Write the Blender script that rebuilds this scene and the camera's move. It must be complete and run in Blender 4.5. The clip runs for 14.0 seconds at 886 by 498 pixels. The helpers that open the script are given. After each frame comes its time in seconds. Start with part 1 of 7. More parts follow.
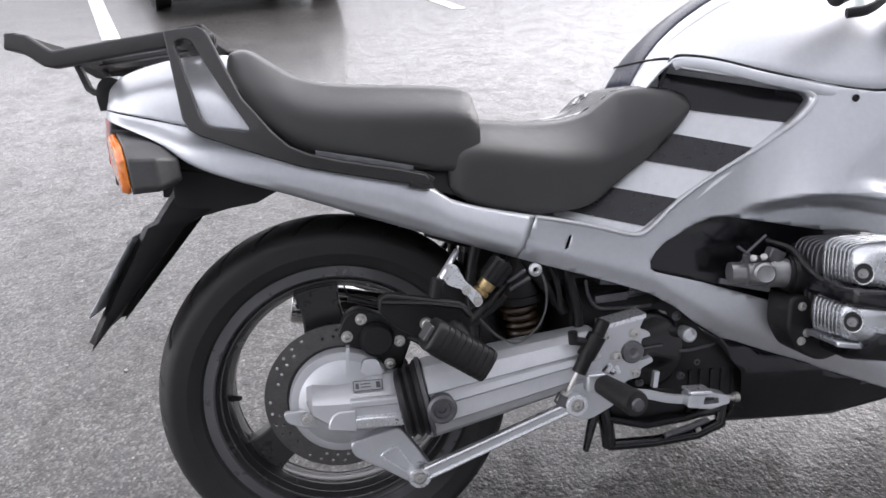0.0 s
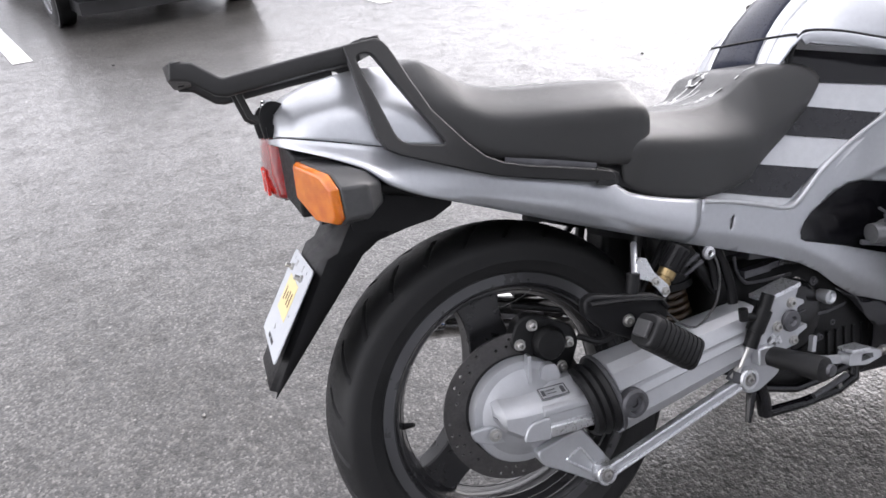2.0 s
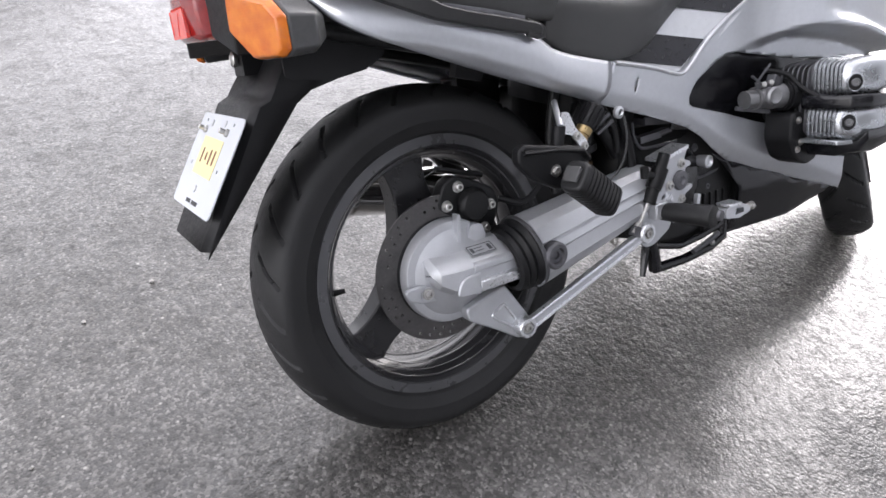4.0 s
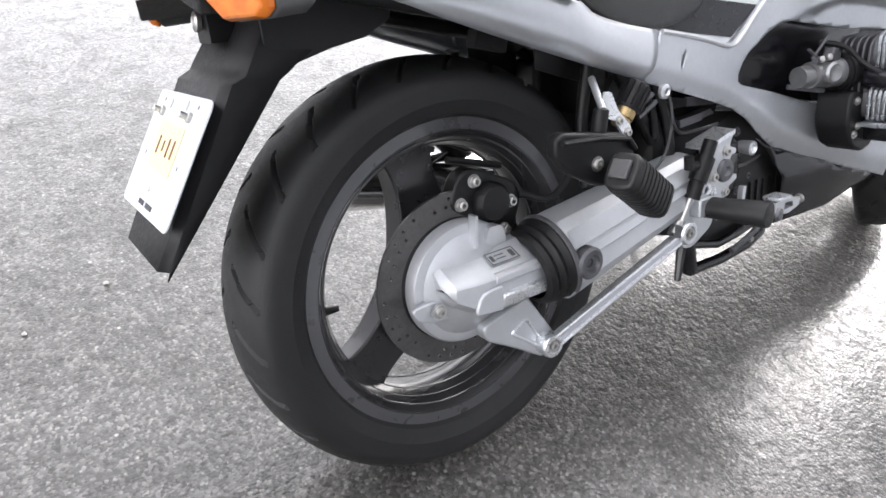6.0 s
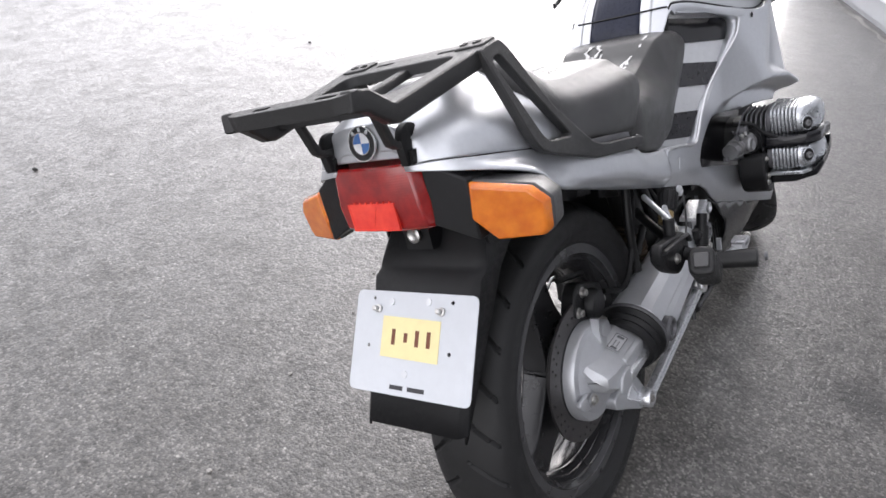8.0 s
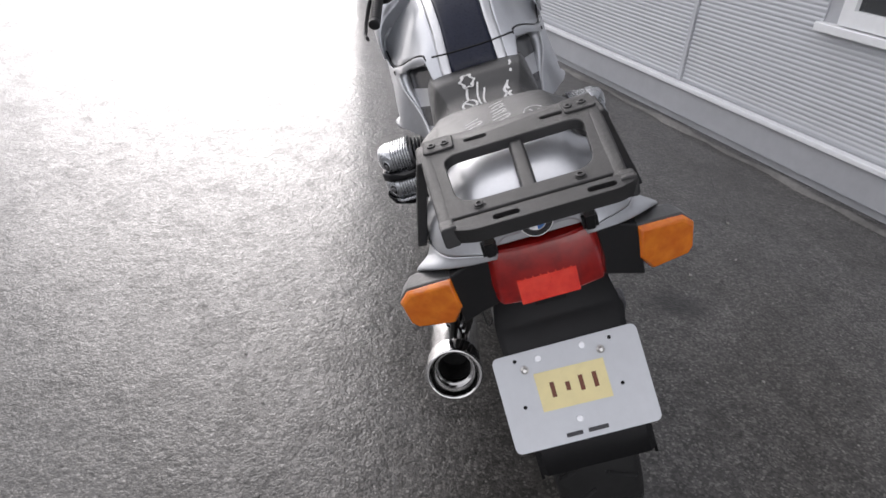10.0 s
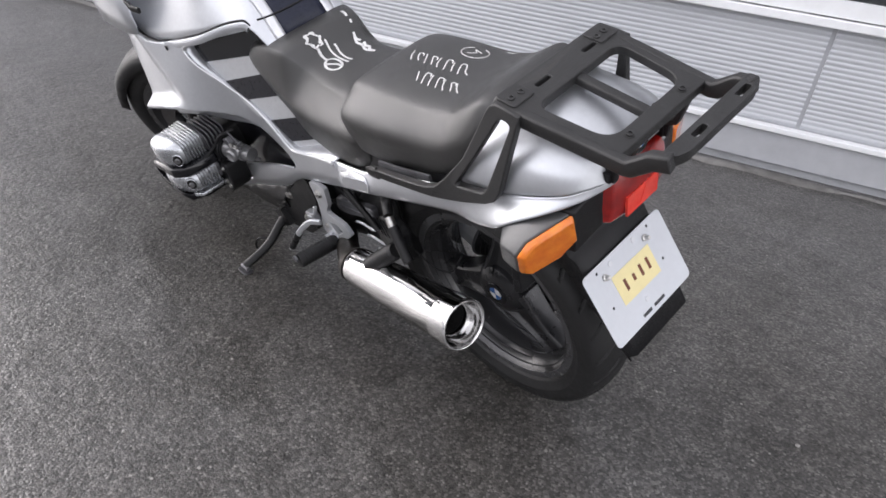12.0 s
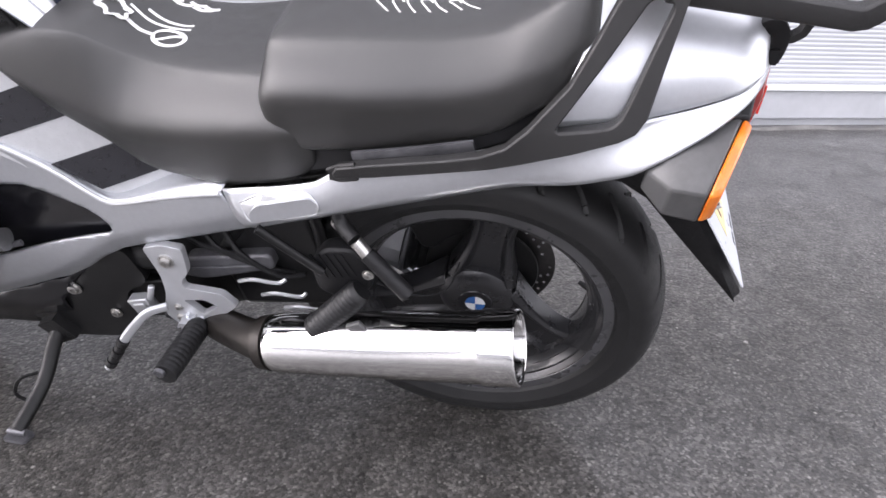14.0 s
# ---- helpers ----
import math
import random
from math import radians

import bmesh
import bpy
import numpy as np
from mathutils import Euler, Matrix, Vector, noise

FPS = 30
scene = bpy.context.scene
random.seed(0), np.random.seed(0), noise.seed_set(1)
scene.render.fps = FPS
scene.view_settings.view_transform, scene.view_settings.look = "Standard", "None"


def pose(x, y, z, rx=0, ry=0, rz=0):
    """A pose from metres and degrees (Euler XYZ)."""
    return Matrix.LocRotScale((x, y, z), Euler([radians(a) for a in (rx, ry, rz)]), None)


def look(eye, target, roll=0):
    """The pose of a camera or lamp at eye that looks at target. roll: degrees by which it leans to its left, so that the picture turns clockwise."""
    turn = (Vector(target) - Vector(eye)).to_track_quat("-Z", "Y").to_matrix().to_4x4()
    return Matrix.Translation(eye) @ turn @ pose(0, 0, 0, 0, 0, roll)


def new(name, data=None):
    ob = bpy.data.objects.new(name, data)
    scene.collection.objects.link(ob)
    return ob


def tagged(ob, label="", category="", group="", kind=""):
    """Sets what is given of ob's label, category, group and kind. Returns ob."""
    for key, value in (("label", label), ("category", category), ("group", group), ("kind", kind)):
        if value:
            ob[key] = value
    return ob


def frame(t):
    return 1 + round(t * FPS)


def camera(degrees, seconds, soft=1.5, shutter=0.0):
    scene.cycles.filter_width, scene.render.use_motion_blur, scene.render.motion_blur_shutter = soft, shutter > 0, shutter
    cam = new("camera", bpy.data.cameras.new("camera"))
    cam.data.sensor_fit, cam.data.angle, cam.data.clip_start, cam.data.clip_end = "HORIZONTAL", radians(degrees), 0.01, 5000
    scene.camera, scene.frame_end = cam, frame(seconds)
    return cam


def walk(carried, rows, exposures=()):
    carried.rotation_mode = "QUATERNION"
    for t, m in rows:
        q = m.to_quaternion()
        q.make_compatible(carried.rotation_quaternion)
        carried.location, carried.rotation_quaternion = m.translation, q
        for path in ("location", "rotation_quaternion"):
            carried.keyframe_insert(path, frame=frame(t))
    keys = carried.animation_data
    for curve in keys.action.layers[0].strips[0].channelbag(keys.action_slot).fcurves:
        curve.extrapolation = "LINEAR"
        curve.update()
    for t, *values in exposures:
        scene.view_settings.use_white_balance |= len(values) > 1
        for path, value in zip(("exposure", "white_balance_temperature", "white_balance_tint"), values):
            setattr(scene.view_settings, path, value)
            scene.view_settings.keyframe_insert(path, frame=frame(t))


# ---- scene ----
cam = camera(66.8, 14.0, soft=1.6, shutter=0.0)
PATH = [
    (0, (0.066, -0.919, 1.210), (0.350, 0.759, 0.217), 0.0),
    (0.5, (-0.055, -0.939, 1.218), (0.277, 0.722, 0.212), -1.7),
    (1, (-0.166, -0.874, 1.222), (0.173, 0.775, 0.198), -3.8),
    (1.5, (-0.272, -0.783, 1.225), (0.193, 0.838, 0.208), -4.3),
    (2, (-0.368, -0.765, 1.221), (0.179, 0.831, 0.204), -2.2),
    (2.5, (-0.479, -0.789, 1.221), (0.183, 0.769, 0.212), -1.7),
    (3, (-0.548, -0.816, 1.206), (0.231, 0.688, 0.198), 0.7),
    (3.5, (-0.549, -0.804, 1.156), (0.363, 0.594, 0.110), 3.3),
    (3.7, (-0.548, -0.792, 1.130), (0.377, 0.558, 0.033), 4.2),
    (5.8, (-0.457, -0.561, 1.011), (0.486, 0.657, -0.217), 5.9),
    (6, (-0.479, -0.566, 1.014), (0.494, 0.651, -0.192), 6.6),
    (6.5, (-0.625, -0.569, 1.060), (0.486, 0.578, -0.094), 7.9),
    (7, (-0.741, -0.537, 1.135), (0.397, 0.541, -0.058), 4.5),
    (7.5, (-0.827, -0.392, 1.190), (0.477, 0.673, 0.167), 0.7),
    (8, (-0.950, -0.258, 1.224), (0.460, 0.645, 0.184), 2.2),
    (8.5, (-1.102, -0.106, 1.280), (0.504, 0.469, 0.294), -0.0),
    (8.7, (-1.131, -0.032, 1.293), (0.502, 0.478, 0.315), 0.1),
    (10.8, (-1.022, 0.825, 1.279), (0.587, 0.248, 0.299), 1.5),
    (11, (-0.977, 0.901, 1.279), (0.602, 0.238, 0.303), 0.1),
    (11.5, (-0.883, 1.067, 1.261), (0.478, 0.038, 0.275), 5.7),
    (12, (-0.761, 1.227, 1.224), (0.373, -0.021, 0.204), 6.7),
    (12.5, (-0.549, 1.213, 1.151), (0.374, -0.234, 0.184), 6.4),
    (13, (-0.351, 1.229, 1.100), (0.460, -0.278, 0.124), 7.0),
    (13.5, (-0.185, 1.244, 1.018), (0.313, -0.421, 0.089), 5.2),
    (14, (-0.052, 1.196, 0.932), (0.201, -0.554, 0.062), 3.2),
]
EXPOSURES = [(0.0, 1.36, 6450, 16), (3.0, 1.36, 6450, 16), (3.7, 1.42, 6450, 16), (5.8, 1.92, 6500, 13), (7.0, 1.56, 6500, 14), (8.5, 0.92, 6500, 15), (11.0, 0.12, 6500, 15), (11.5, 0.52, 6500, 15), (12.5, 1.0, 6450, 17), (13.0, 1.22, 6450, 18), (14.0, 1.5, 6400, 19)]
walk(cam, [(t, look(eye, target, roll)) for t, eye, target, roll in PATH], EXPOSURES)

# ---- world, sun, exposure ----
SUN_EL, SUN_AZ = 27.0, 80.0
world = bpy.data.worlds.new("world")
scene.world = world
world.use_nodes = True
wn = world.node_tree
sky = wn.nodes.new("ShaderNodeTexSky")
sky.sky_type = "NISHITA"
sky.sun_disc = False
sky.sun_elevation = radians(SUN_EL)
sky.sun_rotation = radians(SUN_AZ)
sky.air_density, sky.dust_density, sky.ozone_density = 1.0, 2.2, 1.0
haze = wn.nodes.new("ShaderNodeHueSaturation")
haze.inputs["Saturation"].default_value = 0.18
flat = wn.nodes.new("ShaderNodeGamma")
flat.inputs["Gamma"].default_value = 0.56
bg = wn.nodes["Background"]
wn.links.new(sky.outputs["Color"], haze.inputs["Color"])
wn.links.new(haze.outputs["Color"], flat.inputs["Color"])
wn.links.new(flat.outputs["Color"], bg.inputs["Color"])
bg.inputs["Strength"].default_value = 0.58
sun_data = bpy.data.lights.new("sun", "SUN")
sun_data.energy, sun_data.angle, sun_data.color = 0.5, radians(40), (1.0, 0.97, 0.93)
sun = new("sun", sun_data)
az, el = radians(SUN_AZ), radians(SUN_EL)
sun.matrix_world = look((20 * math.sin(az) * math.cos(el), 20 * math.cos(az) * math.cos(el), 20 * math.sin(el)), (0, 0, 0))

# ---- materials ----
def nodes_of(name):
    m = bpy.data.materials.new(name)
    m.use_nodes = True
    nt = m.node_tree
    return m, nt, nt.nodes["Principled BSDF"]


def noise_tex(nt, scale, detail=4.0, rough=0.6, vec=None):
    n = nt.nodes.new("ShaderNodeTexNoise")
    n.inputs["Scale"].default_value, n.inputs["Detail"].default_value, n.inputs["Roughness"].default_value = scale, detail, rough
    if vec is not None:
        nt.links.new(vec, n.inputs["Vector"])
    return n


def ramp(nt, fac, stops):
    r = nt.nodes.new("ShaderNodeValToRGB")
    el = r.color_ramp.elements
    while len(el) < len(stops):
        el.new(0.5)
    for e, (p, c) in zip(el, stops):
        e.position = p
        e.color = (*c, 1) if len(c) == 3 else c
    nt.links.new(fac, r.inputs["Fac"])
    return r


def grey(v):
    return (v, v, v)


def mixed(nt, fac, a, b, blend="MIX"):
    m = nt.nodes.new("ShaderNodeMix")
    m.data_type, m.blend_type = "RGBA", blend
    for sock, val in ((m.inputs["Factor"], fac), (m.inputs["A"], a), (m.inputs["B"], b)):
        if isinstance(val, bpy.types.NodeSocket):
            nt.links.new(val, sock)
        elif isinstance(val, tuple):
            sock.default_value = (*val, 1)
        else:
            sock.default_value = val
    return m.outputs["Result"]


def bumped(nt, b, height, strength, dist):
    bu = nt.nodes.new("ShaderNodeBump")
    bu.inputs["Strength"].default_value, bu.inputs["Distance"].default_value = strength, dist
    nt.links.new(height, bu.inputs["Height"])
    nt.links.new(bu.outputs["Normal"], b.inputs["Normal"])
    return bu


def surface(name, col, rough=0.5, metal=0.0, vary=0.12, grain=60.0, bump=0.0, bump_scale=300.0, coat=0.0, spots=0.15, spec=0.5):
    """A painted, cast or moulded surface: tone varied at two scales, uneven gloss, fine relief."""
    m, nt, b = nodes_of(name)
    co = nt.nodes.new("ShaderNodeTexCoord").outputs["Object"]
    big, fine = noise_tex(nt, grain * 0.12, 3, 0.6, co), noise_tex(nt, grain, 5, 0.65, co)
    lo = tuple(c * (1 - vary) for c in col)
    hi = tuple(min(1, c * (1 + vary)) for c in col)
    c1 = ramp(nt, big.outputs["Fac"], [(0.3, lo), (0.7, hi)]).outputs["Color"]
    c2 = ramp(nt, fine.outputs["Fac"], [(0.35, grey(1 - spots)), (0.65, grey(1.0))]).outputs["Color"]
    nt.links.new(mixed(nt, 1.0, c1, c2, "MULTIPLY"), b.inputs["Base Color"])
    rr = ramp(nt, fine.outputs["Fac"], [(0.3, grey(max(0.02, rough * 0.8))), (0.7, grey(min(1, rough * 1.2)))])
    nt.links.new(rr.outputs["Color"], b.inputs["Roughness"])
    b.inputs["Metallic"].default_value = metal
    b.inputs["Specular IOR Level"].default_value = spec
    if coat:
        b.inputs["Coat Weight"].default_value, b.inputs["Coat Roughness"].default_value = coat, 0.06
    if bump:
        bumped(nt, b, noise_tex(nt, bump_scale, 3, 0.6, co).outputs["Fac"], bump, 0.002)
    return m


SILVER = surface("silver_paint", (0.56, 0.576, 0.604), 0.38, 0.74, 0.03, 900, 0, coat=0.35, spots=0.05)
SILVER_TRIM = surface("silver_trim", (0.64, 0.65, 0.665), 0.34, 0.7, 0.04, 500, 0, coat=0.4, spots=0.06)
NAVY = surface("navy_paint", (0.012, 0.015, 0.030), 0.30, 0.0, 0.10, 300, 0, coat=0.1, spots=0.1, spec=0.22)
BLACK_GLOSS = surface("black_gloss", (0.007, 0.007, 0.009), 0.20, 0.0, 0.15, 120, 0, coat=0.2, spots=0.2, spec=0.35)
BLACK_DECAL = surface("black_decal", (0.016, 0.016, 0.020), 0.3, 0.0, 0.12, 90, 0, coat=0.15, spots=0.2)
BLACK_PLASTIC = surface("black_plastic", (0.0085, 0.0085, 0.0094), 0.47, 0.0, 0.2, 140, 0.25, 700, spec=0.30)
RACK_BLACK = surface("rack_black", (0.018, 0.0178, 0.018), 0.46, 0.0, 0.15, 160, 0.35, 900)
VINYL = surface("seat_vinyl", (0.024, 0.0236, 0.023), 0.35, 0.0, 0.16, 45, 0.3, 1100, spots=0.12, spec=0.8)
CHROME_DULL = surface("dull_chrome", (0.50, 0.495, 0.49), 0.15, 1.0, 0.12, 40, 0, spots=0.2)
STAINED = surface("stained_steel", (0.045, 0.040, 0.036), 0.42, 0.7, 0.3, 45, 0.15, 300, spots=0.4)
OUTLET_BLACK = surface("outlet_black", (0.008, 0.008, 0.008), 0.9, 0.0, 0.3, 90, 0.3, 500)
RUBBER = surface("tyre_rubber", (0.017, 0.017, 0.0175), 0.52, 0.0, 0.3, 50, 0.3, 500, spots=0.3, spec=0.38)
PEG_RUBBER = surface("peg_rubber", (0.007, 0.007, 0.0077), 0.5, 0.0, 0.2, 90, 0.2, 500)
WHEEL_GREY = surface("wheel_paint", (0.022, 0.022, 0.024), 0.30, 0.3, 0.05, 25, 0, coat=0.2, spots=0.04)
RIM_GREY = surface("rim_paint", (0.034, 0.034, 0.036), 0.24, 0.3, 0.05, 25, 0, coat=0.3, spots=0.03)
RIM_LIP = surface("rim_lip_paint", (0.085, 0.085, 0.089), 0.30, 0.4, 0.05, 25, 0, coat=0.3, spots=0.03)
ALU = surface("cast_alu", (0.60, 0.61, 0.63), 0.38, 0.75, 0.04, 260, 0.04, 1500, spots=0.05)
CAST = surface("sand_cast_alu", (0.52, 0.53, 0.55), 0.40, 0.55, 0.04, 260, 0.05, 1500, spots=0.05)
ALU_BRIGHT = surface("bright_alu", (0.74, 0.75, 0.77), 0.3, 0.85, 0.04, 260, 0.04, 1500, spots=0.05)
COVER = surface("valve_cover_alu", (0.46, 0.475, 0.495), 0.27, 0.85, 0.04, 20, 0, spots=0.03)
ALU_GREY = surface("stained_alu", (0.27, 0.27, 0.275), 0.38, 0.7, 0.2, 60, 0, spots=0.2)
ALU_DARK = surface("dark_alu", (0.14, 0.14, 0.15), 0.45, 0.6, 0.25, 70, 0.3, 600, spots=0.3)
ENGINE_BLACK = surface("engine_black", (0.010, 0.010, 0.0105), 0.38, 0.0, 0.4, 40, 0.4, 350, spots=0.35, spec=0.3)
STEEL = surface("bolt_steel", (0.55, 0.54, 0.52), 0.32, 0.95, 0.12, 200, 0.0)
DISC = surface("disc_steel", (0.12, 0.115, 0.115), 0.4, 0.85, 0.15, 180, 0.15, 800, spots=0.2)
BRASS = surface("gold_anodised", (0.46, 0.34, 0.17), 0.32, 0.85, 0.15, 150, 0)
SPRING = surface("dark_brown_spring", (0.045, 0.026, 0.012), 0.42, 0.1, 0.15, 120, 0, coat=0.3)
CHROME = surface("chrome", (0.66, 0.655, 0.65), 0.045, 1.0, 0.03, 60, 0, spots=0.04)
PLATE_WHITE = surface("plate_white", (0.56, 0.58, 0.61), 0.5, 0.0, 0.03, 60, 0, spots=0.04)
NOTE = surface("yellow_note", (0.78, 0.68, 0.36), 0.6, 0.0, 0.06, 50, 0, spots=0.06)
INK = surface("brown_ink", (0.16, 0.05, 0.025), 0.6, 0.0, 0.2, 90, 0)
PRINT = surface("black_print", (0.03, 0.03, 0.035), 0.5, 0.0, 0.1, 90, 0)
CHALK = surface("chalk", (0.78, 0.78, 0.77), 0.85, 0.0, 0.1, 400, 0.3, 900, spots=0.35)
BLUE = surface("badge_blue", (0.02, 0.12, 0.38), 0.2, 0.0, 0.08, 60, 0, coat=1.0)
WHITE = surface("badge_white", (0.75, 0.77, 0.8), 0.2, 0.0, 0.05, 60, 0, coat=1.0)
HOUSING_GREY = surface("lamp_housing", (0.072, 0.072, 0.073), 0.36, 0.0, 0.12, 120, 0.15, 700)
CAR_WHITE = surface("car_white", (0.78, 0.79, 0.80), 0.25, 0.0, 0.03, 60, 0, coat=1.0, spots=0.04)
CAR_BLACK = surface("car_black", (0.02, 0.02, 0.022), 0.4, 0.0, 0.2, 60, 0)
CAR_GLASS = surface("car_glass", (0.02, 0.023, 0.025), 0.05, 0.0, 0.1, 20, 0, coat=1.0)
HEADLIGHT = surface("headlamp", (0.5, 0.52, 0.55), 0.08, 0.6, 0.2, 40, 0, coat=1.0)


def lens(name, col, deep):
    """Ribbed coloured lamp plastic."""
    m, nt, b = nodes_of(name)
    co = nt.nodes.new("ShaderNodeTexCoord").outputs["Object"]
    n = noise_tex(nt, 35, 3, 0.6, co)
    nt.links.new(ramp(nt, n.outputs["Fac"], [(0.3, deep), (0.7, col)]).outputs["Color"], b.inputs["Base Color"])
    b.inputs["Roughness"].default_value = 0.18
    b.inputs["Coat Weight"].default_value = 0.5
    b.inputs["Subsurface Weight"].default_value = 0.25
    b.inputs["Subsurface Radius"].default_value = (0.01, 0.004, 0.002)
    w = nt.nodes.new("ShaderNodeTexWave")
    w.bands_direction = "Z"
    w.inputs["Scale"].default_value = 90
    nt.links.new(co, w.inputs["Vector"])
    bumped(nt, b, w.outputs["Fac"], 0.07, 0.002)
    return m


RED_LENS = lens("red_lens", (0.33, 0.010, 0.008), (0.19, 0.005, 0.005))
RED_LIT = lens("red_lit", (0.88, 0.075, 0.045), (0.70, 0.035, 0.025))
AMBER = lens("amber_lens", (0.74, 0.21, 0.014), (0.58, 0.13, 0.008))


def asphalt():
    """Damp asphalt: stones a few millimetres wide in dark binder, pits, pale chips, patches of film water and one oil stain."""
    m, nt, b = nodes_of("asphalt")
    co = nt.nodes.new("ShaderNodeTexCoord").outputs["Object"]
    wide, mid, lump = noise_tex(nt, 0.35, 4, 0.6, co), noise_tex(nt, 2.2, 6, 0.7, co), noise_tex(nt, 34, 4, 0.7, co)
    grit, clod = noise_tex(nt, 300, 3, 0.7, co), noise_tex(nt, 11, 5, 0.65, co)
    vor, pale, pit = (nt.nodes.new("ShaderNodeTexVoronoi") for _ in range(3))
    for v, s in ((vor, 165), (pale, 34), (pit, 62)):
        v.inputs["Scale"].default_value = s
        nt.links.new(co, v.inputs["Vector"])
    c1 = ramp(nt, wide.outputs["Fac"], [(0.3, (0.058, 0.0557, 0.0527)), (0.7, (0.083, 0.080, 0.077))]).outputs["Color"]
    c = mixed(nt, 1.0, c1, ramp(nt, mid.outputs["Fac"], [(0.28, (0.62, 0.60, 0.56)), (0.5, (0.95, 0.94, 0.92)), (0.72, grey(1.25))]).outputs["Color"], "MULTIPLY")
    stones = ramp(nt, vor.outputs["Color"], [(0.0, grey(0.34)), (0.5, grey(0.87)), (0.72, grey(1.38)), (1.0, grey(2.7))]).outputs["Color"]
    c = mixed(nt, 1.0, c, stones, "MULTIPLY")
    # clod and lump noise darken the colour where the bump below sinks too
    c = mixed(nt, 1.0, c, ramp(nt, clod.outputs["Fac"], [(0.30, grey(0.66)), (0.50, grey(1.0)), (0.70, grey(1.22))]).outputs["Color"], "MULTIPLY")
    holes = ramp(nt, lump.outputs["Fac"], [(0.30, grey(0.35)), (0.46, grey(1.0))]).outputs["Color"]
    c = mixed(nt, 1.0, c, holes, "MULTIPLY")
    speck = ramp(nt, pale.outputs["Distance"], [(0.08, grey(1.0)), (0.16, grey(0.0))]).outputs["Color"]
    rare = ramp(nt, pale.outputs["Color"], [(0.74, grey(0.0)), (0.80, grey(1.0))]).outputs["Color"]
    c = mixed(nt, mixed(nt, 1.0, speck, rare, "MULTIPLY"), c, (0.30, 0.29, 0.27))
    chip = nt.nodes.new("ShaderNodeTexVoronoi")
    chip.inputs["Scale"].default_value = 95
    nt.links.new(co, chip.inputs["Vector"])
    speck = ramp(nt, chip.outputs["Distance"], [(0.16, grey(1.0)), (0.34, grey(0.0))]).outputs["Color"]
    rare = ramp(nt, chip.outputs["Color"], [(0.66, grey(0.0)), (0.76, grey(0.9))]).outputs["Color"]
    c = mixed(nt, mixed(nt, 1.0, speck, rare, "MULTIPLY"), c, (0.19, 0.184, 0.172))
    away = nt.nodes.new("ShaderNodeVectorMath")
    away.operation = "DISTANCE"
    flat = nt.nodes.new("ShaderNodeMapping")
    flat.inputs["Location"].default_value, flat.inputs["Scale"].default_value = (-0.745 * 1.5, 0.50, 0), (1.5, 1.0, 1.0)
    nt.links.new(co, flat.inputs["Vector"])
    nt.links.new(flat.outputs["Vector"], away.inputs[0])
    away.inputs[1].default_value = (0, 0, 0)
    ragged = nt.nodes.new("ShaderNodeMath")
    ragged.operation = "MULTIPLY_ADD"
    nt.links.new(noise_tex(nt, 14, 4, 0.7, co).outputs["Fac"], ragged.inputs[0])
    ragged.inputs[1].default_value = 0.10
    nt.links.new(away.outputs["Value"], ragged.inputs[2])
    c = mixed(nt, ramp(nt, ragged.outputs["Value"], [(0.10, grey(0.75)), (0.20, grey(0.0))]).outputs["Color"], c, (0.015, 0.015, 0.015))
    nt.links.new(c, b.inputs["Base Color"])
    damp = ramp(nt, mid.outputs["Fac"], [(0.32, grey(0.34)), (0.68, grey(0.48))]).outputs["Color"]
    nt.links.new(damp, b.inputs["Roughness"])
    b.inputs["Specular IOR Level"].default_value = 0.40
    b.inputs["Coat Weight"].default_value, b.inputs["Coat Roughness"].default_value, b.inputs["Coat IOR"].default_value = 1.0, 0.09, 1.43
    wet = ramp(nt, chip.outputs["Color"], [(0.15, grey(0.25)), (0.5, grey(0.75)), (0.8, grey(1.0))]).outputs["Color"]
    patch = ramp(nt, noise_tex(nt, 5.5, 6, 0.75, co).outputs["Fac"], [(0.34, grey(0.40)), (0.52, grey(0.95))]).outputs["Color"]
    nt.links.new(mixed(nt, 1.0, wet, patch, "MULTIPLY"), b.inputs["Coat Weight"])
    total = None
    for node, sock, k in ((vor, "Distance", -0.42), (grit, "Fac", 0.10), (lump, "Fac", 1.1), (pit, "Distance", -0.5), (clod, "Fac", 2.2)):
        h = nt.nodes.new("ShaderNodeMath")
        h.operation = "MULTIPLY_ADD"
        nt.links.new(node.outputs[sock], h.inputs[0])
        h.inputs[1].default_value = k
        if total is None:
            h.inputs[2].default_value = 0.5
        else:
            nt.links.new(total, h.inputs[2])
        total = h.outputs["Value"]
    bumped(nt, b, total, 0.42, 0.007)
    film = nt.nodes.new("ShaderNodeBump")
    film.inputs["Strength"].default_value, film.inputs["Distance"].default_value = 0.09, 0.007
    nt.links.new(total, film.inputs["Height"])
    nt.links.new(film.outputs["Normal"], b.inputs["Coat Normal"])
    return m


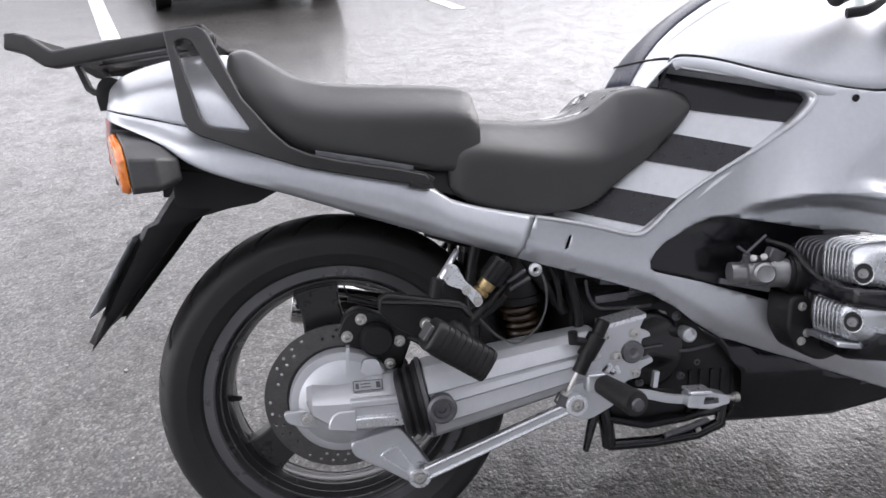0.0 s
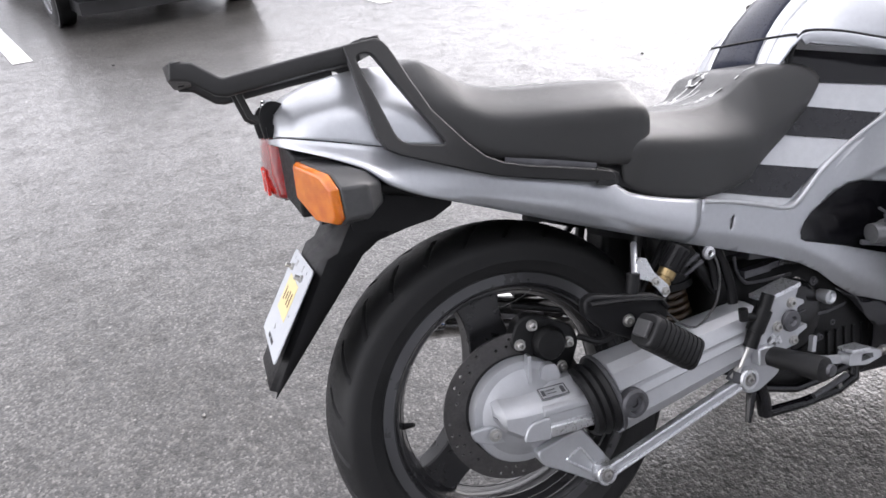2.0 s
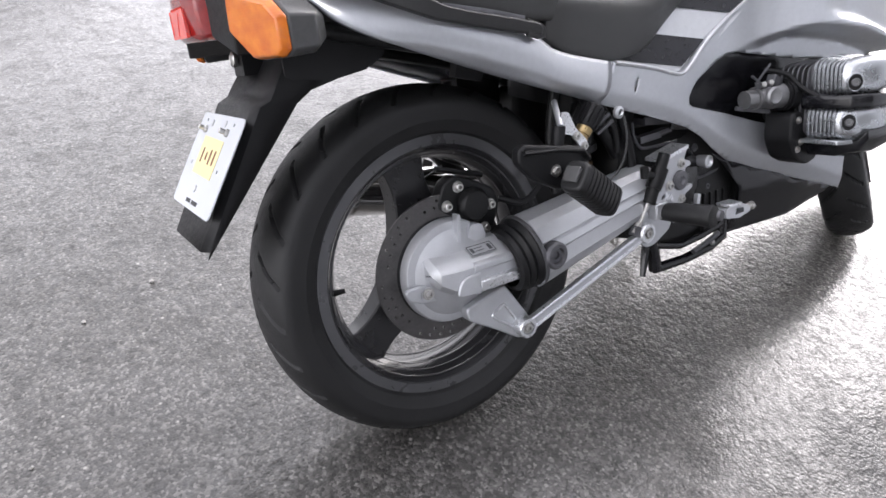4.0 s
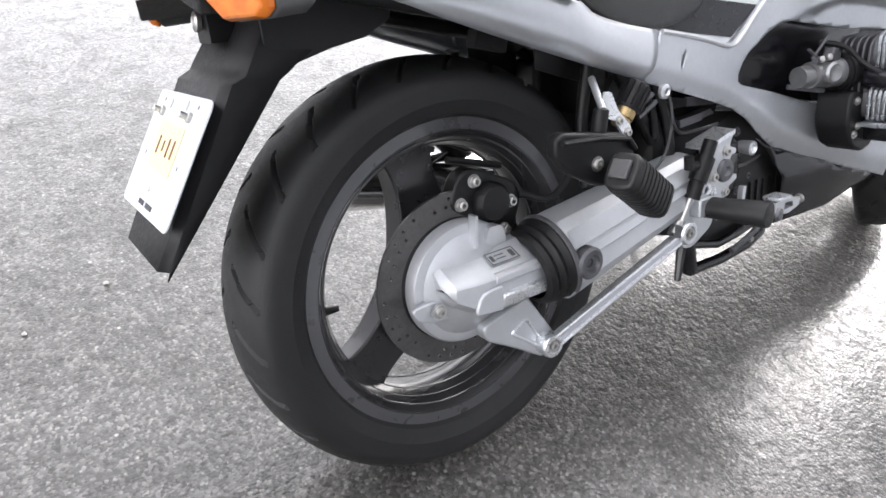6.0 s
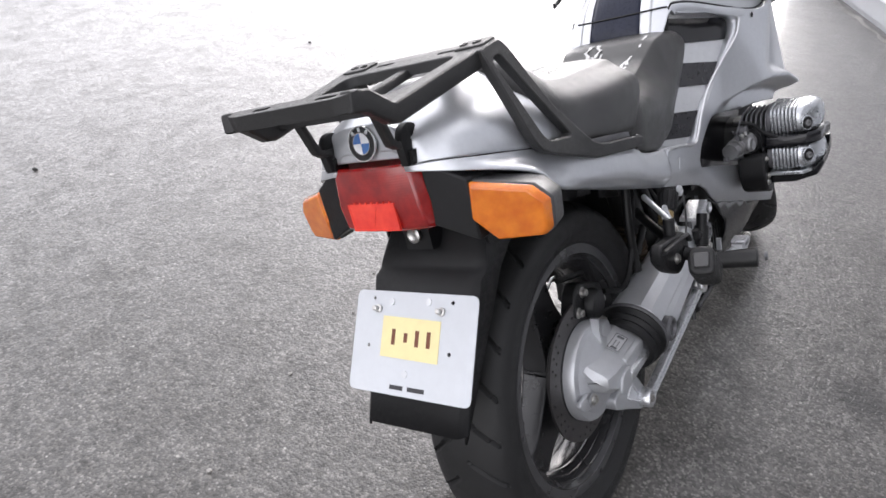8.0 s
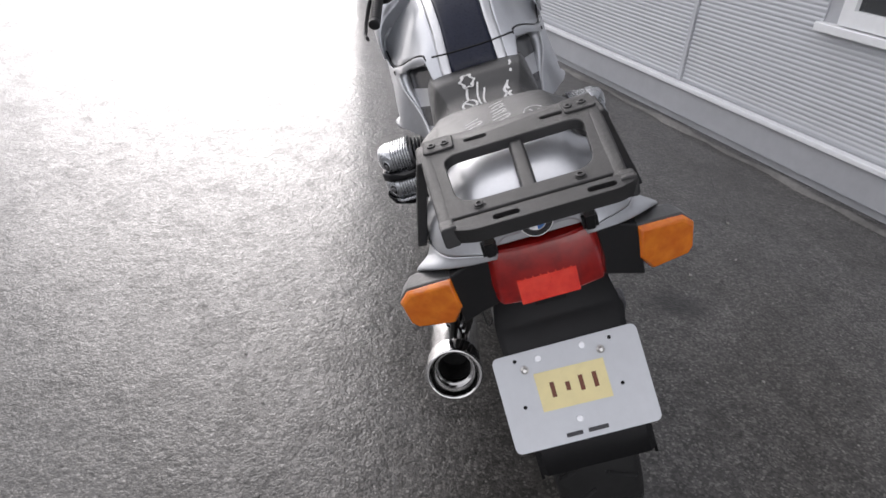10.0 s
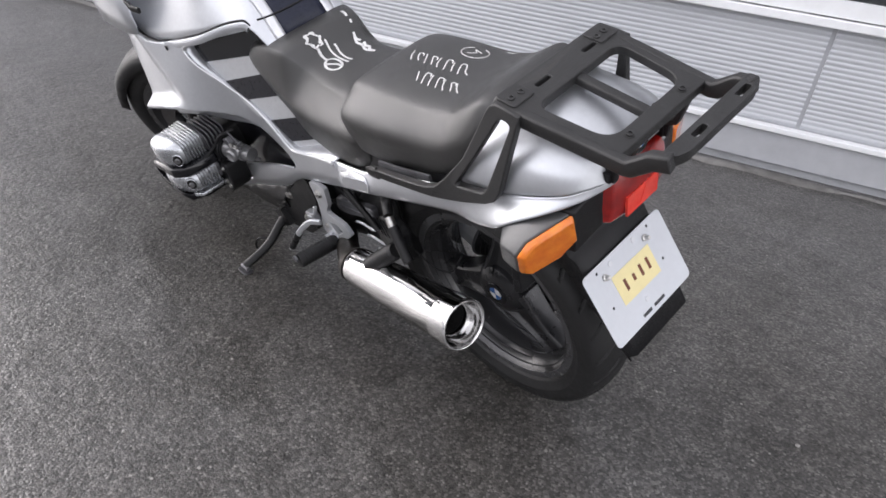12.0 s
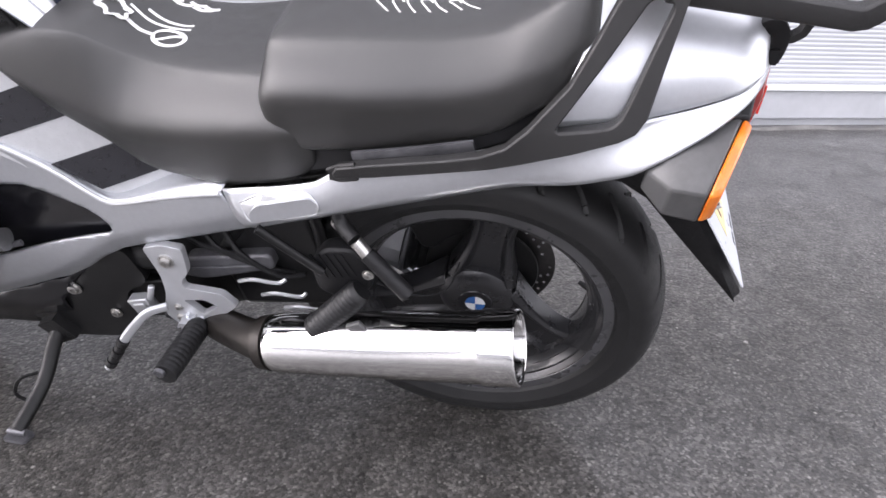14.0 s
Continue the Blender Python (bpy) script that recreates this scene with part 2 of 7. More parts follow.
def road_paint():
    m, nt, b = nodes_of("road_paint")
    co = nt.nodes.new("ShaderNodeTexCoord").outputs["Object"]
    n, g = noise_tex(nt, 9, 5, 0.7, co), noise_tex(nt, 150, 3, 0.7, co)
    c = ramp(nt, n.outputs["Fac"], [(0.32, grey(0.5)), (0.5, grey(0.78))]).outputs["Color"]
    nt.links.new(mixed(nt, 1.0, c, ramp(nt, g.outputs["Fac"], [(0.3, grey(0.6)), (0.5, grey(1.0))]).outputs["Color"], "MULTIPLY"), b.inputs["Base Color"])
    b.inputs["Roughness"].default_value = 0.6
    bumped(nt, b, g.outputs["Fac"], 0.5, 0.004)
    return m


ASPHALT, ROAD_PAINT = asphalt(), road_paint()
SIDING = surface("grey_siding", (0.50, 0.515, 0.54), 0.45, 0.0, 0.05, 4, 0, spots=0.05)
PLINTH = surface("grey_plinth", (0.43, 0.44, 0.46), 0.5, 0.0, 0.08, 12, 0.1, 120, spots=0.08)
WHITE_TRIM = surface("white_trim", (0.80, 0.81, 0.82), 0.4, 0.0, 0.05, 15, 0, spots=0.06)
CONCRETE = surface("concrete_edge", (0.17, 0.165, 0.158), 0.85, 0.0, 0.40, 25, 0.8, 90, spots=0.35)
STONE = surface("pebble", (0.30, 0.29, 0.275), 0.8, 0.0, 0.25, 60, 0.4, 200)
TAR = surface("tar_crumb", (0.02, 0.02, 0.02), 0.6, 0.0, 0.25, 60, 0.4, 200)


# ---- mesh helpers ----
def finish(name, bm, material, parent=None, label="", sharp=38.0, weld=True):
    if weld:
        bmesh.ops.remove_doubles(bm, verts=bm.verts, dist=1e-5)
    bmesh.ops.recalc_face_normals(bm, faces=bm.faces)
    me = bpy.data.meshes.new(name)
    bm.to_mesh(me)
    bm.free()
    me.materials.append(material)
    me.polygons.foreach_set("use_smooth", [True] * len(me.polygons))
    me.set_sharp_from_angle(angle=radians(sharp))
    ob = new(name, me)
    ob.parent = parent
    if label:
        ob["label"] = label
    return ob


def part(name, bm, material, parent, label="", sharp=38.0):
    return finish(name, bm, material, parent, label, sharp)


def rounded(ob, width=0.003, segments=2, angle=35):
    mod = ob.modifiers.new("edge", "BEVEL")
    mod.width, mod.segments, mod.limit_method, mod.angle_limit = width, segments, "ANGLE", radians(angle)
    return ob


def soft(ob, levels=2):
    mod = ob.modifiers.new("soft", "SUBSURF")
    mod.levels = mod.render_levels = levels
    return ob


def thick(ob, t=0.004, offset=-1.0):
    mod = ob.modifiers.new("thick", "SOLIDIFY")
    mod.thickness, mod.offset = t, offset
    return ob


def merge(*bms):
    out = bmesh.new()
    for bm in bms:
        me = bpy.data.meshes.new("tmp")
        bm.to_mesh(me)
        bm.free()
        out.from_mesh(me)
        bpy.data.meshes.remove(me)
    return out


def flip_y(bm):
    bmesh.ops.scale(bm, vec=(1, -1, 1), verts=bm.verts)
    bmesh.ops.reverse_faces(bm, faces=bm.faces)
    return bm


def moved(bm, m):
    bmesh.ops.transform(bm, matrix=m, verts=bm.verts)
    return bm


def box(c, s, rot=(0, 0, 0), taper=1.0):
    bm = bmesh.new()
    bmesh.ops.create_cube(bm, size=1)
    for v in bm.verts:
        if v.co.z > 0:
            v.co.x *= taper
            v.co.y *= taper
    return moved(bm, pose(*c, *rot) @ Matrix.Diagonal((*s, 1)))


def loft(rings, closed=True, caps=True):
    """A skin over rings of equally many points."""
    bm = bmesh.new()
    vs = [[bm.verts.new(p) for p in ring] for ring in rings]
    n = len(vs[0])
    for a, b in zip(vs, vs[1:]):
        for k in range(n if closed else n - 1):
            bm.faces.new((a[k], a[(k + 1) % n], b[(k + 1) % n], b[k]))
    if caps and closed:
        bm.faces.new(vs[0][::-1])
        bm.faces.new(vs[-1])
    return bm


def along(points, profile, scales=None, up=(0, 0, 1), caps=True):
    """Sweeps a 2D profile (side, up) along a polyline; corners are mitred."""
    pts = [Vector(p) for p in points]
    rings = []
    for i, p in enumerate(pts):
        d0 = (p - pts[i - 1]).normalized() if i else (pts[1] - p).normalized()
        d1 = (pts[i + 1] - p).normalized() if i < len(pts) - 1 else d0
        t = (d0 + d1).normalized()
        side = t.cross(Vector(up)).normalized()
        upv = side.cross(t).normalized()
        k = 1 / max(0.5, t.dot(d1))
        s = scales[i] if scales else 1.0
        rings.append([p + side * a * s + upv * b * s * (k if abs(d1.dot(upv)) > 0.02 else 1) for a, b in profile])
    return loft(rings, True, caps)


def ring2d(r, n=12, ry=None, power=2.0):
    ry = r if ry is None else ry
    out = []
    for k in range(n):
        a = 2 * math.pi * k / n
        c, s = math.cos(a), math.sin(a)
        out.append((r * math.copysign(abs(c) ** (2 / power), c), ry * math.copysign(abs(s) ** (2 / power), s)))
    return out


def smooth_line(points, n=6):
    """A Catmull-Rom line through points."""
    p = [Vector(q) for q in points]
    p = [2 * p[0] - p[1], *p, 2 * p[-1] - p[-2]]
    out = []
    for i in range(1, len(p) - 2):
        for k in range(n):
            t = k / n
            a, b, c, d = p[i - 1], p[i], p[i + 1], p[i + 2]
            out.append(0.5 * (2 * b + (c - a) * t + (2 * a - 5 * b + 4 * c - d) * t * t + (3 * b - a - 3 * c + d) * t ** 3))
    return out + [p[-2]]


def tube(points, r, n=10, radii=None, curved=0):
    pts = smooth_line(points, curved) if curved else points
    scales = None
    if radii:
        xs = np.linspace(0, 1, len(radii))
        scales = [float(np.interp(t, xs, radii)) / r for t in np.linspace(0, 1, len(pts))]
    d = Vector(pts[-1]) - Vector(pts[0])
    up = (0, 0, 1) if abs(d.normalized().z) < 0.8 else (1, 0.1, 0)
    return along(pts, ring2d(r, n), scales, up)


def lathe(profile, n=32, closed=False):
    """Turns (radius, height) about z."""
    bm = bmesh.new()
    rings = []
    for r, h in profile:
        if r < 1e-6:
            rings.append([bm.verts.new((0, 0, h))])
        else:
            rings.append([bm.verts.new((r * math.cos(2 * math.pi * k / n), r * math.sin(2 * math.pi * k / n), h)) for k in range(n)])
    pairs = list(zip(rings, rings[1:])) + ([(rings[-1], rings[0])] if closed else [])
    for a, b in pairs:
        for k in range(n):
            j = (k + 1) % n
            if len(a) == 1 and len(b) == 1:
                continue
            if len(a) == 1:
                bm.faces.new((a[0], b[k], b[j]))
            elif len(b) == 1:
                bm.faces.new((a[k], b[0], a[j]))
            else:
                bm.faces.new((a[k], b[k], b[j], a[j]))
    return bm


def aimed(loc, direction):
    """The pose whose z axis points along direction."""
    return Matrix.Translation(loc) @ Vector(direction).to_track_quat("Z", "Y").to_matrix().to_4x4()


def slab(outline, h, bevel=0.0, holes=()):
    """A flat plate in xy, from z = 0 to h, with holes."""
    bm = bmesh.new()
    for loop in (outline, *holes):
        vs = [bm.verts.new((x, y, 0)) for x, y in loop]
        for a, b in zip(vs, vs[1:] + vs[:1]):
            bm.edges.new((a, b))
    bmesh.ops.triangle_fill(bm, use_beauty=True, use_dissolve=not holes, edges=bm.edges[:])
    ext = bmesh.ops.extrude_face_region(bm, geom=bm.faces[:])
    bmesh.ops.translate(bm, vec=(0, 0, h), verts=[v for v in ext["geom"] if isinstance(v, bmesh.types.BMVert)])
    return bm


SIDE = Matrix(((1, 0, 0, 0), (0, 0, -1, 0), (0, 1, 0, 0), (0, 0, 0, 1)))  # xy of a slab to xz, its height towards -y


def side_slab(outline, y, h, holes=()):
    """A plate lying in xz whose inner face is at -y and which is h thick outwards (to the right side)."""
    return moved(slab(outline, h, holes=holes), Matrix.Translation((0, -y, 0)) @ SIDE)


def skin(outline, yfun, step=0.02, holes=(), cuts=()):
    """A body panel on the right side: an outline in xz, cut into a grid and bowed to y = -yfun(x, z)."""
    bm = bmesh.new()
    for loop in (outline, *holes):
        vs = [bm.verts.new((x, 0, z)) for x, z in loop]
        for a, b in zip(vs, vs[1:] + vs[:1]):
            bm.edges.new((a, b))
    bmesh.ops.triangle_fill(bm, use_beauty=True, use_dissolve=False, edges=bm.edges[:])
    xs = [v.co.x for v in bm.verts]
    zs = [v.co.z for v in bm.verts]
    for lo, hi, ax in ((min(xs), max(xs), 0), (min(zs), max(zs), 2)):
        k = math.floor(lo / step) + 1
        while k * step < hi:
            co, no = [0, 0, 0], [0, 0, 0]
            co[ax], no[ax] = k * step, 1
            bmesh.ops.bisect_plane(bm, geom=bm.verts[:] + bm.edges[:] + bm.faces[:], dist=1e-5, plane_co=co, plane_no=no)
            k += 1
    for z in cuts:
        bmesh.ops.bisect_plane(bm, geom=bm.verts[:] + bm.edges[:] + bm.faces[:], dist=1e-5, plane_co=(0, 0, z), plane_no=(0, 0, 1))
    bmesh.ops.dissolve_degenerate(bm, dist=1e-5, edges=bm.edges[:])
    for v in bm.verts:
        v.co.y = -yfun(v.co.x, v.co.z)
    for f in bm.faces:
        f.normal_update()
    up = sum((f.normal.y * f.calc_area() for f in bm.faces))
    if up > 0:
        bmesh.ops.reverse_faces(bm, faces=bm.faces[:])
    return bm


def skin_part(name, bm, material, parent, t=0.005, label=""):
    me = bpy.data.meshes.new(name)
    bm.to_mesh(me)
    bm.free()
    me.materials.append(material)
    me.polygons.foreach_set("use_smooth", [True] * len(me.polygons))
    ob = new(name, me)
    ob.parent = parent
    if label:
        ob["label"] = label
    thick(ob, t, -1.0)
    return ob


def plate3d(outline, yfun, t):
    """A flat or bowed plate on the right side with crisp edges: outline in xz, outer face at -yfun, t thick."""
    bm = bmesh.new()
    outer = [bm.verts.new((x, -yfun(x, z), z)) for x, z in outline]
    inner = [bm.verts.new((x, -yfun(x, z) + t, z)) for x, z in outline]
    bm.faces.new(outer)
    bm.faces.new(inner[::-1])
    n = len(outline)
    for k in range(n):
        bm.faces.new((outer[k], inner[k], inner[(k + 1) % n], outer[(k + 1) % n]))
    return bm


def lin(x, xs, ys):
    return float(np.interp(x, xs, ys))


def smo(x, xs, ys):
    """Monotone cubic through (xs, ys)."""
    if x <= xs[0]:
        return ys[0]
    if x >= xs[-1]:
        return ys[-1]
    d = [(ys[i + 1] - ys[i]) / (xs[i + 1] - xs[i]) for i in range(len(xs) - 1)]
    i = max(k for k in range(len(xs) - 1) if xs[k] <= x)
    slope = lambda k: d[0] if k == 0 else d[-1] if k == len(d) else (0.0 if d[k - 1] * d[k] <= 0 else 2 * d[k - 1] * d[k] / (d[k - 1] + d[k]))
    h = xs[i + 1] - xs[i]
    t = (x - xs[i]) / h
    return (2 * t ** 3 - 3 * t * t + 1) * ys[i] + (t ** 3 - 2 * t * t + t) * h * slope(i) + (3 * t * t - 2 * t ** 3) * ys[i + 1] + (t ** 3 - t * t) * h * slope(i + 1)


def sm(a, b, x):
    t = min(1.0, max(0.0, (x - a) / (b - a)))
    return t * t * (3 - 2 * t)


def fair(rows, nx=4, ny=3, closed=False, caps=True):
    """A smooth skin that passes through coarse rows of points."""
    cols = [smooth_line([r[k] for r in rows], nx) for k in range(len(rows[0]))]
    rows = [[c[i] for c in cols] for i in range(len(cols[0]))]
    out = [smooth_line(list(r) + ([r[0]] if closed else []), ny) for r in rows]
    if closed:
        out = [r[:-1] for r in out]
    return loft(out, True if closed or caps else False, caps)


def arc(c, r, a0, a1, n=6):
    return [(c[0] + r * math.cos(radians(a0 + (a1 - a0) * k / n)), c[1] + r * math.sin(radians(a0 + (a1 - a0) * k / n))) for k in range(n + 1)]


def rounded_poly(pts, r=0.01, n=4):
    """A polygon with rounded corners."""
    out = []
    m = len(pts)
    for i, p in enumerate(pts):
        p, a, b = Vector(p), Vector(pts[i - 1]), Vector(pts[(i + 1) % m])
        rr = r[i] if isinstance(r, (list, tuple)) else r
        da, db = (a - p), (b - p)
        k = min(rr, da.length * 0.45, db.length * 0.45)
        q0, q1 = p + da.normalized() * k, p + db.normalized() * k
        for j in range(n + 1):
            t = j / n
            q = (1 - t) ** 2 * q0 + 2 * t * (1 - t) * p + t * t * q1
            out.append((q.x, q.y))
    return out


def bolt(loc, direction, r, parent, h=None, name="bolt", material=None):
    """A socket-head bolt on a washer."""
    h = h or r * 0.9
    bm = lathe([(0, 0), (r * 1.45, 0), (r * 1.45, h * 0.25), (r, h * 0.3), (r, h * 0.9), (r * 0.85, h), (r * 0.5, h), (r * 0.45, h * 0.35), (0, h * 0.35)], 14)
    return part(name, moved(bm, aimed(loc, direction)), material or STEEL, parent, sharp=30)

# ---- motorcycle: x ahead, y to its left, z up along its own middle plane ----
LEAN = Matrix(((0.99977, -0.00496, 0.02093, -0.00503), (-0.00247, 0.94015, 0.34076, -0.00768), (-0.02137, -0.34073, 0.93992, 0.01801), (0, 0, 0, 1)))
bike = new("motorcycle")
bike.matrix_world = LEAN
tagged(bike, "silver sport touring motorcycle leaning on its side stand on damp asphalt", "motorcycle")
AXLE = Vector((0.034, 0, 0.325))
WHEEL = Matrix(((1, 0, 0, 0), (0, 0, -1, 0), (0, 1, 0, 0), (0, 0, 0, 1)))  # z of a lathe towards the right side
both = lambda: (1, -1)


def on_side(bm, s):
    """s = 1 keeps the right side (-y), s = -1 mirrors to the left."""
    return bm if s > 0 else flip_y(bm)


def tyre_mesh(radius, half, r_bead, grooves, n=720):
    prof = [(r_bead, -0.66), (r_bead + 0.012, -0.86), (r_bead + 0.35 * (radius - r_bead), -0.99), (r_bead + 0.55 * (radius - r_bead), -1.0)]
    for k in range(1, 64):
        a = math.pi * k / 64
        prof.append((radius - (radius - prof[3][0]) * (1 - math.sin(a) ** 0.85), -math.cos(a)))
    prof += [(r, -w) for r, w in prof[3::-1]] + [(r_bead - 0.004, 0.6), (r_bead - 0.004, -0.6)]
    bm = bmesh.new()
    rings = []
    for i in range(n):
        a = 2 * math.pi * i / n
        ring = []
        for r, w in prof:
            if grooves and r > radius * 0.86:
                u = abs(w)
                ph = (a / (2 * math.pi) * grooves + (0.5 if w > 0 else 0.0) - 0.9 * u) % 1.0
                if 0.16 < u < 0.86 and ph < 0.105:
                    r -= 0.006
            ring.append(bm.verts.new((r * math.cos(a), r * math.sin(a), w * half)))
        rings.append(ring)
    m = len(prof)
    for i in range(n):
        for k in range(m):
            bm.faces.new((rings[i][k], rings[(i + 1) % n][k], rings[(i + 1) % n][(k + 1) % m], rings[i][(k + 1) % m]))
    return bm


def wheel(at, r_out, half, angles, spoke_w, name, label):
    """A cast wheel: barrel and flanges, with hub and broad ribbed spokes as parts."""
    d = r_out
    m = Matrix.Translation(at) @ WHEEL
    barrel = lathe([(d, -half), (d, -half + 0.006), (d - 0.012, -half + 0.009), (d - 0.022, -half + 0.02), (d - 0.036, -0.02), (d - 0.040, 0), (d - 0.036, 0.02),
                    (d - 0.022, half - 0.02), (d - 0.012, half - 0.009), (d, half - 0.006), (d, half), (d - 0.022, half), (d - 0.027, half - 0.006), (d - 0.046, 0.028),
                    (d - 0.050, 0), (d - 0.046, -0.028), (d - 0.027, -half + 0.006), (d - 0.022, -half)], 96, True)
    ob = part(name, moved(barrel, m), RIM_GREY, bike, label, 40)
    part("hub", moved(lathe([(0, -0.041), (0.044, -0.041), (0.058, -0.037), (0.068, -0.028), (0.070, -0.016), (0.070, 0.03), (0.0, 0.03)], 48), m), WHEEL_GREY, ob)
    for a in angles:
        rows = []
        for t in np.linspace(0, 1, 11):
            r = 0.040 + t * (d - 0.044 - 0.040)
            w = spoke_w * (1.0 * (1 - t) ** 1.6 + 0.72 + 0.50 * t ** 4)
            h = 0.030 - 0.008 * t
            prof = [(-w, -h * 0.8), (-w * 0.75, -h * 1.1), (-w * 0.5, -h * 0.55), (w * 0.5, -h * 0.55), (w * 0.75, -h * 1.1), (w, -h * 0.8), (w, h), (-w, h)]
            rows.append([Matrix.Rotation(radians(a), 3, "Z") @ Vector((r, p, q)) for p, q in prof])
        rounded(part("spoke", moved(loft(rows), m), WHEEL_GREY, ob), 0.003)
    return ob


# rear wheel
rear_wheel = wheel(AXLE, 0.247, 0.062, (100, 220, 340), 0.037, "rear_wheel", "dark grey cast three-spoke rear wheel")
part("tyre", moved(tyre_mesh(0.331, 0.081, 0.238, 26), Matrix.Translation(AXLE) @ WHEEL), RUBBER, rear_wheel, "worn black road tyre with slanted grooves", 24)
# Thin light ring each side stands in for the highlight along the rim edge.
part("rim_highlight", moved(lathe([(0.2465, 0.0622), (0.2485, 0.0622), (0.2485, 0.0645), (0.2465, 0.0645)], 96, True), Matrix.Translation(AXLE) @ WHEEL), ALU, rear_wheel)
part("rim_highlight", moved(lathe([(0.2465, -0.0622), (0.2485, -0.0622), (0.2485, -0.0645), (0.2465, -0.0645)], 96, True), Matrix.Translation(AXLE) @ WHEEL), ALU, rear_wheel)
for s in both():
    part("rim_lip", moved(lathe([(0.2262, 0.0605 * s), (0.2280, 0.0632 * s), (0.2455, 0.0632 * s), (0.2465, 0.0605 * s)], 96, True), Matrix.Translation(AXLE) @ WHEEL), RIM_LIP, rear_wheel, "grey painted rim lip")
    for r, h in ((0.2190, 0.050), (0.2110, 0.036), (0.2030, 0.022)):
        part("rim_step", moved(lathe([(r - 0.0035, h * s), (r, h * s), (r, (h + 0.003) * s), (r - 0.0035, (h + 0.003) * s)], 96, True), Matrix.Translation(AXLE) @ WHEEL), RIM_GREY, rear_wheel)
vdir = Vector((math.cos(radians(181)), 0, math.sin(radians(181))))
part("valve", tube([AXLE + vdir * 0.207 + Vector((0, -0.02, 0)), AXLE + vdir * 0.184 + Vector((0, -0.034, 0.004))], 0.0052, 10, radii=[0.007, 0.0042]), BLACK_PLASTIC, rear_wheel)
# Black disc added to keep the gaps between the spokes dark.
part("hub_dark_disc", moved(lathe([(0.060, 0.040), (0.106, 0.044), (0.108, 0.047), (0.106, 0.050), (0.060, 0.052)], 48, True), Matrix.Translation(AXLE) @ WHEEL), ENGINE_BLACK, rear_wheel)
# hub badge on the left: plain quartered disc
hub_at = AXLE + Vector((0, 0.038, 0))
part("hub_badge", moved(lathe([(0, 0), (0.032, 0), (0.032, 0.004), (0.030, 0.006), (0.0, 0.006)], 32), aimed(hub_at, (0, 1, 0))), BLACK_GLOSS, rear_wheel, "round quartered hub badge")


def badge(at, direction, r, parent, turn=0.0):
    """A plain round badge: dark ring, blue and white quarters."""
    m = aimed(at, direction) @ Matrix.Rotation(turn, 4, "Z")
    ob = part("badge", moved(lathe([(0, 0), (r, 0), (r, 0.003), (r * 0.96, 0.0045), (0, 0.0045)], 36), m), BLACK_GLOSS, parent, "round black, blue and white badge")
    part("badge_rim", moved(lathe([(r * 0.97, 0.002), (r * 1.03, 0.002), (r * 1.03, 0.005), (r * 0.97, 0.005)], 36, True), m), CHROME, ob)
    part("badge_ring", moved(lathe([(r * 0.60, 0.004), (r * 0.64, 0.004), (r * 0.64, 0.0056), (r * 0.60, 0.0056)], 36, True), m), CHROME, ob)
    for k in range(4):
        pts = [(0, 0), *arc((0, 0), r * 0.6, 90 * k, 90 * k + 90, 8)]
        part("badge_field", moved(slab(pts, 0.0012), m @ Matrix.Translation((0, 0, 0.0046))), BLUE if k % 2 else WHITE, ob)
    for k in (50, 90, 130):
        x, y = r * 0.8 * math.cos(radians(k)), r * 0.8 * math.sin(radians(k))
        part("badge_mark", moved(box((0, 0, 0), (r * 0.16, r * 0.22, 0.001)), m @ Matrix.Translation((x, y, 0.0052)) @ Matrix.Rotation(radians(k - 90), 4, "Z")), WHITE, ob)
    return ob


for k in range(4):
    part("badge_field", moved(slab([(0, 0), *arc((0, 0), 0.018, 90 * k, 90 * k + 90, 8)], 0.0012), aimed(hub_at + Vector((0, 0.0062, 0)), (0, 1, 0))), BLUE if k % 2 else WHITE, rear_wheel)

# rear brake disc with two rings of drilled holes
disc_holes = []
for k in range(36):
    a = radians(10 * k)
    for rr, off in ((0.128, 0), (0.116, 3.3)):
        if k % 6 in ((0, 1, 2, 3) if rr > 0.12 else (1, 2, 3, 4)):
            c = (rr * math.cos(a + radians(off)), rr * math.sin(a + radians(off)))
            disc_holes.append([(c[0] + 0.0032 * math.cos(2 * math.pi * j / 6), c[1] + 0.0032 * math.sin(2 * math.pi * j / 6)) for j in range(6)])
brake_disc = part("brake_disc", moved(slab(arc((0, 0), 0.138, 0, 355, 71), 0.005, holes=disc_holes + [arc((0, 0), 0.088, 0, 350, 35)]), Matrix.Translation(AXLE + Vector((0, -0.064, 0))) @ WHEEL), DISC, rear_wheel, "drilled steel brake disc")
part("disc_carrier", moved(lathe([(0.05, 0), (0.092, 0.0), (0.098, 0.004), (0.098, 0.009), (0.085, 0.012), (0.05, 0.02)], 40), Matrix.Translation(AXLE + Vector((0, -0.06, 0))) @ WHEEL), ENGINE_BLACK, rear_wheel)

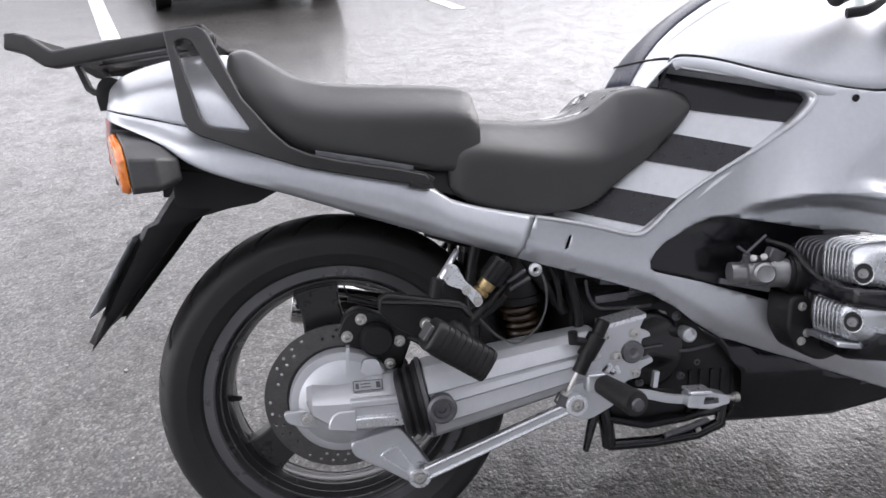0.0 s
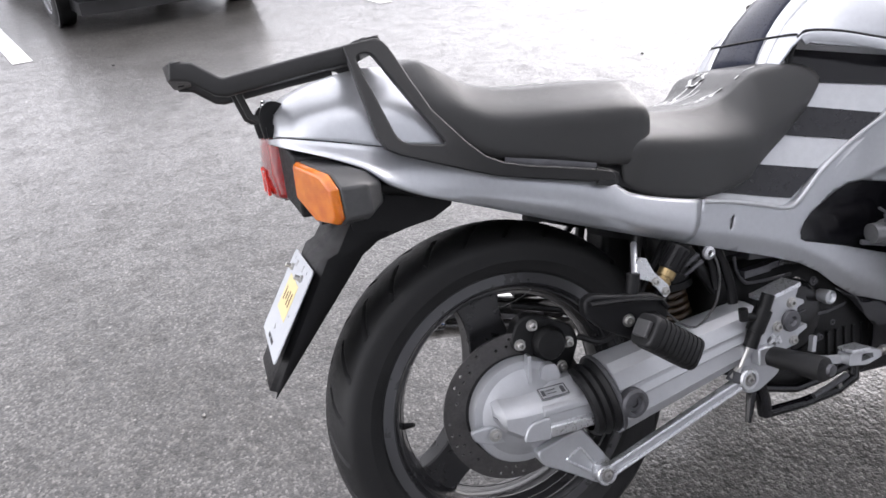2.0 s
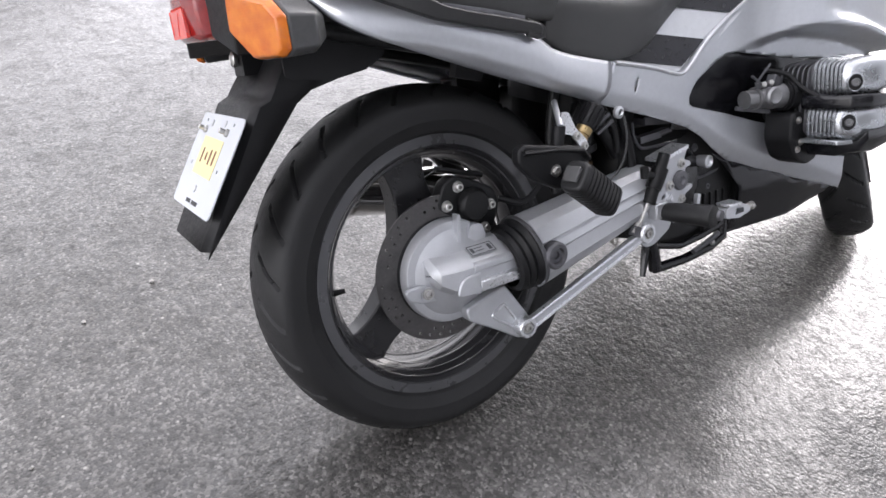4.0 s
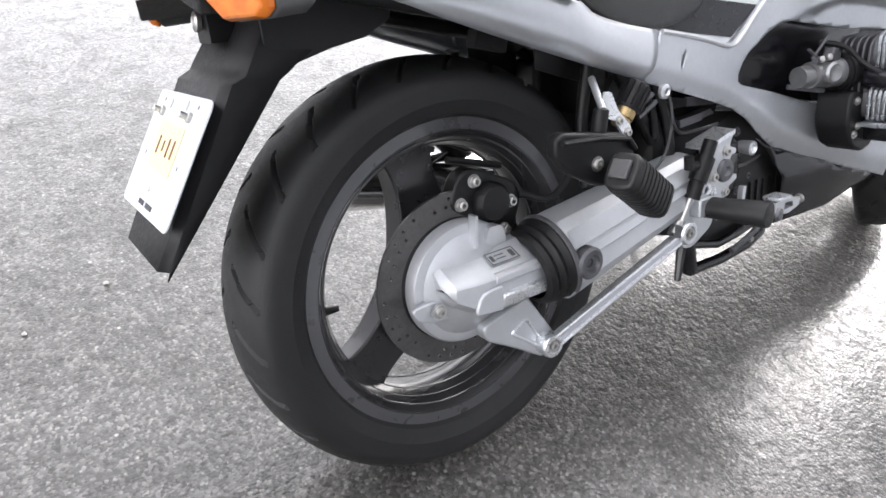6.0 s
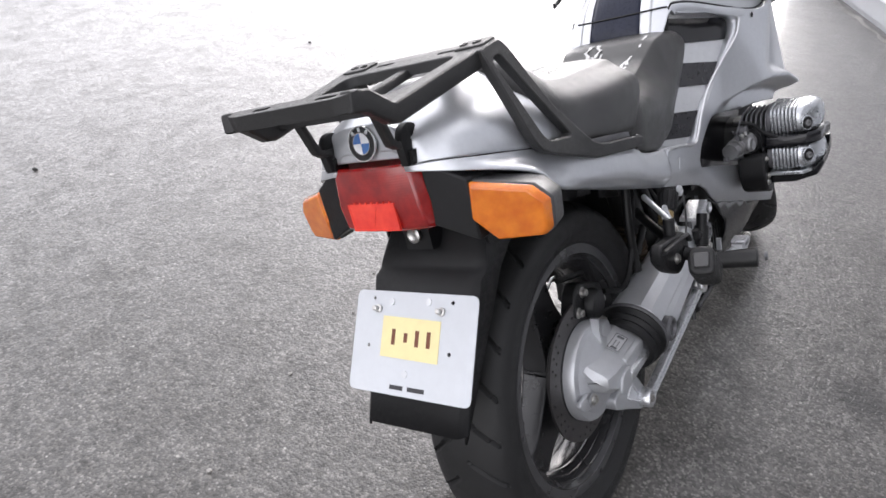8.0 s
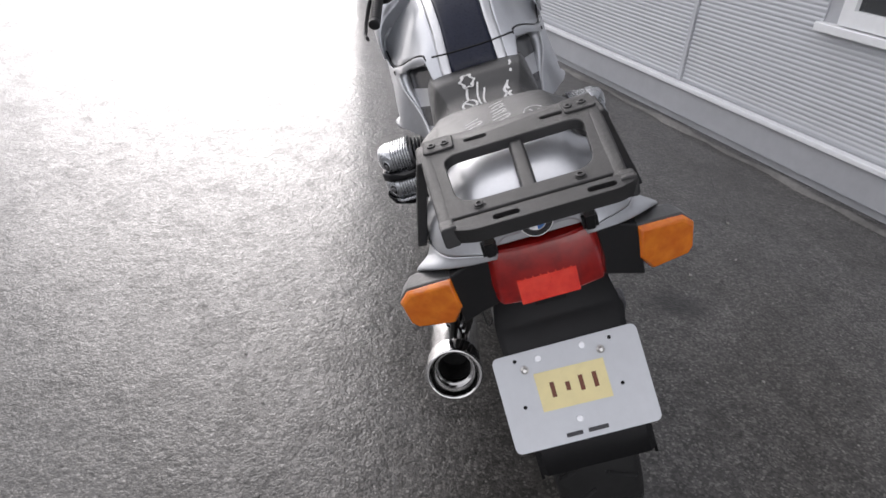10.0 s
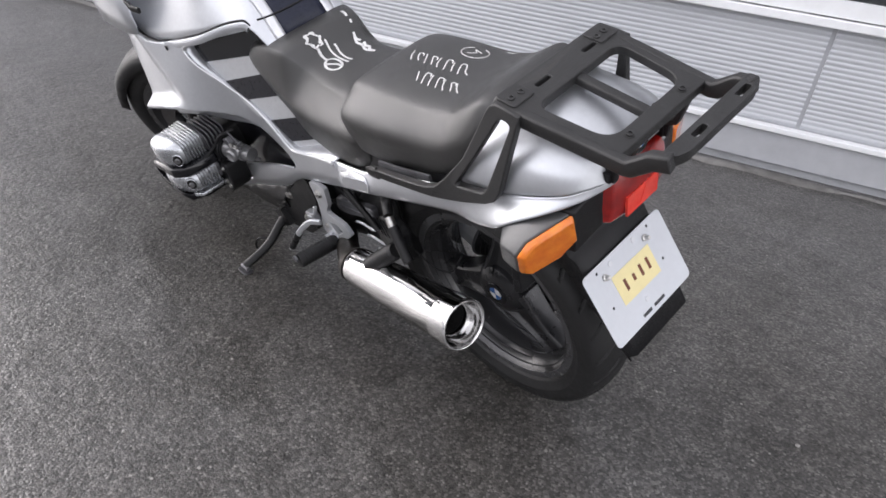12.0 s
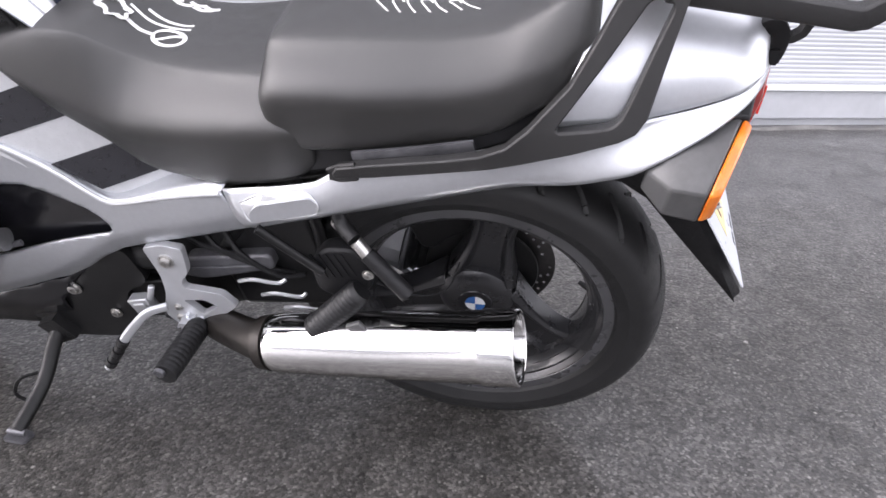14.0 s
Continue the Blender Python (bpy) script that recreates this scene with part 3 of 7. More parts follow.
# final drive on the right
FD = AXLE + Vector((0.004, 0, -0.002))
case = lathe([(0, 0.055), (0.094, 0.055), (0.097, 0.062), (0.097, 0.086), (0.094, 0.092), (0.089, 0.0935), (0.080, 0.094), (0.066, 0.104), (0.045, 0.112), (0.0, 0.114)], 56)
final_drive = part("final_drive", moved(case, Matrix.Translation(FD) @ WHEEL), CAST, bike, "cast aluminium final drive housing", 30)
nose = []
for x, zb, zf, z0, y1 in ((-0.026, 0.360, 0.346, 0.330, 0.122), (-0.015, 0.366, 0.350, 0.312, 0.141), (0.010, 0.369, 0.350, 0.297, 0.147), (0.07, 0.371, 0.349, 0.292, 0.149), (0.142, 0.373, 0.350, 0.291, 0.149), (0.150, 0.370, 0.348, 0.294, 0.145)):
    nose.append([(x, -0.08, z0), (x, -y1 + 0.014, z0), (x, -y1, z0 + 0.011), (x, -y1, zf - 0.008), (x, -y1 + 0.007, zf), (x, -0.102, zb), (x, -0.08, zb)])
rounded(part("bevel_nose", loft(nose), CAST, final_drive, sharp=24), 0.0035)
rounded(part("nose_cap", side_slab(rounded_poly([(0.006, 0.297), (0.058, 0.291), (0.060, 0.331), (0.020, 0.330)], [0.012, 0.004, 0.004, 0.016], 5), 0.147, 0.007), CAST, final_drive), 0.003)
rounded(part("nose_rib", loft([[(x, -0.146, 0.291), (x, -0.154, 0.295), (x, -0.156, 0.314), (x, -0.146, 0.319)] for x in (0.058, 0.143)]), ALU_BRIGHT, final_drive), 0.002)
rounded(part("nose_ledge", loft([[(x, -0.146, 0.331), (x, -0.152, 0.334), (x, -0.1515, 0.345), (x, -0.143, 0.350)] for x in (0.050, 0.146)]), CAST, final_drive), 0.002)
LABEL = Matrix.Translation((0.083, -0.1235, 0.3615)) @ Matrix.Rotation(radians(-64), 4, "X") @ SIDE
label_ob = part("type_label", moved(slab(rounded_poly([(-0.027, -0.013), (0.027, -0.013), (0.027, 0.013), (-0.027, 0.013)], 0.002), 0.0014), LABEL), CAST, final_drive, "small framed cast type panel")
for cx, cy, w, h in ((0, 0.0115, 0.052, 0.0014), (0, -0.0115, 0.052, 0.0014), (-0.0255, 0, 0.0014, 0.024), (0.0255, 0, 0.0014, 0.024), (-0.019, 0.0, 0.006, 0.012), (-0.004, 0.004, 0.018, 0.0016), (-0.004, -0.003, 0.018, 0.0016), (0.018, 0.0, 0.007, 0.014)):
    part("cast_line", moved(box((cx, cy, 0.0016), (w, h, 0.0008)), LABEL), ALU_DARK, label_ob)
part("cast_fin", moved(box((0, 0, 0), (0.006, 0.016, 0.050)), Matrix.Translation((0.05, -0.102, 0.405)) @ Matrix.Rotation(radians(4), 4, "Y")), ALU, final_drive)
part("cast_lug", moved(slab(rounded_poly([(0.068, 0.372), (0.112, 0.372), (0.104, 0.402), (0.078, 0.404)], 0.008), 0.018), Matrix.Translation((0, -0.085, 0)) @ SIDE), ALU, final_drive)
rounded(part("drain_boss", side_slab(rounded_poly([(-0.070, 0.318), (-0.030, 0.320), (0.008, 0.296), (0.010, 0.280), (-0.038, 0.286), (-0.064, 0.298)], 0.008), 0.096, 0.010), CAST, final_drive), 0.004)
part("plug_washer", moved(lathe([(0, 0), (0.013, 0), (0.013, 0.002), (0, 0.002)], 20), aimed((-0.028, -0.109, 0.303), (0, -1, 0))), ALU, final_drive)
bolt((-0.028, -0.112, 0.305), (0, -1, 0), 0.008, final_drive, name="filler_plug")
arm_o = rounded_poly([(0.045, 0.252), (0.05, 0.226), (0.10, 0.196), (0.165, 0.152), (0.192, 0.162), (0.196, 0.182), (0.136, 0.275)], [0.01, 0.012, 0.02, 0.014, 0.014, 0.014, 0.01])
arm_h = rounded_poly([(0.098, 0.222), (0.150, 0.182), (0.158, 0.192), (0.128, 0.240)], 0.007)
rounded(part("torque_arm", side_slab(arm_o, 0.086, 0.030), CAST, final_drive), 0.003)
rounded(part("arm_web", merge(along([(x, -0.117, z) for x, z in arm_h] + [(arm_h[0][0], -0.117, arm_h[0][1])], ring2d(0.0028, 6), up=(0, 1, 0), caps=False)), ALU_BRIGHT, final_drive), 0.0005)

# rubber boot and swing arm
S0, S1 = Vector((0.183, -0.112, 0.326)), Vector((0.500, -0.124, 0.388))
sd = (S1 - S0).normalized()
boot = [(0.050, -0.045), (0.060, -0.042), (0.064, -0.034), (0.060, -0.027), (0.068, -0.020), (0.063, -0.012), (0.071, -0.004), (0.071, 0.006), (0.066, 0.010)]
part("rubber_boot", moved(lathe(boot, 36), aimed(S0, sd)), BLACK_PLASTIC, bike, "black ribbed rubber drive shaft boot")
arm_half = [(0.0, 1.0), (0.42, 0.955), (0.72, 0.79), (0.89, 0.56), (0.965, 0.42), (0.895, 0.36), (0.91, 0.27), (1.01, 0.09), (0.94, 0.02), (0.955, -0.06), (1.02, -0.40), (0.93, -0.48), (0.86, -0.70), (0.60, -0.90), (0.0, -1.0)]
arm_section = [(-a, b) for a, b in arm_half] + [(0.86 * a, b) for a, b in arm_half[-2:0:-1]]
arm_rings = []
for t, rz, ry in ((0, 0.066, 0.062), (0.01, 0.069, 0.065), (0.05, 0.069, 0.065), (0.5, 0.061, 0.058), (0.95, 0.052, 0.052), (1.0, 0.048, 0.048)):
    c = S0 + (S1 - S0) * t
    arm_rings.append([c + Vector((-0.17 * b * rz * 0.4, a * ry, b * rz)) for a, b in arm_section])
swing = part("swing_arm", loft(arm_rings), CAST, bike, "cast aluminium single-sided swing arm", 18)
pivot = Vector((0.206, -0.178, 0.330))
part("pivot_boss", moved(lathe([(0, -0.01), (0.026, -0.01), (0.026, 0.008), (0.022, 0.012), (0.016, 0.012), (0.014, 0.006), (0.008, 0.006), (0.007, 0.002), (0, 0.002)], 28), aimed(pivot, (0, -1, 0))), ALU_DARK, swing)
part("arm_collar", moved(lathe([(0.069, 0), (0.074, 0.002), (0.074, 0.008), (0.070, 0.010)], 40), aimed(S0 - sd * 0.002, sd)), ALU_DARK, swing)

# torque rod between final drive and foot plate
T0, T1 = Vector((0.167, -0.127, 0.182)), Vector((0.450, -0.172, 0.311))
td = (T1 - T0).normalized()
tn = Vector((0, -1, 0)).cross(td).normalized()
rod = part("torque_rod", along([T0 + td * 0.012, T1 - td * 0.012], [(-0.006, -0.009), (0.006, -0.009), (0.006, 0.009), (-0.006, 0.009)]), CAST, bike, "slim aluminium torque rod")
for s in both():
    part("rod_rail", along([T0 + td * 0.01 + tn * 0.010 * s - Vector((0, 0.004, 0)), T1 - td * 0.01 + tn * 0.008 * s - Vector((0, 0.004, 0))], ring2d(0.0075, 8, 0.0035, 3)), ALU_BRIGHT, rod)
for p in (T0, T1):
    part("rod_eye", moved(lathe([(0, -0.014), (0.019, -0.014), (0.021, -0.01), (0.021, 0.010), (0.019, 0.013), (0.013, 0.013), (0.012, 0.008), (0, 0.008)], 24), aimed(p, (0, -1, 0))), ALU_BRIGHT, rod)
    bolt(p + Vector((0, -0.008, 0)), (0, -1, 0), 0.008, rod)

# rear brake calliper
cal = rounded_poly([(0.052, 0.478), (0.075, 0.490), (0.115, 0.474), (0.162, 0.450), (0.172, 0.420), (0.150, 0.365), (0.120, 0.366), (0.105, 0.392), (0.055, 0.420), (0.034, 0.438)], 0.012)
caliper = part("brake_caliper", side_slab(cal, 0.056, 0.030), ENGINE_BLACK, bike, "black rear brake caliper with steel bolts")
rounded(caliper, 0.004)
caliper.location = (-0.002, 0.014, 0.002)
part("piston_housing", moved(lathe([(0, 0), (0.032, 0), (0.032, 0.012), (0.026, 0.02), (0.0, 0.022)], 28), aimed((0.108, -0.084, 0.430), (0, -1, 0))), ENGINE_BLACK, caliper)
for x, y, z in ((0.081, -0.084, 0.468), (0.149, -0.084, 0.421), (0.129, -0.090, 0.381), (0.054, -0.084, 0.437)):
    bolt((x, y, z), (0, -1, 0), 0.0075, caliper, 0.012)
part("pad_pin", tube([(0.06, -0.05, 0.50), (0.16, -0.05, 0.47)], 0.006, 8), ENGINE_BLACK, caliper)
part("brake_hose", tube([(0.165, -0.075, 0.43), (0.21, -0.10, 0.42), (0.27, -0.10, 0.47), (0.34, -0.09, 0.56), (0.40, -0.07, 0.62)], 0.006, 8, curved=5), BLACK_PLASTIC, bike)

# right foot plate, pegs, brake pedal
fp = rounded_poly([(0.449, 0.290), (0.447, 0.323), (0.461, 0.354), (0.488, 0.395), (0.512, 0.425), (0.514, 0.440), (0.592, 0.456), (0.580, 0.431), (0.600, 0.424), (0.602, 0.416), (0.585, 0.413), (0.582, 0.370), (0.606, 0.376), (0.608, 0.367), (0.584, 0.356), (0.584, 0.340), (0.556, 0.336), (0.536, 0.292), (0.488, 0.268), (0.462, 0.270)], [0.014, 0.012, 0.01, 0.01, 0.006, 0.004, 0.003, 0.006, 0.003, 0.003, 0.006, 0.008, 0.003, 0.003, 0.006, 0.006, 0.008, 0.01, 0.012, 0.012])
footplate = part("foot_plate", side_slab(fp, 0.140, 0.014, holes=[arc((0.530, 0.355), 0.006, 0, 330, 11), rounded_poly([(0.500, 0.352), (0.522, 0.372), (0.516, 0.345)], 0.004)]), CAST, bike, "drilled cast aluminium foot plate")
rounded(footplate, 0.0022)
# Brighter alu puts the light on this upward edge into its colour.
part("top_flange_lit", loft([[(x, -y, z) for y, z in ((0.112, zt - 0.004), (0.156, zt - 0.004), (0.156, zt + 0.004), (0.112, zt + 0.004))] for x, zt in ((0.513, 0.440), (0.592, 0.456))]), ALU_BRIGHT, footplate)
part("side_flange", along([(0.449, -0.154, 0.300), (0.449, -0.154, 0.323), (0.463, -0.154, 0.354), (0.490, -0.154, 0.395), (0.512, -0.154, 0.425)], ring2d(0.0032, 6), up=(0, 1, 0)), ALU_BRIGHT, footplate)
for x, z, r in ((0.518, 0.423, 0.0050), (0.571, 0.424, 0.0075), (0.497, 0.388, 0.0050), (0.537, 0.384, 0.0078), (0.574, 0.349, 0.0068)):
    bolt((x, -0.154, z), (0, -1, 0), r, footplate)
part("pivot_bolt", moved(lathe([(0, 0), (0.021, 0), (0.021, 0.004), (0.019, 0.007), (0.010, 0.008), (0.008, 0.006), (0.006, 0.003), (0, 0.003)], 28), aimed((0.567, -0.154, 0.390), (0, -1, 0))), ALU_DARK, footplate)
footplate.location = (-0.008, -0.015, 0.007)
for a, b in (((0.510, 0.352), (0.530, 0.366)), ((0.522, 0.372), (0.532, 0.356)), ((0.536, 0.366), (0.542, 0.352))):
    part("plate_fin", along([(a[0], -0.156, a[1]), (b[0], -0.156, b[1])], ring2d(0.0022, 6, 0.004, 3)), ALU_BRIGHT, footplate)


def peg(root, tip, r, parent, name="foot_peg", ribs=9, label="ribbed black rubber foot peg"):
    root, tip = Vector(root), Vector(tip)
    d = tip - root
    prof = [(0, 0), (r * 0.8, 0)]
    L = d.length
    for k in range(ribs):
        h0 = L * (0.06 + 0.86 * k / ribs)
        prof += [(r * 0.96, h0), (r, h0 + L * 0.02), (r, h0 + L * 0.055), (r * 0.96, h0 + L * 0.075)]
    prof += [(r, L * 0.94), (r * 0.95, L * 0.985), (r * 0.6, L), (0, L)]
    ob = part(name, moved(lathe(prof, 18), aimed(root, d)), PEG_RUBBER, parent, label)
    return ob


peg((0.494, -0.168, 0.346), (0.515, -0.288, 0.350), 0.0225, bike, ribs=0, label="smooth black rubber foot peg")
rounded(part("peg_clevis", box((0.492, -0.164, 0.344), (0.034, 0.022, 0.034)), ALU, footplate), 0.003)
part("peg_tip", moved(lathe([(0, 0), (0.011, 0), (0.010, 0.006), (0, 0.007)], 12), aimed((0.515, -0.288, 0.350), (0.17, -1, 0))), ALU_DARK, footplate)
pedal = part("brake_pedal", along(smooth_line([(0.535, -0.166, 0.316), (0.575, -0.178, 0.318), (0.620, -0.186, 0.308), (0.652, -0.190, 0.304)], 4), ring2d(0.005, 8, 0.009, 4)), CAST, bike, "cast aluminium rear brake pedal")
pedal.location = (-0.006, -0.012, 0.006)
pd = rounded_poly([(0.645, 0.298), (0.648, 0.320), (0.690, 0.322), (0.724, 0.312), (0.728, 0.298), (0.690, 0.290)], 0.005)
rounded(part("pedal_pad", side_slab(pd, 0.186, 0.026, holes=[rounded_poly([(0.676, 0.300), (0.679, 0.314), (0.704, 0.311), (0.706, 0.300)], 0.003)]), ALU, pedal), 0.002)
part("pedal_web", side_slab([(0.672, 0.298), (0.675, 0.316), (0.708, 0.313), (0.710, 0.298)], 0.188, 0.008), ALU_DARK, pedal)
rounded(part("pedal_tread", box((0.668, -0.202, 0.325), (0.042, 0.034, 0.007), (0, 2, 0)), ALU_BRIGHT, pedal), 0.002)
part("pedal_tip", merge(tube([(0.726, -0.200, 0.304), (0.742, -0.200, 0.303)], 0.006, 10), tube([(0.742, -0.200, 0.303), (0.750, -0.200, 0.303)], 0.009, 12)), STEEL, pedal)
part("pedal_stop", box((0.604, -0.170, 0.340), (0.009, 0.010, 0.030), (0, 8, 0)), ALU, pedal)
master = part("master_cylinder", merge(tube([(0.462, -0.166, 0.366), (0.478, -0.166, 0.400)], 0.013, 14), tube([(0.474, -0.166, 0.394), (0.496, -0.166, 0.432)], 0.0165, 14), tube([(0.494, -0.166, 0.428), (0.508, -0.166, 0.458)], 0.012, 14)), ENGINE_BLACK, bike, "black rear brake master cylinder")
master.location = (-0.008, -0.015, 0.006)
part("hose_union", merge(tube([(0.476, -0.166, 0.420), (0.452, -0.166, 0.426)], 0.008, 10), tube([(0.452, -0.166, 0.420), (0.450, -0.166, 0.442)], 0.0085, 10)), ENGINE_BLACK, master)
part("pushrod", merge(tube([(0.440, -0.160, 0.322), (0.462, -0.164, 0.368)], 0.004, 8), tube([(0.426, -0.160, 0.312), (0.440, -0.160, 0.330)], 0.006, 8)), STEEL, master)
part("pushrod_clevis", box((0.436, -0.158, 0.312), (0.026, 0.016, 0.020), (0, 30, 0)), ALU_DARK, master)

# passenger peg, right
pb = rounded_poly([(0.104, 0.545), (0.118, 0.552), (0.180, 0.540), (0.236, 0.530), (0.258, 0.510), (0.252, 0.478), (0.192, 0.459), (0.131, 0.492), (0.103, 0.522)], [0.006, 0.006, 0.02, 0.010, 0.010, 0.02, 0.02, 0.02, 0.008])
passenger = part("passenger_peg_bracket", side_slab(pb, 0.204, 0.022), BLACK_PLASTIC, bike, "black folding passenger peg bracket")
rounded(passenger, 0.005, 3)
part("bracket_flange", along([(0.110, -0.230, 0.540), (0.180, -0.232, 0.534), (0.236, -0.231, 0.523), (0.250, -0.230, 0.506)], ring2d(0.006, 8, 0.004)), BLACK_PLASTIC, passenger)
pr, pt = Vector((0.172, -0.272, 0.500)), Vector((0.278, -0.252, 0.424))
pm = aimed(pr, pt - pr)
peg_len = (pt - pr).length
ribbed = [[(0.024 * c, 0.027 * d, h) for c, d in ring2d(1.0, 16, 1.0, 3.6)] for h in (0.006, peg_len * 0.93)]
rounded(part("passenger_peg", moved(loft(ribbed), pm), PEG_RUBBER, passenger, "ribbed black rubber passenger peg folded down"), 0.005, 3)
for k in range(9):
    part("peg_rib", moved(loft([[(0.0254 * c, 0.0284 * d, h) for c, d in ring2d(1.0, 16, 1.0, 3.6)] for h in (0.024 + 0.0112 * k, 0.030 + 0.0112 * k)]), pm), PEG_RUBBER, passenger)
rounded(part("peg_end", moved(box((0, 0, 0.002), (0.027, 0.027, 0.008)), pm), HOUSING_GREY, passenger, "grey square peg end"), 0.002)
part("peg_hinge", tube([(0.225, -0.222, 0.492), (0.238, -0.258, 0.470)], 0.013, 12), BLACK_PLASTIC, passenger)
part("bracket_arm", tube([(0.196, -0.212, 0.530), (0.203, -0.212, 0.568)], 0.011, 10), BLACK_PLASTIC, passenger)
part("bracket_bar", tube([(0.250, -0.206, 0.490), (0.300, -0.15, 0.505), (0.35, -0.09, 0.53)], 0.010, 10), ENGINE_BLACK, passenger)
part("bracket_stay", tube([(0.205, -0.213, 0.566), (0.246, -0.153, 0.600)], 0.0055, 10), ALU, passenger, "bright thin stay")
bolt((0.179, -0.226, 0.498), (0, -1, 0), 0.0075, passenger)

# shock absorber, spring and adjuster
shock = part("shock_absorber", tube([(0.345, -0.045, 0.640), (0.395, -0.045, 0.390)], 0.020, 14), ENGINE_BLACK, bike, "rear shock with a dark brown coil spring")
coil = []
for k in range(0, 110):
    a, t = 2 * math.pi * k / 16, k / 109
    c = Vector((0.372, -0.046, 0.505)).lerp(Vector((0.392, -0.050, 0.405)), t)
    coil.append(c + Vector((math.cos(a) * 0.031 * 0.98, math.sin(a) * 0.031, math.cos(a) * 0.031 * 0.2)))
part("coil_spring", along(coil, ring2d(0.0065, 8), up=(0.36, 0, -0.93)), SPRING, shock)
part("shock_sleeve", merge(tube([(0.372, -0.055, 0.64), (0.384, -0.055, 0.482)], 0.037, 24), tube([(0.3835, -0.055, 0.492), (0.385, -0.055, 0.478)], 0.041, 24)), ENGINE_BLACK, shock, "black shock sleeve")
ka, kd = Vector((0.279, -0.176, 0.528)), Vector((0.62, 0.0, 0.78))
part("preload_sleeve", moved(lathe([(0, 0), (0.0135, 0), (0.0145, 0.004), (0.0145, 0.008), (0.0125, 0.009), (0.0125, 0.012), (0.0150, 0.013), (0.0150, 0.026), (0, 0.026)], 24), aimed(ka, kd)), BRASS, shock, "gold anodised adjuster sleeve")
knob = part("preload_knob", moved(lathe([(0, 0.026), (0.0165, 0.026), (0.0185, 0.029), (0.0185, 0.066), (0.0165, 0.070), (0, 0.070)], 28), aimed(ka, kd)), BLACK_PLASTIC, shock, "black knurled preload knob")
for k in range(10):
    a = 2 * math.pi * k / 10
    part("knob_ridge", moved(box((0.0190 * math.cos(a), 0.0190 * math.sin(a), 0.048), (0.004, 0.004, 0.036)), aimed(ka, kd)), BLACK_PLASTIC, knob)
kb = rounded_poly([(0.226, 0.536), (0.236, 0.558), (0.250, 0.556), (0.264, 0.528), (0.290, 0.502), (0.294, 0.488), (0.283, 0.480), (0.258, 0.514), (0.236, 0.522)], 0.005)
kb = [(x - 0.014, z + 0.030) for x, z in kb]
part("adjuster_plate", side_slab(kb, 0.196, 0.004), ALU_BRIGHT, shock, "bright stamped adjuster bracket")
for x, z in ((0.252, 0.542), (0.270, 0.522)):
    bolt((x, -0.200, z), (0, -1, 0), 0.0055, shock)
part("adjuster_hose", tube([(0.262, -0.18, 0.505), (0.288, -0.18, 0.472), (0.316, -0.18, 0.446), (0.346, -0.18, 0.438), (0.382, -0.18, 0.465), (0.396, -0.18, 0.507), (0.391, -0.18, 0.548), (0.380, -0.17, 0.570)], 0.0021, 8, curved=6), HOUSING_GREY, shock)
part("adjuster_fork", merge(tube([(0.33, -0.165, 0.542), (0.362, -0.17, 0.562)], 0.004, 8), tube([(0.335, -0.165, 0.529), (0.370, -0.17, 0.549)], 0.004, 8)), ALU_DARK, shock)
part("hose_eye", moved(lathe([(0.004, 0), (0.0115, 0), (0.0115, 0.006), (0.006, 0.009), (0.004, 0.006)], 16), aimed((0.376, -0.177, 0.564), (0, -1, 0))), ALU, shock)
part("damper_rod", tube([(0.285, -0.105, 0.455), (0.340, -0.105, 0.500)], 0.008, 10), ENGINE_BLACK, shock)

# frame tubes and dark inner mass: gearbox, engine block, inner mudguard
part("rear_frame", merge(*[on_side(merge(
    tube([(-0.20, -0.105, 0.77), (0.10, -0.110, 0.70), (0.40, -0.105, 0.63)], 0.013, 10),
    tube([(0.300, -0.100, 0.640), (0.278, -0.100, 0.530), (0.285, -0.10, 0.42)], 0.010, 10, curved=3),
    tube([(0.28, -0.100, 0.660), (0.36, -0.10, 0.60), (0.46, -0.09, 0.46)], 0.012, 10)), s) for s in both()]), ENGINE_BLACK, bike)
gear = [[(x, -w, z0), (x, -w * 1.0, z0 + 0.06), (x, -w, z1 - 0.05), (x, -w * 0.7, z1), (x, w * 0.7, z1), (x, w, z1 - 0.05), (x, w, z0 + 0.06), (x, w * 0.6, z0), (x, -w * 0.6, z0)][1:] for x, w, z0, z1 in
        ((0.455, 0.06, 0.30, 0.46), (0.47, 0.085, 0.27, 0.50), (0.60, 0.105, 0.235, 0.50), (0.70, 0.12, 0.225, 0.55), (0.86, 0.125, 0.20, 0.58), (1.06, 0.12, 0.20, 0.58), (1.12, 0.09, 0.24, 0.54))]
gearbox = part("gearbox", loft(gear), ENGINE_BLACK, bike, "dark gearbox and engine block", 35)
part("clutch_housing", moved(lathe([(0, -0.03), (0.058, -0.03), (0.062, -0.02), (0.062, 0.004), (0.056, 0.012), (0.048, 0.014), (0.0, 0.018)], 36), aimed((0.628, -0.108, 0.378), (0, -1, 0)) @ Matrix.Diagonal((1, 1.25, 1, 1))), BLACK_GLOSS, gearbox, "oily black clutch housing")
part("housing_seam", along([(0.600, -0.128, 0.386), (0.640, -0.127, 0.388)], ring2d(0.0018, 6)), ALU_DARK, gearbox)
part("cooling_pipe", tube([(0.497, -0.10, 0.520), (0.502, -0.10, 0.492), (0.514, -0.102, 0.470), (0.535, -0.104, 0.462), (0.62, -0.106, 0.462), (0.640, -0.10, 0.466)], 0.0034, 8, curved=5), ALU_DARK, gearbox)
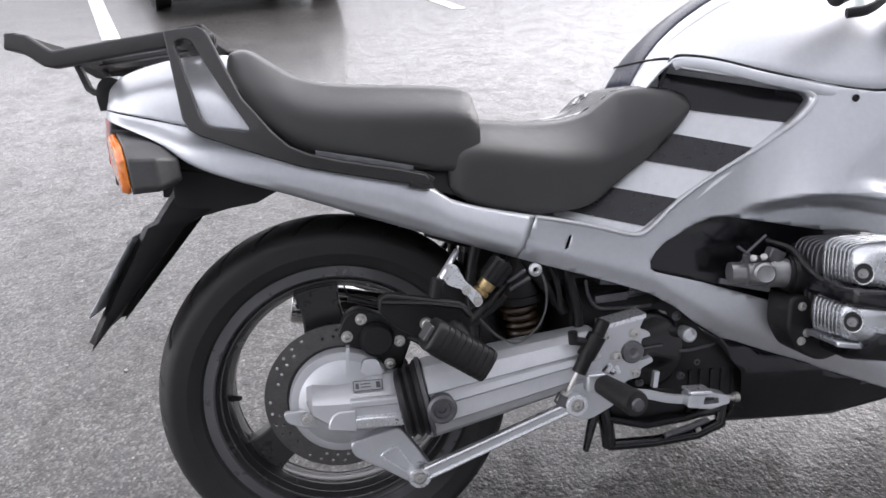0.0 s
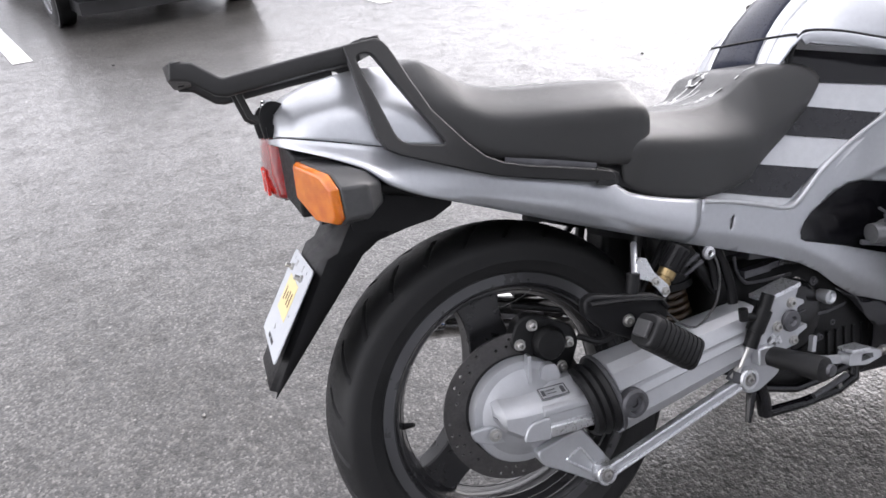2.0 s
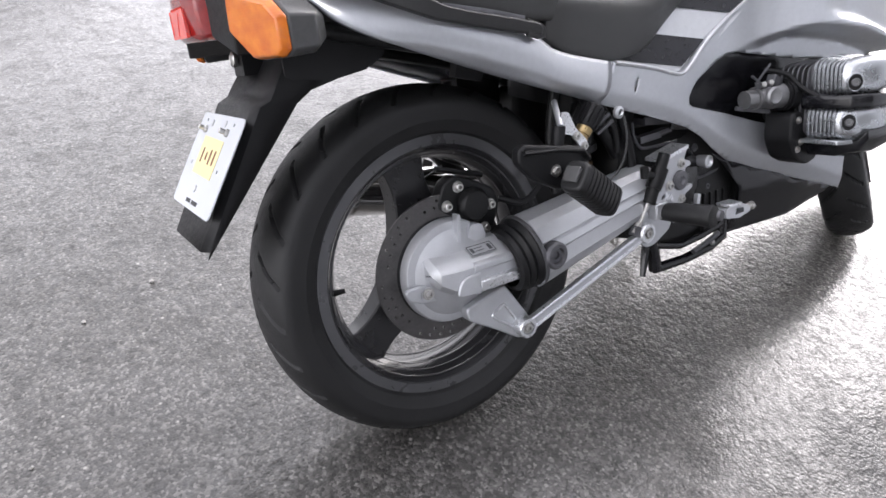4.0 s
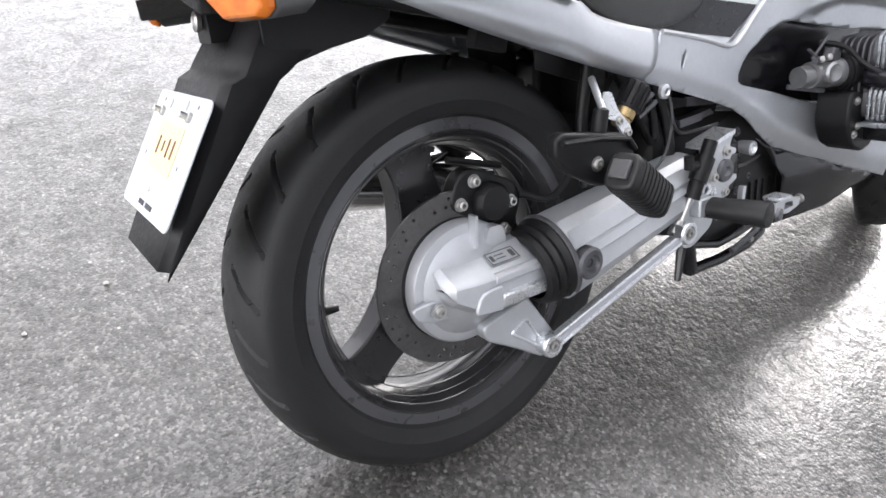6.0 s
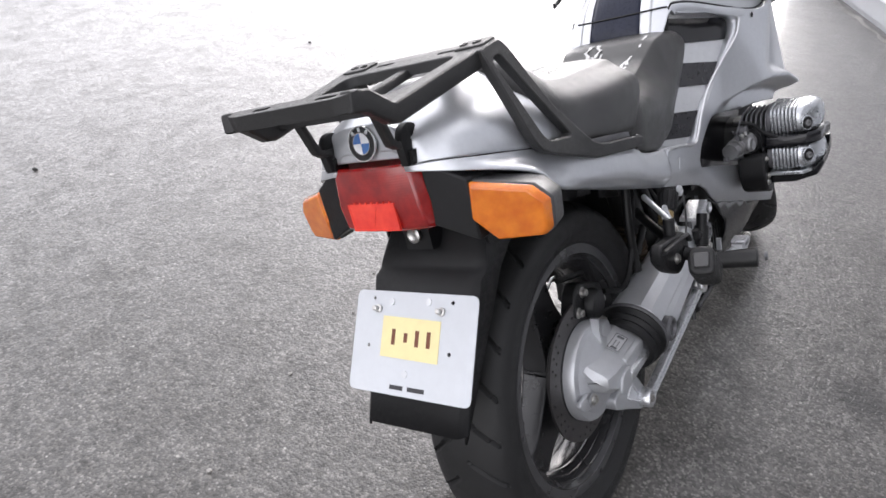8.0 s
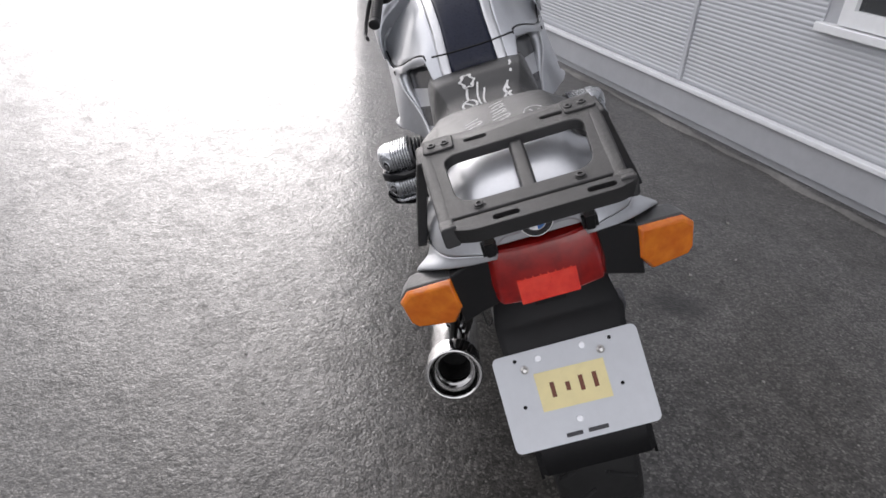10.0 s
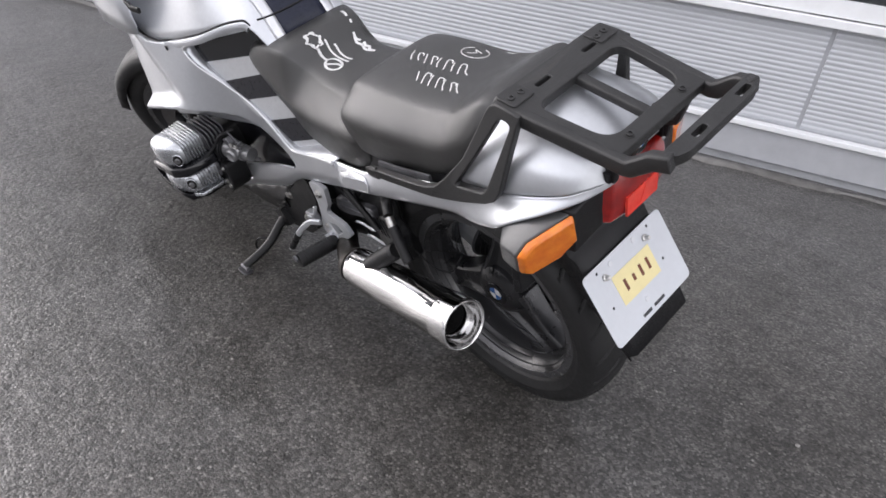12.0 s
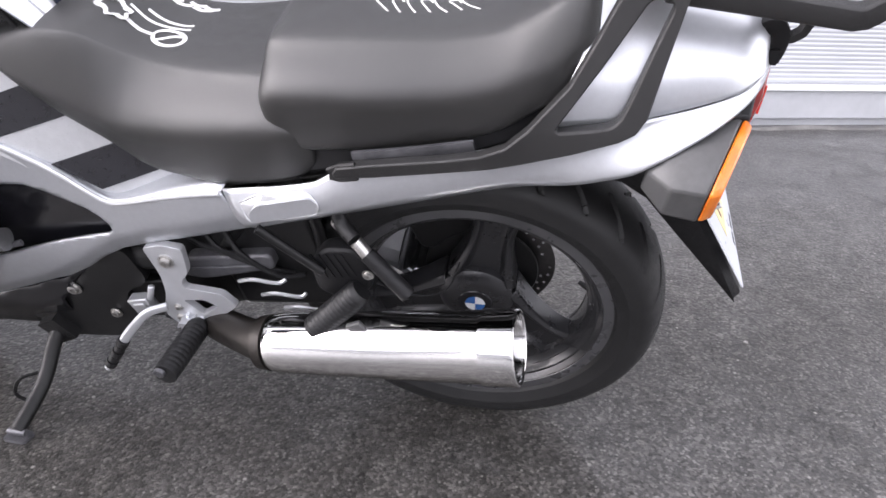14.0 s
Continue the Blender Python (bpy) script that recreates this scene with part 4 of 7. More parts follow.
part("rubber_hose", merge(tube([(0.455, -0.095, 0.56), (0.470, -0.11, 0.50), (0.478, -0.115, 0.44), (0.468, -0.12, 0.39)], 0.009, 10, curved=5), tube([(0.42, -0.09, 0.57), (0.44, -0.105, 0.52), (0.445, -0.11, 0.47)], 0.006, 10, curved=5)), BLACK_PLASTIC, gearbox)
part("selector_block", merge(box((0.545, -0.098, 0.483), (0.062, 0.02, 0.014), (0, -3, 0)), box((0.590, -0.096, 0.488), (0.03, 0.02, 0.010), (0, -3, 0)), tube([(0.52, -0.105, 0.478), (0.61, -0.105, 0.486)], 0.003, 6)), ALU_DARK, gearbox)
part("clutch_cable", tube([(0.676, -0.12, 0.371), (0.70, -0.122, 0.372), (0.742, -0.12, 0.377), (0.80, -0.11, 0.40)], 0.0034, 8), ALU_DARK, gearbox)
for x, z in ((0.585, 0.440), (0.672, 0.440), (0.684, 0.320), (0.60, 0.315), (0.715, 0.345)):
    bolt((x, -0.116, z), (0, -1, 0), 0.0065, gearbox, material=ALU_DARK)
part("oil_sump_ribs", merge(*[box((0.70 + 0.022 * k, -0.118, 0.285), (0.006, 0.016, 0.09)) for k in range(6)]), ENGINE_BLACK, gearbox)
part("frame_bolt", moved(lathe([(0, -0.02), (0.012, -0.02), (0.014, 0.0), (0.014, 0.010), (0.010, 0.012), (0.007, 0.006), (0, 0.006)], 18), aimed((0.685, -0.135, 0.409), (0, -1, 0))), ALU, gearbox)
rounded(part("swing_pivot_case", box((0.380, 0.060, 0.465), (0.20, 0.075, 0.28), (0, 8, 0)), ENGINE_BLACK, gearbox), 0.012)
part("battery_box", box((0.46, 0, 0.58), (0.22, 0.17, 0.12)), ENGINE_BLACK, bike)
part("gear_ledge", box((0.57, -0.09, 0.515), (0.10, 0.05, 0.016), (0, 6, 0)), ALU_DARK, gearbox)
part("starter_cover", box((0.58, -0.08, 0.535), (0.12, 0.06, 0.03), (0, 6, 0)), BLACK_GLOSS, gearbox)
liner = []
for x, w, zt, zs in ((0.200, 0.085, 0.672, 0.618), (0.25, 0.085, 0.655, 0.600), (0.30, 0.080, 0.64, 0.585)):
    liner.append([(x, -w, zs), (x, -w, zt - 0.01), (x, -w * 0.7, zt), (x, w * 0.7, zt), (x, w, zt - 0.01), (x, w, zs)])
thick(part("inner_mudguard", loft(liner, closed=False), BLACK_PLASTIC, bike), 0.004)
part("mudguard_clip", box((0.108, -0.09, 0.668), (0.056, 0.02, 0.024), (0, 14, 0)), BLACK_PLASTIC, bike)

# centre stand folded up
stand_plate = rounded_poly([(0.528, 0.250), (0.600, 0.285), (0.780, 0.275), (0.790, 0.215), (0.70, 0.205), (0.62, 0.212), (0.56, 0.225)], 0.012)
centre = part("centre_stand", merge(tube([(0.520, -0.105, 0.256), (0.510, -0.108, 0.225), (0.498, -0.112, 0.180)], 0.009, 8, radii=[0.011, 0.009, 0.006]), tube([(0.535, -0.10, 0.262), (0.546, -0.10, 0.215), (0.551, -0.10, 0.178)], 0.014, 10),
    tube([(0.549, -0.10, 0.180), (0.64, -0.102, 0.178), (0.730, -0.102, 0.184), (0.780, -0.10, 0.200), (0.785, -0.095, 0.245)], 0.011, 10), tube([(0.540, -0.105, 0.238), (0.62, -0.108, 0.217), (0.70, -0.106, 0.222), (0.775, -0.10, 0.232)], 0.008, 8)), BLACK_GLOSS, bike, "folded black centre stand")
centre.location = (-0.014, -0.024, 0.016)
rounded(part("stand_bracket", side_slab(stand_plate, 0.070, 0.022), ENGINE_BLACK, centre), 0.003)
part("stand_spring", tube([(0.655, -0.118, 0.196), (0.70, -0.118, 0.206), (0.745, -0.115, 0.218)], 0.006, 8), ALU_DARK, centre)
part("stand_tab", box((0.725, -0.115, 0.200), (0.010, 0.006, 0.008), (0, -20, 0)), STEEL, centre)

# ---- bodywork ----


def tail_z(x):
    """Height of the crease along the tail."""
    return smo(x, [-0.30, -0.15, 0.0, 0.20, 0.24, 0.40], [0.853, 0.818, 0.772, 0.716, 0.690, 0.650])


def tail_low(x):
    return smo(x, [-0.315, -0.30, -0.24, -0.20, -0.165, -0.12, -0.04, 0.136, 0.35, 0.40], [0.846, 0.839, 0.816, 0.796, 0.768, 0.746, 0.717, 0.654, 0.582, 0.566])


def tail_y(x, z):
    """Half width of the side panel: proud at the lip over the indicators, tucked in along the lower edge."""
    t = (tail_z(x) - z) / max(0.01, tail_z(x) - tail_low(x))
    top = smo(x, [-0.315, -0.308, -0.295, -0.27, -0.2, -0.1, 0.1, 0.4], [0.064, 0.086, 0.112, 0.138, 0.160, 0.172, 0.172, 0.158])
    low = smo(x, [-0.315, -0.308, -0.295, -0.27, -0.23, -0.19, -0.13, -0.02, 0.1, 0.4], [0.066, 0.089, 0.118, 0.150, 0.182, 0.198, 0.190, 0.176, 0.172, 0.168])
    bow = 0.010 * math.sin(math.pi * min(1, max(0, t)))
    return top + (low - top) * sm(0, 1, t) + bow * sm(-0.1, 0.1, x) - 0.010 * sm(0.75, 1.0, t) * sm(-0.12, 0.0, x)


for s in both():
    rows = []
    for u in np.linspace(0, 1, 64):
        row = []
        for t in np.linspace(0, 1, 11):
            x = -0.315 + u ** 1.25 * (0.383 - 0.034 * t + 0.315)
            z = tail_z(x) + (tail_low(x) - tail_z(x)) * t
            row.append((x, -tail_y(x, z), z))
        rows.append(row)
    panel = part("side_panel", on_side(loft(rows, closed=False), s), SILVER, bike, "silver painted rear side panel", 60)
    thick(panel, 0.005)
# tail cowl with its hump
rows = []
for x, zc, ws, zs in ((-0.309, 0.876, 0.056, 0.872), (-0.304, 0.894, 0.076, 0.884), (-0.295, 0.905, 0.088, 0.892), (-0.27, 0.919, 0.099, 0.904), (-0.22, 0.934, 0.104, 0.914), (-0.16, 0.943, 0.105, 0.919), (-0.128, 0.943, 0.109, 0.918), (-0.105, 0.941, 0.113, 0.914)):
    yc, zk = tail_y(x, tail_z(x)) - 0.0015, tail_z(x) + 0.002
    swell = 0.012 * sm(-0.30, -0.24, x)
    lean_in = lambda t: (ws + (yc - ws) * t + swell * math.sin(math.pi * t), zs - 0.008 + (zk - zs + 0.008) * t + 0.4 * swell * math.sin(math.pi * t))
    half = [(0.0, zc), (ws * 0.5, zc - 0.002), (ws * 0.80, zc - (zc - zs) * 0.55), (ws * 0.96, zs - 0.003), lean_in(0.22), lean_in(0.5), lean_in(0.78), (yc, zk)]
    # the front edge leans forward towards its foot, behind the rack's leg
    fwd = lambda z, x=x: x + 0.050 * sm(-0.16, -0.105, x) * max(0.0, (0.915 - z) / 0.11) ** 1.3
    rows.append([(fwd(z), -y, z) for y, z in half[::-1]] + [(fwd(z), y, z) for y, z in half[1:]])
cowl = part("tail_cowl", fair(rows, 4, 3, caps=False), SILVER, bike, "silver painted tail cowl", 60)
thick(cowl, 0.004)
# rear plate with the badge
back = rounded_poly([(-0.064, 0.862), (0.064, 0.862), (0.060, 0.905), (0.030, 0.913), (-0.030, 0.913), (-0.060, 0.905)], 0.008)
bp = rounded(part("rear_trim", moved(slab(back, 0.012), Matrix.Translation((-0.296, 0, 0)) @ Matrix(((0, 0, -1, 0), (1, 0, 0, 0), (0, 1, 0, 0), (0, 0, 0, 1))) ), SILVER, bike), 0.002)
badge((-0.3085, 0.0, 0.889), (-1, 0, 0.12), 0.024, bp, radians(0))
for s in both():
    hookp = [(-0.310, -0.071 * s, 0.856), (-0.313, -0.072 * s, 0.876), (-0.311, -0.072 * s, 0.890), (-0.304, -0.072 * s, 0.898), (-0.294, -0.072 * s, 0.896), (-0.288, -0.072 * s, 0.888)]
    part("rack_clip", merge(along(smooth_line(hookp, 4), rounded_poly([(-0.010, -0.007), (0.010, -0.007), (0.010, 0.007), (-0.010, 0.007)], 0.004, 2), up=(0, 1, 0)), box((-0.302, -0.072 * s, 0.864), (0.026, 0.022, 0.018))), BLACK_PLASTIC, bike)

# tail lamp
lamp_rings = []
for z, xc, w in ((0.760, -0.310, 0.076), (0.766, -0.317, 0.081), (0.80, -0.322, 0.080), (0.842, -0.320, 0.076), (0.856, -0.316, 0.070)):
    lamp_rings.append([(-0.25, -w - 0.004, z), (xc + 0.020, -w - 0.004, z), (xc + 0.005, -w + 0.006, z), (xc - 0.002, -w * 0.5, z), (xc - 0.003, 0, z), (xc - 0.002, w * 0.5, z), (xc + 0.005, w - 0.006, z), (xc + 0.020, w + 0.004, z), (-0.25, w + 0.004, z)])
tail_lamp = part("tail_lamp", loft(lamp_rings), RED_LENS, bike, "red ribbed tail lamp lens")
rounded(tail_lamp, 0.003)
# Brighter red puts the light thrown back by the reflector into its colour.
part("reflector", box((-0.3235, 0.005, 0.787), (0.004, 0.086, 0.040)), RED_LIT, tail_lamp, "square reflector, its red painted brighter for returned light")
for k in range(7):
    part("lens_rib", box((-0.3252, -0.031 + 0.011 * k, 0.8075), (0.002, 0.0022, 0.004)), RED_LIT, tail_lamp)
part("reflector_edge", merge(box((-0.3252, 0.005, 0.768), (0.002, 0.084, 0.0025)), box((-0.3252, 0.047, 0.787), (0.002, 0.0025, 0.040)), box((-0.3252, -0.037, 0.787), (0.002, 0.0025, 0.040)), box((-0.3252, 0.003, 0.787), (0.002, 0.0025, 0.034), (24, 0, 0))), RED_LIT, tail_lamp)
for s in both():
    hou = loft([[(-0.303, -0.080 * s, z0), (-0.290, -0.140 * s, z1), (-0.20, -0.150 * s, z1), (-0.20, -0.082 * s, z0)] for z0, z1 in ((0.764, 0.736), (0.856, 0.822))])
    rounded(part("lamp_surround", hou, BLACK_PLASTIC, bike, "black lamp surround"), 0.003)
    # indicator: amber lens on a grey housing
    o = [(-0.288, -0.140, 0.818), (-0.259, -0.214, 0.799), (-0.251, -0.232, 0.778), (-0.248, -0.227, 0.737), (-0.253, -0.217, 0.729), (-0.266, -0.154, 0.728), (-0.289, -0.134, 0.768)]
    f1 = [Vector((x, y, z)) for x, y, z in o]
    ctr = sum(f1, Vector()) / len(f1)
    back_f = [Vector((x + 0.005, y, z)) for x, y, z in o]
    front_f = [p + (ctr - p) * 0.10 + Vector((-0.008, 0, 0)) for p in f1]
    ind = part("indicator", on_side(loft([[tuple(p) for p in back_f], [tuple(p) for p in f1], [tuple(p) for p in front_f]]), s), AMBER, bike, "amber indicator lens on a grey stalk")
    rounded(ind, 0.0035, 2)
    b2 = [p + Vector((0.001, 0, 0)) + (p - ctr) * 0.03 for p in back_f]
    b3 = [ctr + (p - ctr) * 0.98 + Vector((0.045, 0.004, 0.0)) for p in f1]
    b4 = [ctr + (p - ctr) * 0.66 + Vector((0.075, 0.024, 0.002)) for p in f1]
    rounded(part("indicator_housing", on_side(loft([[tuple(p) for p in r] for r in (b2, b3, b4)]), s), HOUSING_GREY, ind, "grey plastic housing"), 0.003)

# rear mudguard with the number plate
sec = []
for t in (0, 0.06, 0.12, 0.19, 0.26, 0.30, 0.34, 0.5, 0.67, 0.84, 1.0):
    # down the flap: the rear edge, its depth and half width
    xr = lin(t, [0, 0.12, 0.26, 0.30, 0.34, 1.0], [-0.200, -0.216, -0.244, -0.250, -0.267, -0.377])
    z = lin(t, [0, 0.12, 0.26, 0.30, 0.34, 1.0], [0.752, 0.717, 0.677, 0.668, 0.660, 0.468])
    xf = lin(t, [0, 0.12, 0.26, 0.34, 1.0], [-0.10, -0.13, -0.180, -0.205, -0.374])
    zf = lin(t, [0, 0.12, 0.26, 0.34, 1.0], [0.715, 0.700, 0.675, 0.660, 0.458])
    w = lin(t, [0, 0.12, 0.26, 0.34, 1.0], [0.082, 0.088, 0.098, 0.098, 0.090])
    sec.append([(xf, -w, zf), (xr + 0.008, -w, z), (xr, -w + 0.008, z), (xr, w - 0.008, z), (xr + 0.008, w, z), (xf, w, zf)])
guard = part("rear_mudguard", loft(sec, closed=False), BLACK_PLASTIC, bike, "black plastic rear mudguard flap")
thick(guard, 0.005, 1.0)
web = [(-0.215, 0.752), (-0.215, 0.700), (-0.181, 0.675), (-0.132, 0.687), (-0.083, 0.695), (-0.050, 0.712), (-0.042, 0.735), (-0.10, 0.760)]
for s in both():
    rounded(part("mudguard_side", on_side(side_slab(web, 0.094, 0.004), s), BLACK_PLASTIC, guard), 0.001)
part("reflex_lug", moved(lathe([(0, 0), (0.011, 0), (0.012, 0.006), (0.008, 0.008), (0.004, 0.006), (0, 0.006)], 16), aimed((-0.252, 0.004, 0.730), (-1, 0, 0.1))), STEEL, guard)
part("lug_block", box((-0.232, 0.004, 0.730), (0.036, 0.05, 0.05)), BLACK_PLASTIC, guard)
# plate axes: x to the right, y up its face, z out to the rear
PL = Matrix(((0, 0.530, -0.848, -0.326), (-1, 0, 0, 0.005), (0, 0.848, 0.530, 0.583), (0, 0, 0, 1)))
hole = lambda x, y, r=0.0032: [(x + r * math.cos(2 * math.pi * k / 10), y + r * math.sin(2 * math.pi * k / 10)) for k in range(10)]
plate_o = rounded_poly([(-0.117, -0.078), (0.117, -0.078), (0.117, 0.078), (-0.117, 0.078)], 0.012, 5)
plate = part("number_plate", moved(slab(plate_o, 0.0016, holes=[hole(-0.081, 0.066), hole(0.072, 0.066), hole(-0.084, -0.008), hole(0.073, -0.008)]), PL), PLATE_WHITE, guard, "white trade plate with a yellow note stuck on")
for x, y in ((-0.069, 0.050), (0.054, 0.052)):
    part("plate_bolt", moved(lathe([(0, 0), (0.0065, 0), (0.0065, 0.004), (0.0042, 0.005), (0.0042, 0.013), (0.003, 0.014), (0, 0.014)], 12), PL @ Matrix.Translation((x, y, 0.0016))), STEEL, plate)
for x, y in ((-0.044, 0.062), (0.028, 0.065), (-0.006, -0.045)):
    part("plate_screw", moved(lathe([(0, 0), (0.006, 0), (0.0055, 0.0012), (0.002, 0.0016), (0, 0.0008)], 12), PL @ Matrix.Translation((x, y, 0.0016))), ALU, plate)
note = [(-0.058, -0.022), (0.054, -0.024), (0.054, 0.038), (-0.058, 0.040)]
note_ob = part("paper_note", moved(slab(note, 0.0006), PL @ Matrix.Translation((0, 0, 0.0019))), NOTE, plate, "yellow paper note with handwritten strokes")
for x in (-0.034, -0.010, 0.012, 0.034):
    part("ink_bar", moved(box((0, 0, 0), (0.007, 0.024 if abs(x) > 0.011 else 0.014, 0.0004)), PL @ Matrix.Translation((x, 0.009, 0.0028))), INK, note_ob)
part("print_bar", moved(box((-0.020, -0.066, 0), (0.026, 0.0065, 0.0005)), PL @ Matrix.Translation((0, 0, 0.0020))), PRINT, plate)
part("print_bar", moved(box((0.018, -0.066, 0), (0.032, 0.0065, 0.0005)), PL @ Matrix.Translation((0, 0, 0.0020))), PRINT, plate)

# luggage rack
rack_prof = rounded_poly([(-0.010, -0.013), (0.010, -0.013), (0.010, 0.013), (-0.010, 0.013)], 0.004, 2)
K = (-0.362, 0.114, 0.932)


def rack_z(x):
    """Height of the rack's upper face."""
    return lin(x, [-0.362, -0.15, -0.116], [0.945, 0.976, 0.978])


def rack_top():
    """The flat frame: front bar with two slots, rear bar and side rails round one window."""
    o = rounded_poly([(-0.134, -0.132), (-0.134, 0.128), (-0.172, 0.134), (-0.354, 0.119), (-0.354, -0.123), (-0.172, -0.138)], [0.014, 0.014, 0.02, 0.012, 0.012, 0.02], 3)
    w = rounded_poly([(-0.195, -0.108), (-0.197, 0.104), (-0.325, 0.094), (-0.325, -0.092)], [0.026, 0.026, 0.034, 0.034], 6)
    slots = [rounded_poly([(-0.162, a), (-0.162, b), (-0.171, b), (-0.171, a)], 0.004, 3) for a, b in ((0.032, 0.066), (-0.086, -0.052))]
    bm = slab(o, 0.016, holes=[w, *slots])
    zs = [v.co.z for v in bm.verts]
    top = max(zs)
    for v in bm.verts:
        v.co.z += rack_z(v.co.x) - top
    return bm


def leg_plate():
    """Right side leg: one flat casting, its two struts meeting at the foot bar round a window with rounded corners."""
    o = [(-0.196, 0.969), (-0.192, 0.945), (-0.183, 0.896), (-0.173, 0.836), (-0.163, 0.818), (-0.146, 0.808), (-0.096, 0.789), (-0.040, 0.769), (-0.002, 0.756), (0.048, 0.745), (0.150, 0.724), (0.198, 0.716), (0.201, 0.726), (0.194, 0.735),
         (0.158, 0.744), (0.051, 0.765), (0.012, 0.775), (-0.018, 0.789), (-0.042, 0.812), (-0.085, 0.865), (-0.108, 0.913), (-0.122, 0.945), (-0.130, 0.962), (-0.137, 0.971), (-0.146, 0.976), (-0.172, 0.973)]
    hole = rounded_poly([(-0.182, 0.953), (-0.158, 0.957), (-0.118, 0.886), (-0.072, 0.813), (-0.142, 0.824)], [0.012, 0.012, 0.05, 0.010, 0.018], 4)
    bm = slab(o, 0.016, holes=[hole])
    for v in bm.verts:
        x, z, d = v.co.x, v.co.y, v.co.z
        y = lin(z, [0.716, 0.78, 0.80, 0.98], [0.184, 0.191, 0.189, 0.136])
        v.co = (x, -y + d - 0.004, z)
    return bm


rack = part("luggage_rack", rack_top(), RACK_BLACK, bike, "black moulded luggage rack")
rounded(rack, 0.004, 2, 50)
for s in both():
    side = lambda p, s=s: (p[0], -p[1] * s, p[2])
    rail = [side((-0.172, 0.129, 0.960)), side((-0.25, 0.123, 0.949)), side(K), side((-0.372, 0.114, 0.934)), side((-0.404, 0.111, 0.957)), side((-0.430, 0.108, 0.961))]
    rounded(part("side_rail", along(rail, rack_prof), RACK_BLACK, rack), 0.002)
    rounded(part("side_leg", on_side(leg_plate(), s), RACK_BLACK, rack, "flat black rack leg with a triangular window"), 0.004, 2, 40)
    hook = [side((-0.348, 0.070, 0.932)), side((-0.334, 0.069, 0.890)), side((-0.325, 0.070, 0.884)), side((-0.290, 0.072, 0.880))]
    part("rear_hook", along(hook, rounded_poly([(-0.005, -0.007), (0.005, -0.007), (0.005, 0.007), (-0.005, 0.007)], 0.002, 2), up=(0, 1, 0)), RACK_BLACK, rack)
    for dz in (0.008, -0.008):
        part("foot_prong", along([side((0.168, 0.186, 0.731 + dz)), side((0.192, 0.183, 0.724 + dz)), side((0.206, 0.182, 0.721 + dz * 0.4))], ring2d(0.006, 8, 0.004, 3), up=(0, 1, 0)), RACK_BLACK, rack)
    rounded(part("bolt_pad", moved(slab(rounded_poly([(-0.021, -0.026), (0.019, -0.026), (0.019, 0.022), (-0.021, 0.022)], 0.006, 3), 0.005), pose(-0.157, -0.109 * s, rack_z(-0.157) - 0.002, 0, -8, 0)), RACK_BLACK, rack), 0.0015)
    for x, y, up in ((-0.160, 0.117, 0.002), (-0.161, 0.096, 0.002), (-0.338, 0.068, 0.0)):
        bolt((x, -y * s, rack_z(x) + up), (-0.14, 0, 1), 0.0065, rack, 0.003, material=RACK_BLACK)
for s in both():
    part("mount_tube", moved(lathe([(0.0055, 0.0), (0.0055, 0.018), (0.0105, 0.018), (0.0115, 0.016), (0.0115, 0.0)], 20, True), aimed((-0.142, -0.112 * s, 0.957), (1, 0, -0.05))), RACK_BLACK, rack)
rounded(part("middle_bar", along([(-0.186, -0.006, 0.958), (-0.24, -0.005, 0.950), (-0.332, -0.002, 0.937)], rounded_poly([(-0.012, -0.006), (0.012, -0.006), (0.009, 0.007), (-0.009, 0.007)], 0.003, 2)), RACK_BLACK, rack), 0.001)
bar_o = rounded_poly([(-0.013, -0.094), (-0.004, -0.119), (0.014, -0.119), (0.014, 0.105), (-0.004, 0.105), (-0.013, 0.080)], [0.006, 0.008, 0.006, 0.006, 0.008, 0.006], 3)
bar_h = [rounded_poly([(-0.005, a), (-0.005, b), (0.005, b), (0.005, a)], 0.0045, 3) for a, b in ((0.022, 0.054), (-0.094, -0.060))]
rounded(part("rear_bar", moved(slab(bar_o, 0.020, holes=bar_h), pose(-0.424, 0, 0.951, 0, -8, 0)), RACK_BLACK, rack), 0.003)

# seats: sections across, each from the middle of the top to the lower edge
def seat_mesh(stations):
    rows = []
    for x, zt, wt, zs, ws, zb, wb in stations:
        half = [(0, zt), (wt * 0.5, zt - 0.001), (wt * 0.86, zt - 0.006), (wt, zt - 0.018), (ws, zs), ((ws + wb) / 2 + 0.003, (zs + zb) / 2), (wb, zb), (wb - 0.012, zb - 0.003)]
        rows.append([(x, -y, z) for y, z in half[::-1]] + [(x, y, z) for y, z in half[1:]])
    bm = fair(rows, 5, 4, caps=True)
    return bm


rear_seat = part("passenger_seat", seat_mesh((
    (-0.114, 0.925, 0.102, 0.905, 0.110, 0.880, 0.108), (-0.106, 0.944, 0.111, 0.905, 0.124, 0.865, 0.126), (-0.078, 0.947, 0.120, 0.890, 0.140, 0.838, 0.144),
    (-0.04, 0.924, 0.126, 0.870, 0.150, 0.812, 0.154), (0.0, 0.902, 0.128, 0.850, 0.156, 0.786, 0.156), (0.06, 0.890, 0.128, 0.838, 0.160, 0.766, 0.156), (0.14, 0.886, 0.130, 0.834, 0.168, 0.752, 0.160),
    (0.22, 0.882, 0.130, 0.832, 0.170, 0.742, 0.160), (0.268, 0.877, 0.126, 0.828, 0.166, 0.740, 0.156), (0.288, 0.866, 0.120, 0.818, 0.158, 0.742, 0.150), (0.293, 0.846, 0.110, 0.808, 0.150, 0.745, 0.144))), VINYL, bike, "dark grey vinyl passenger seat with chalk scrawl", 80)
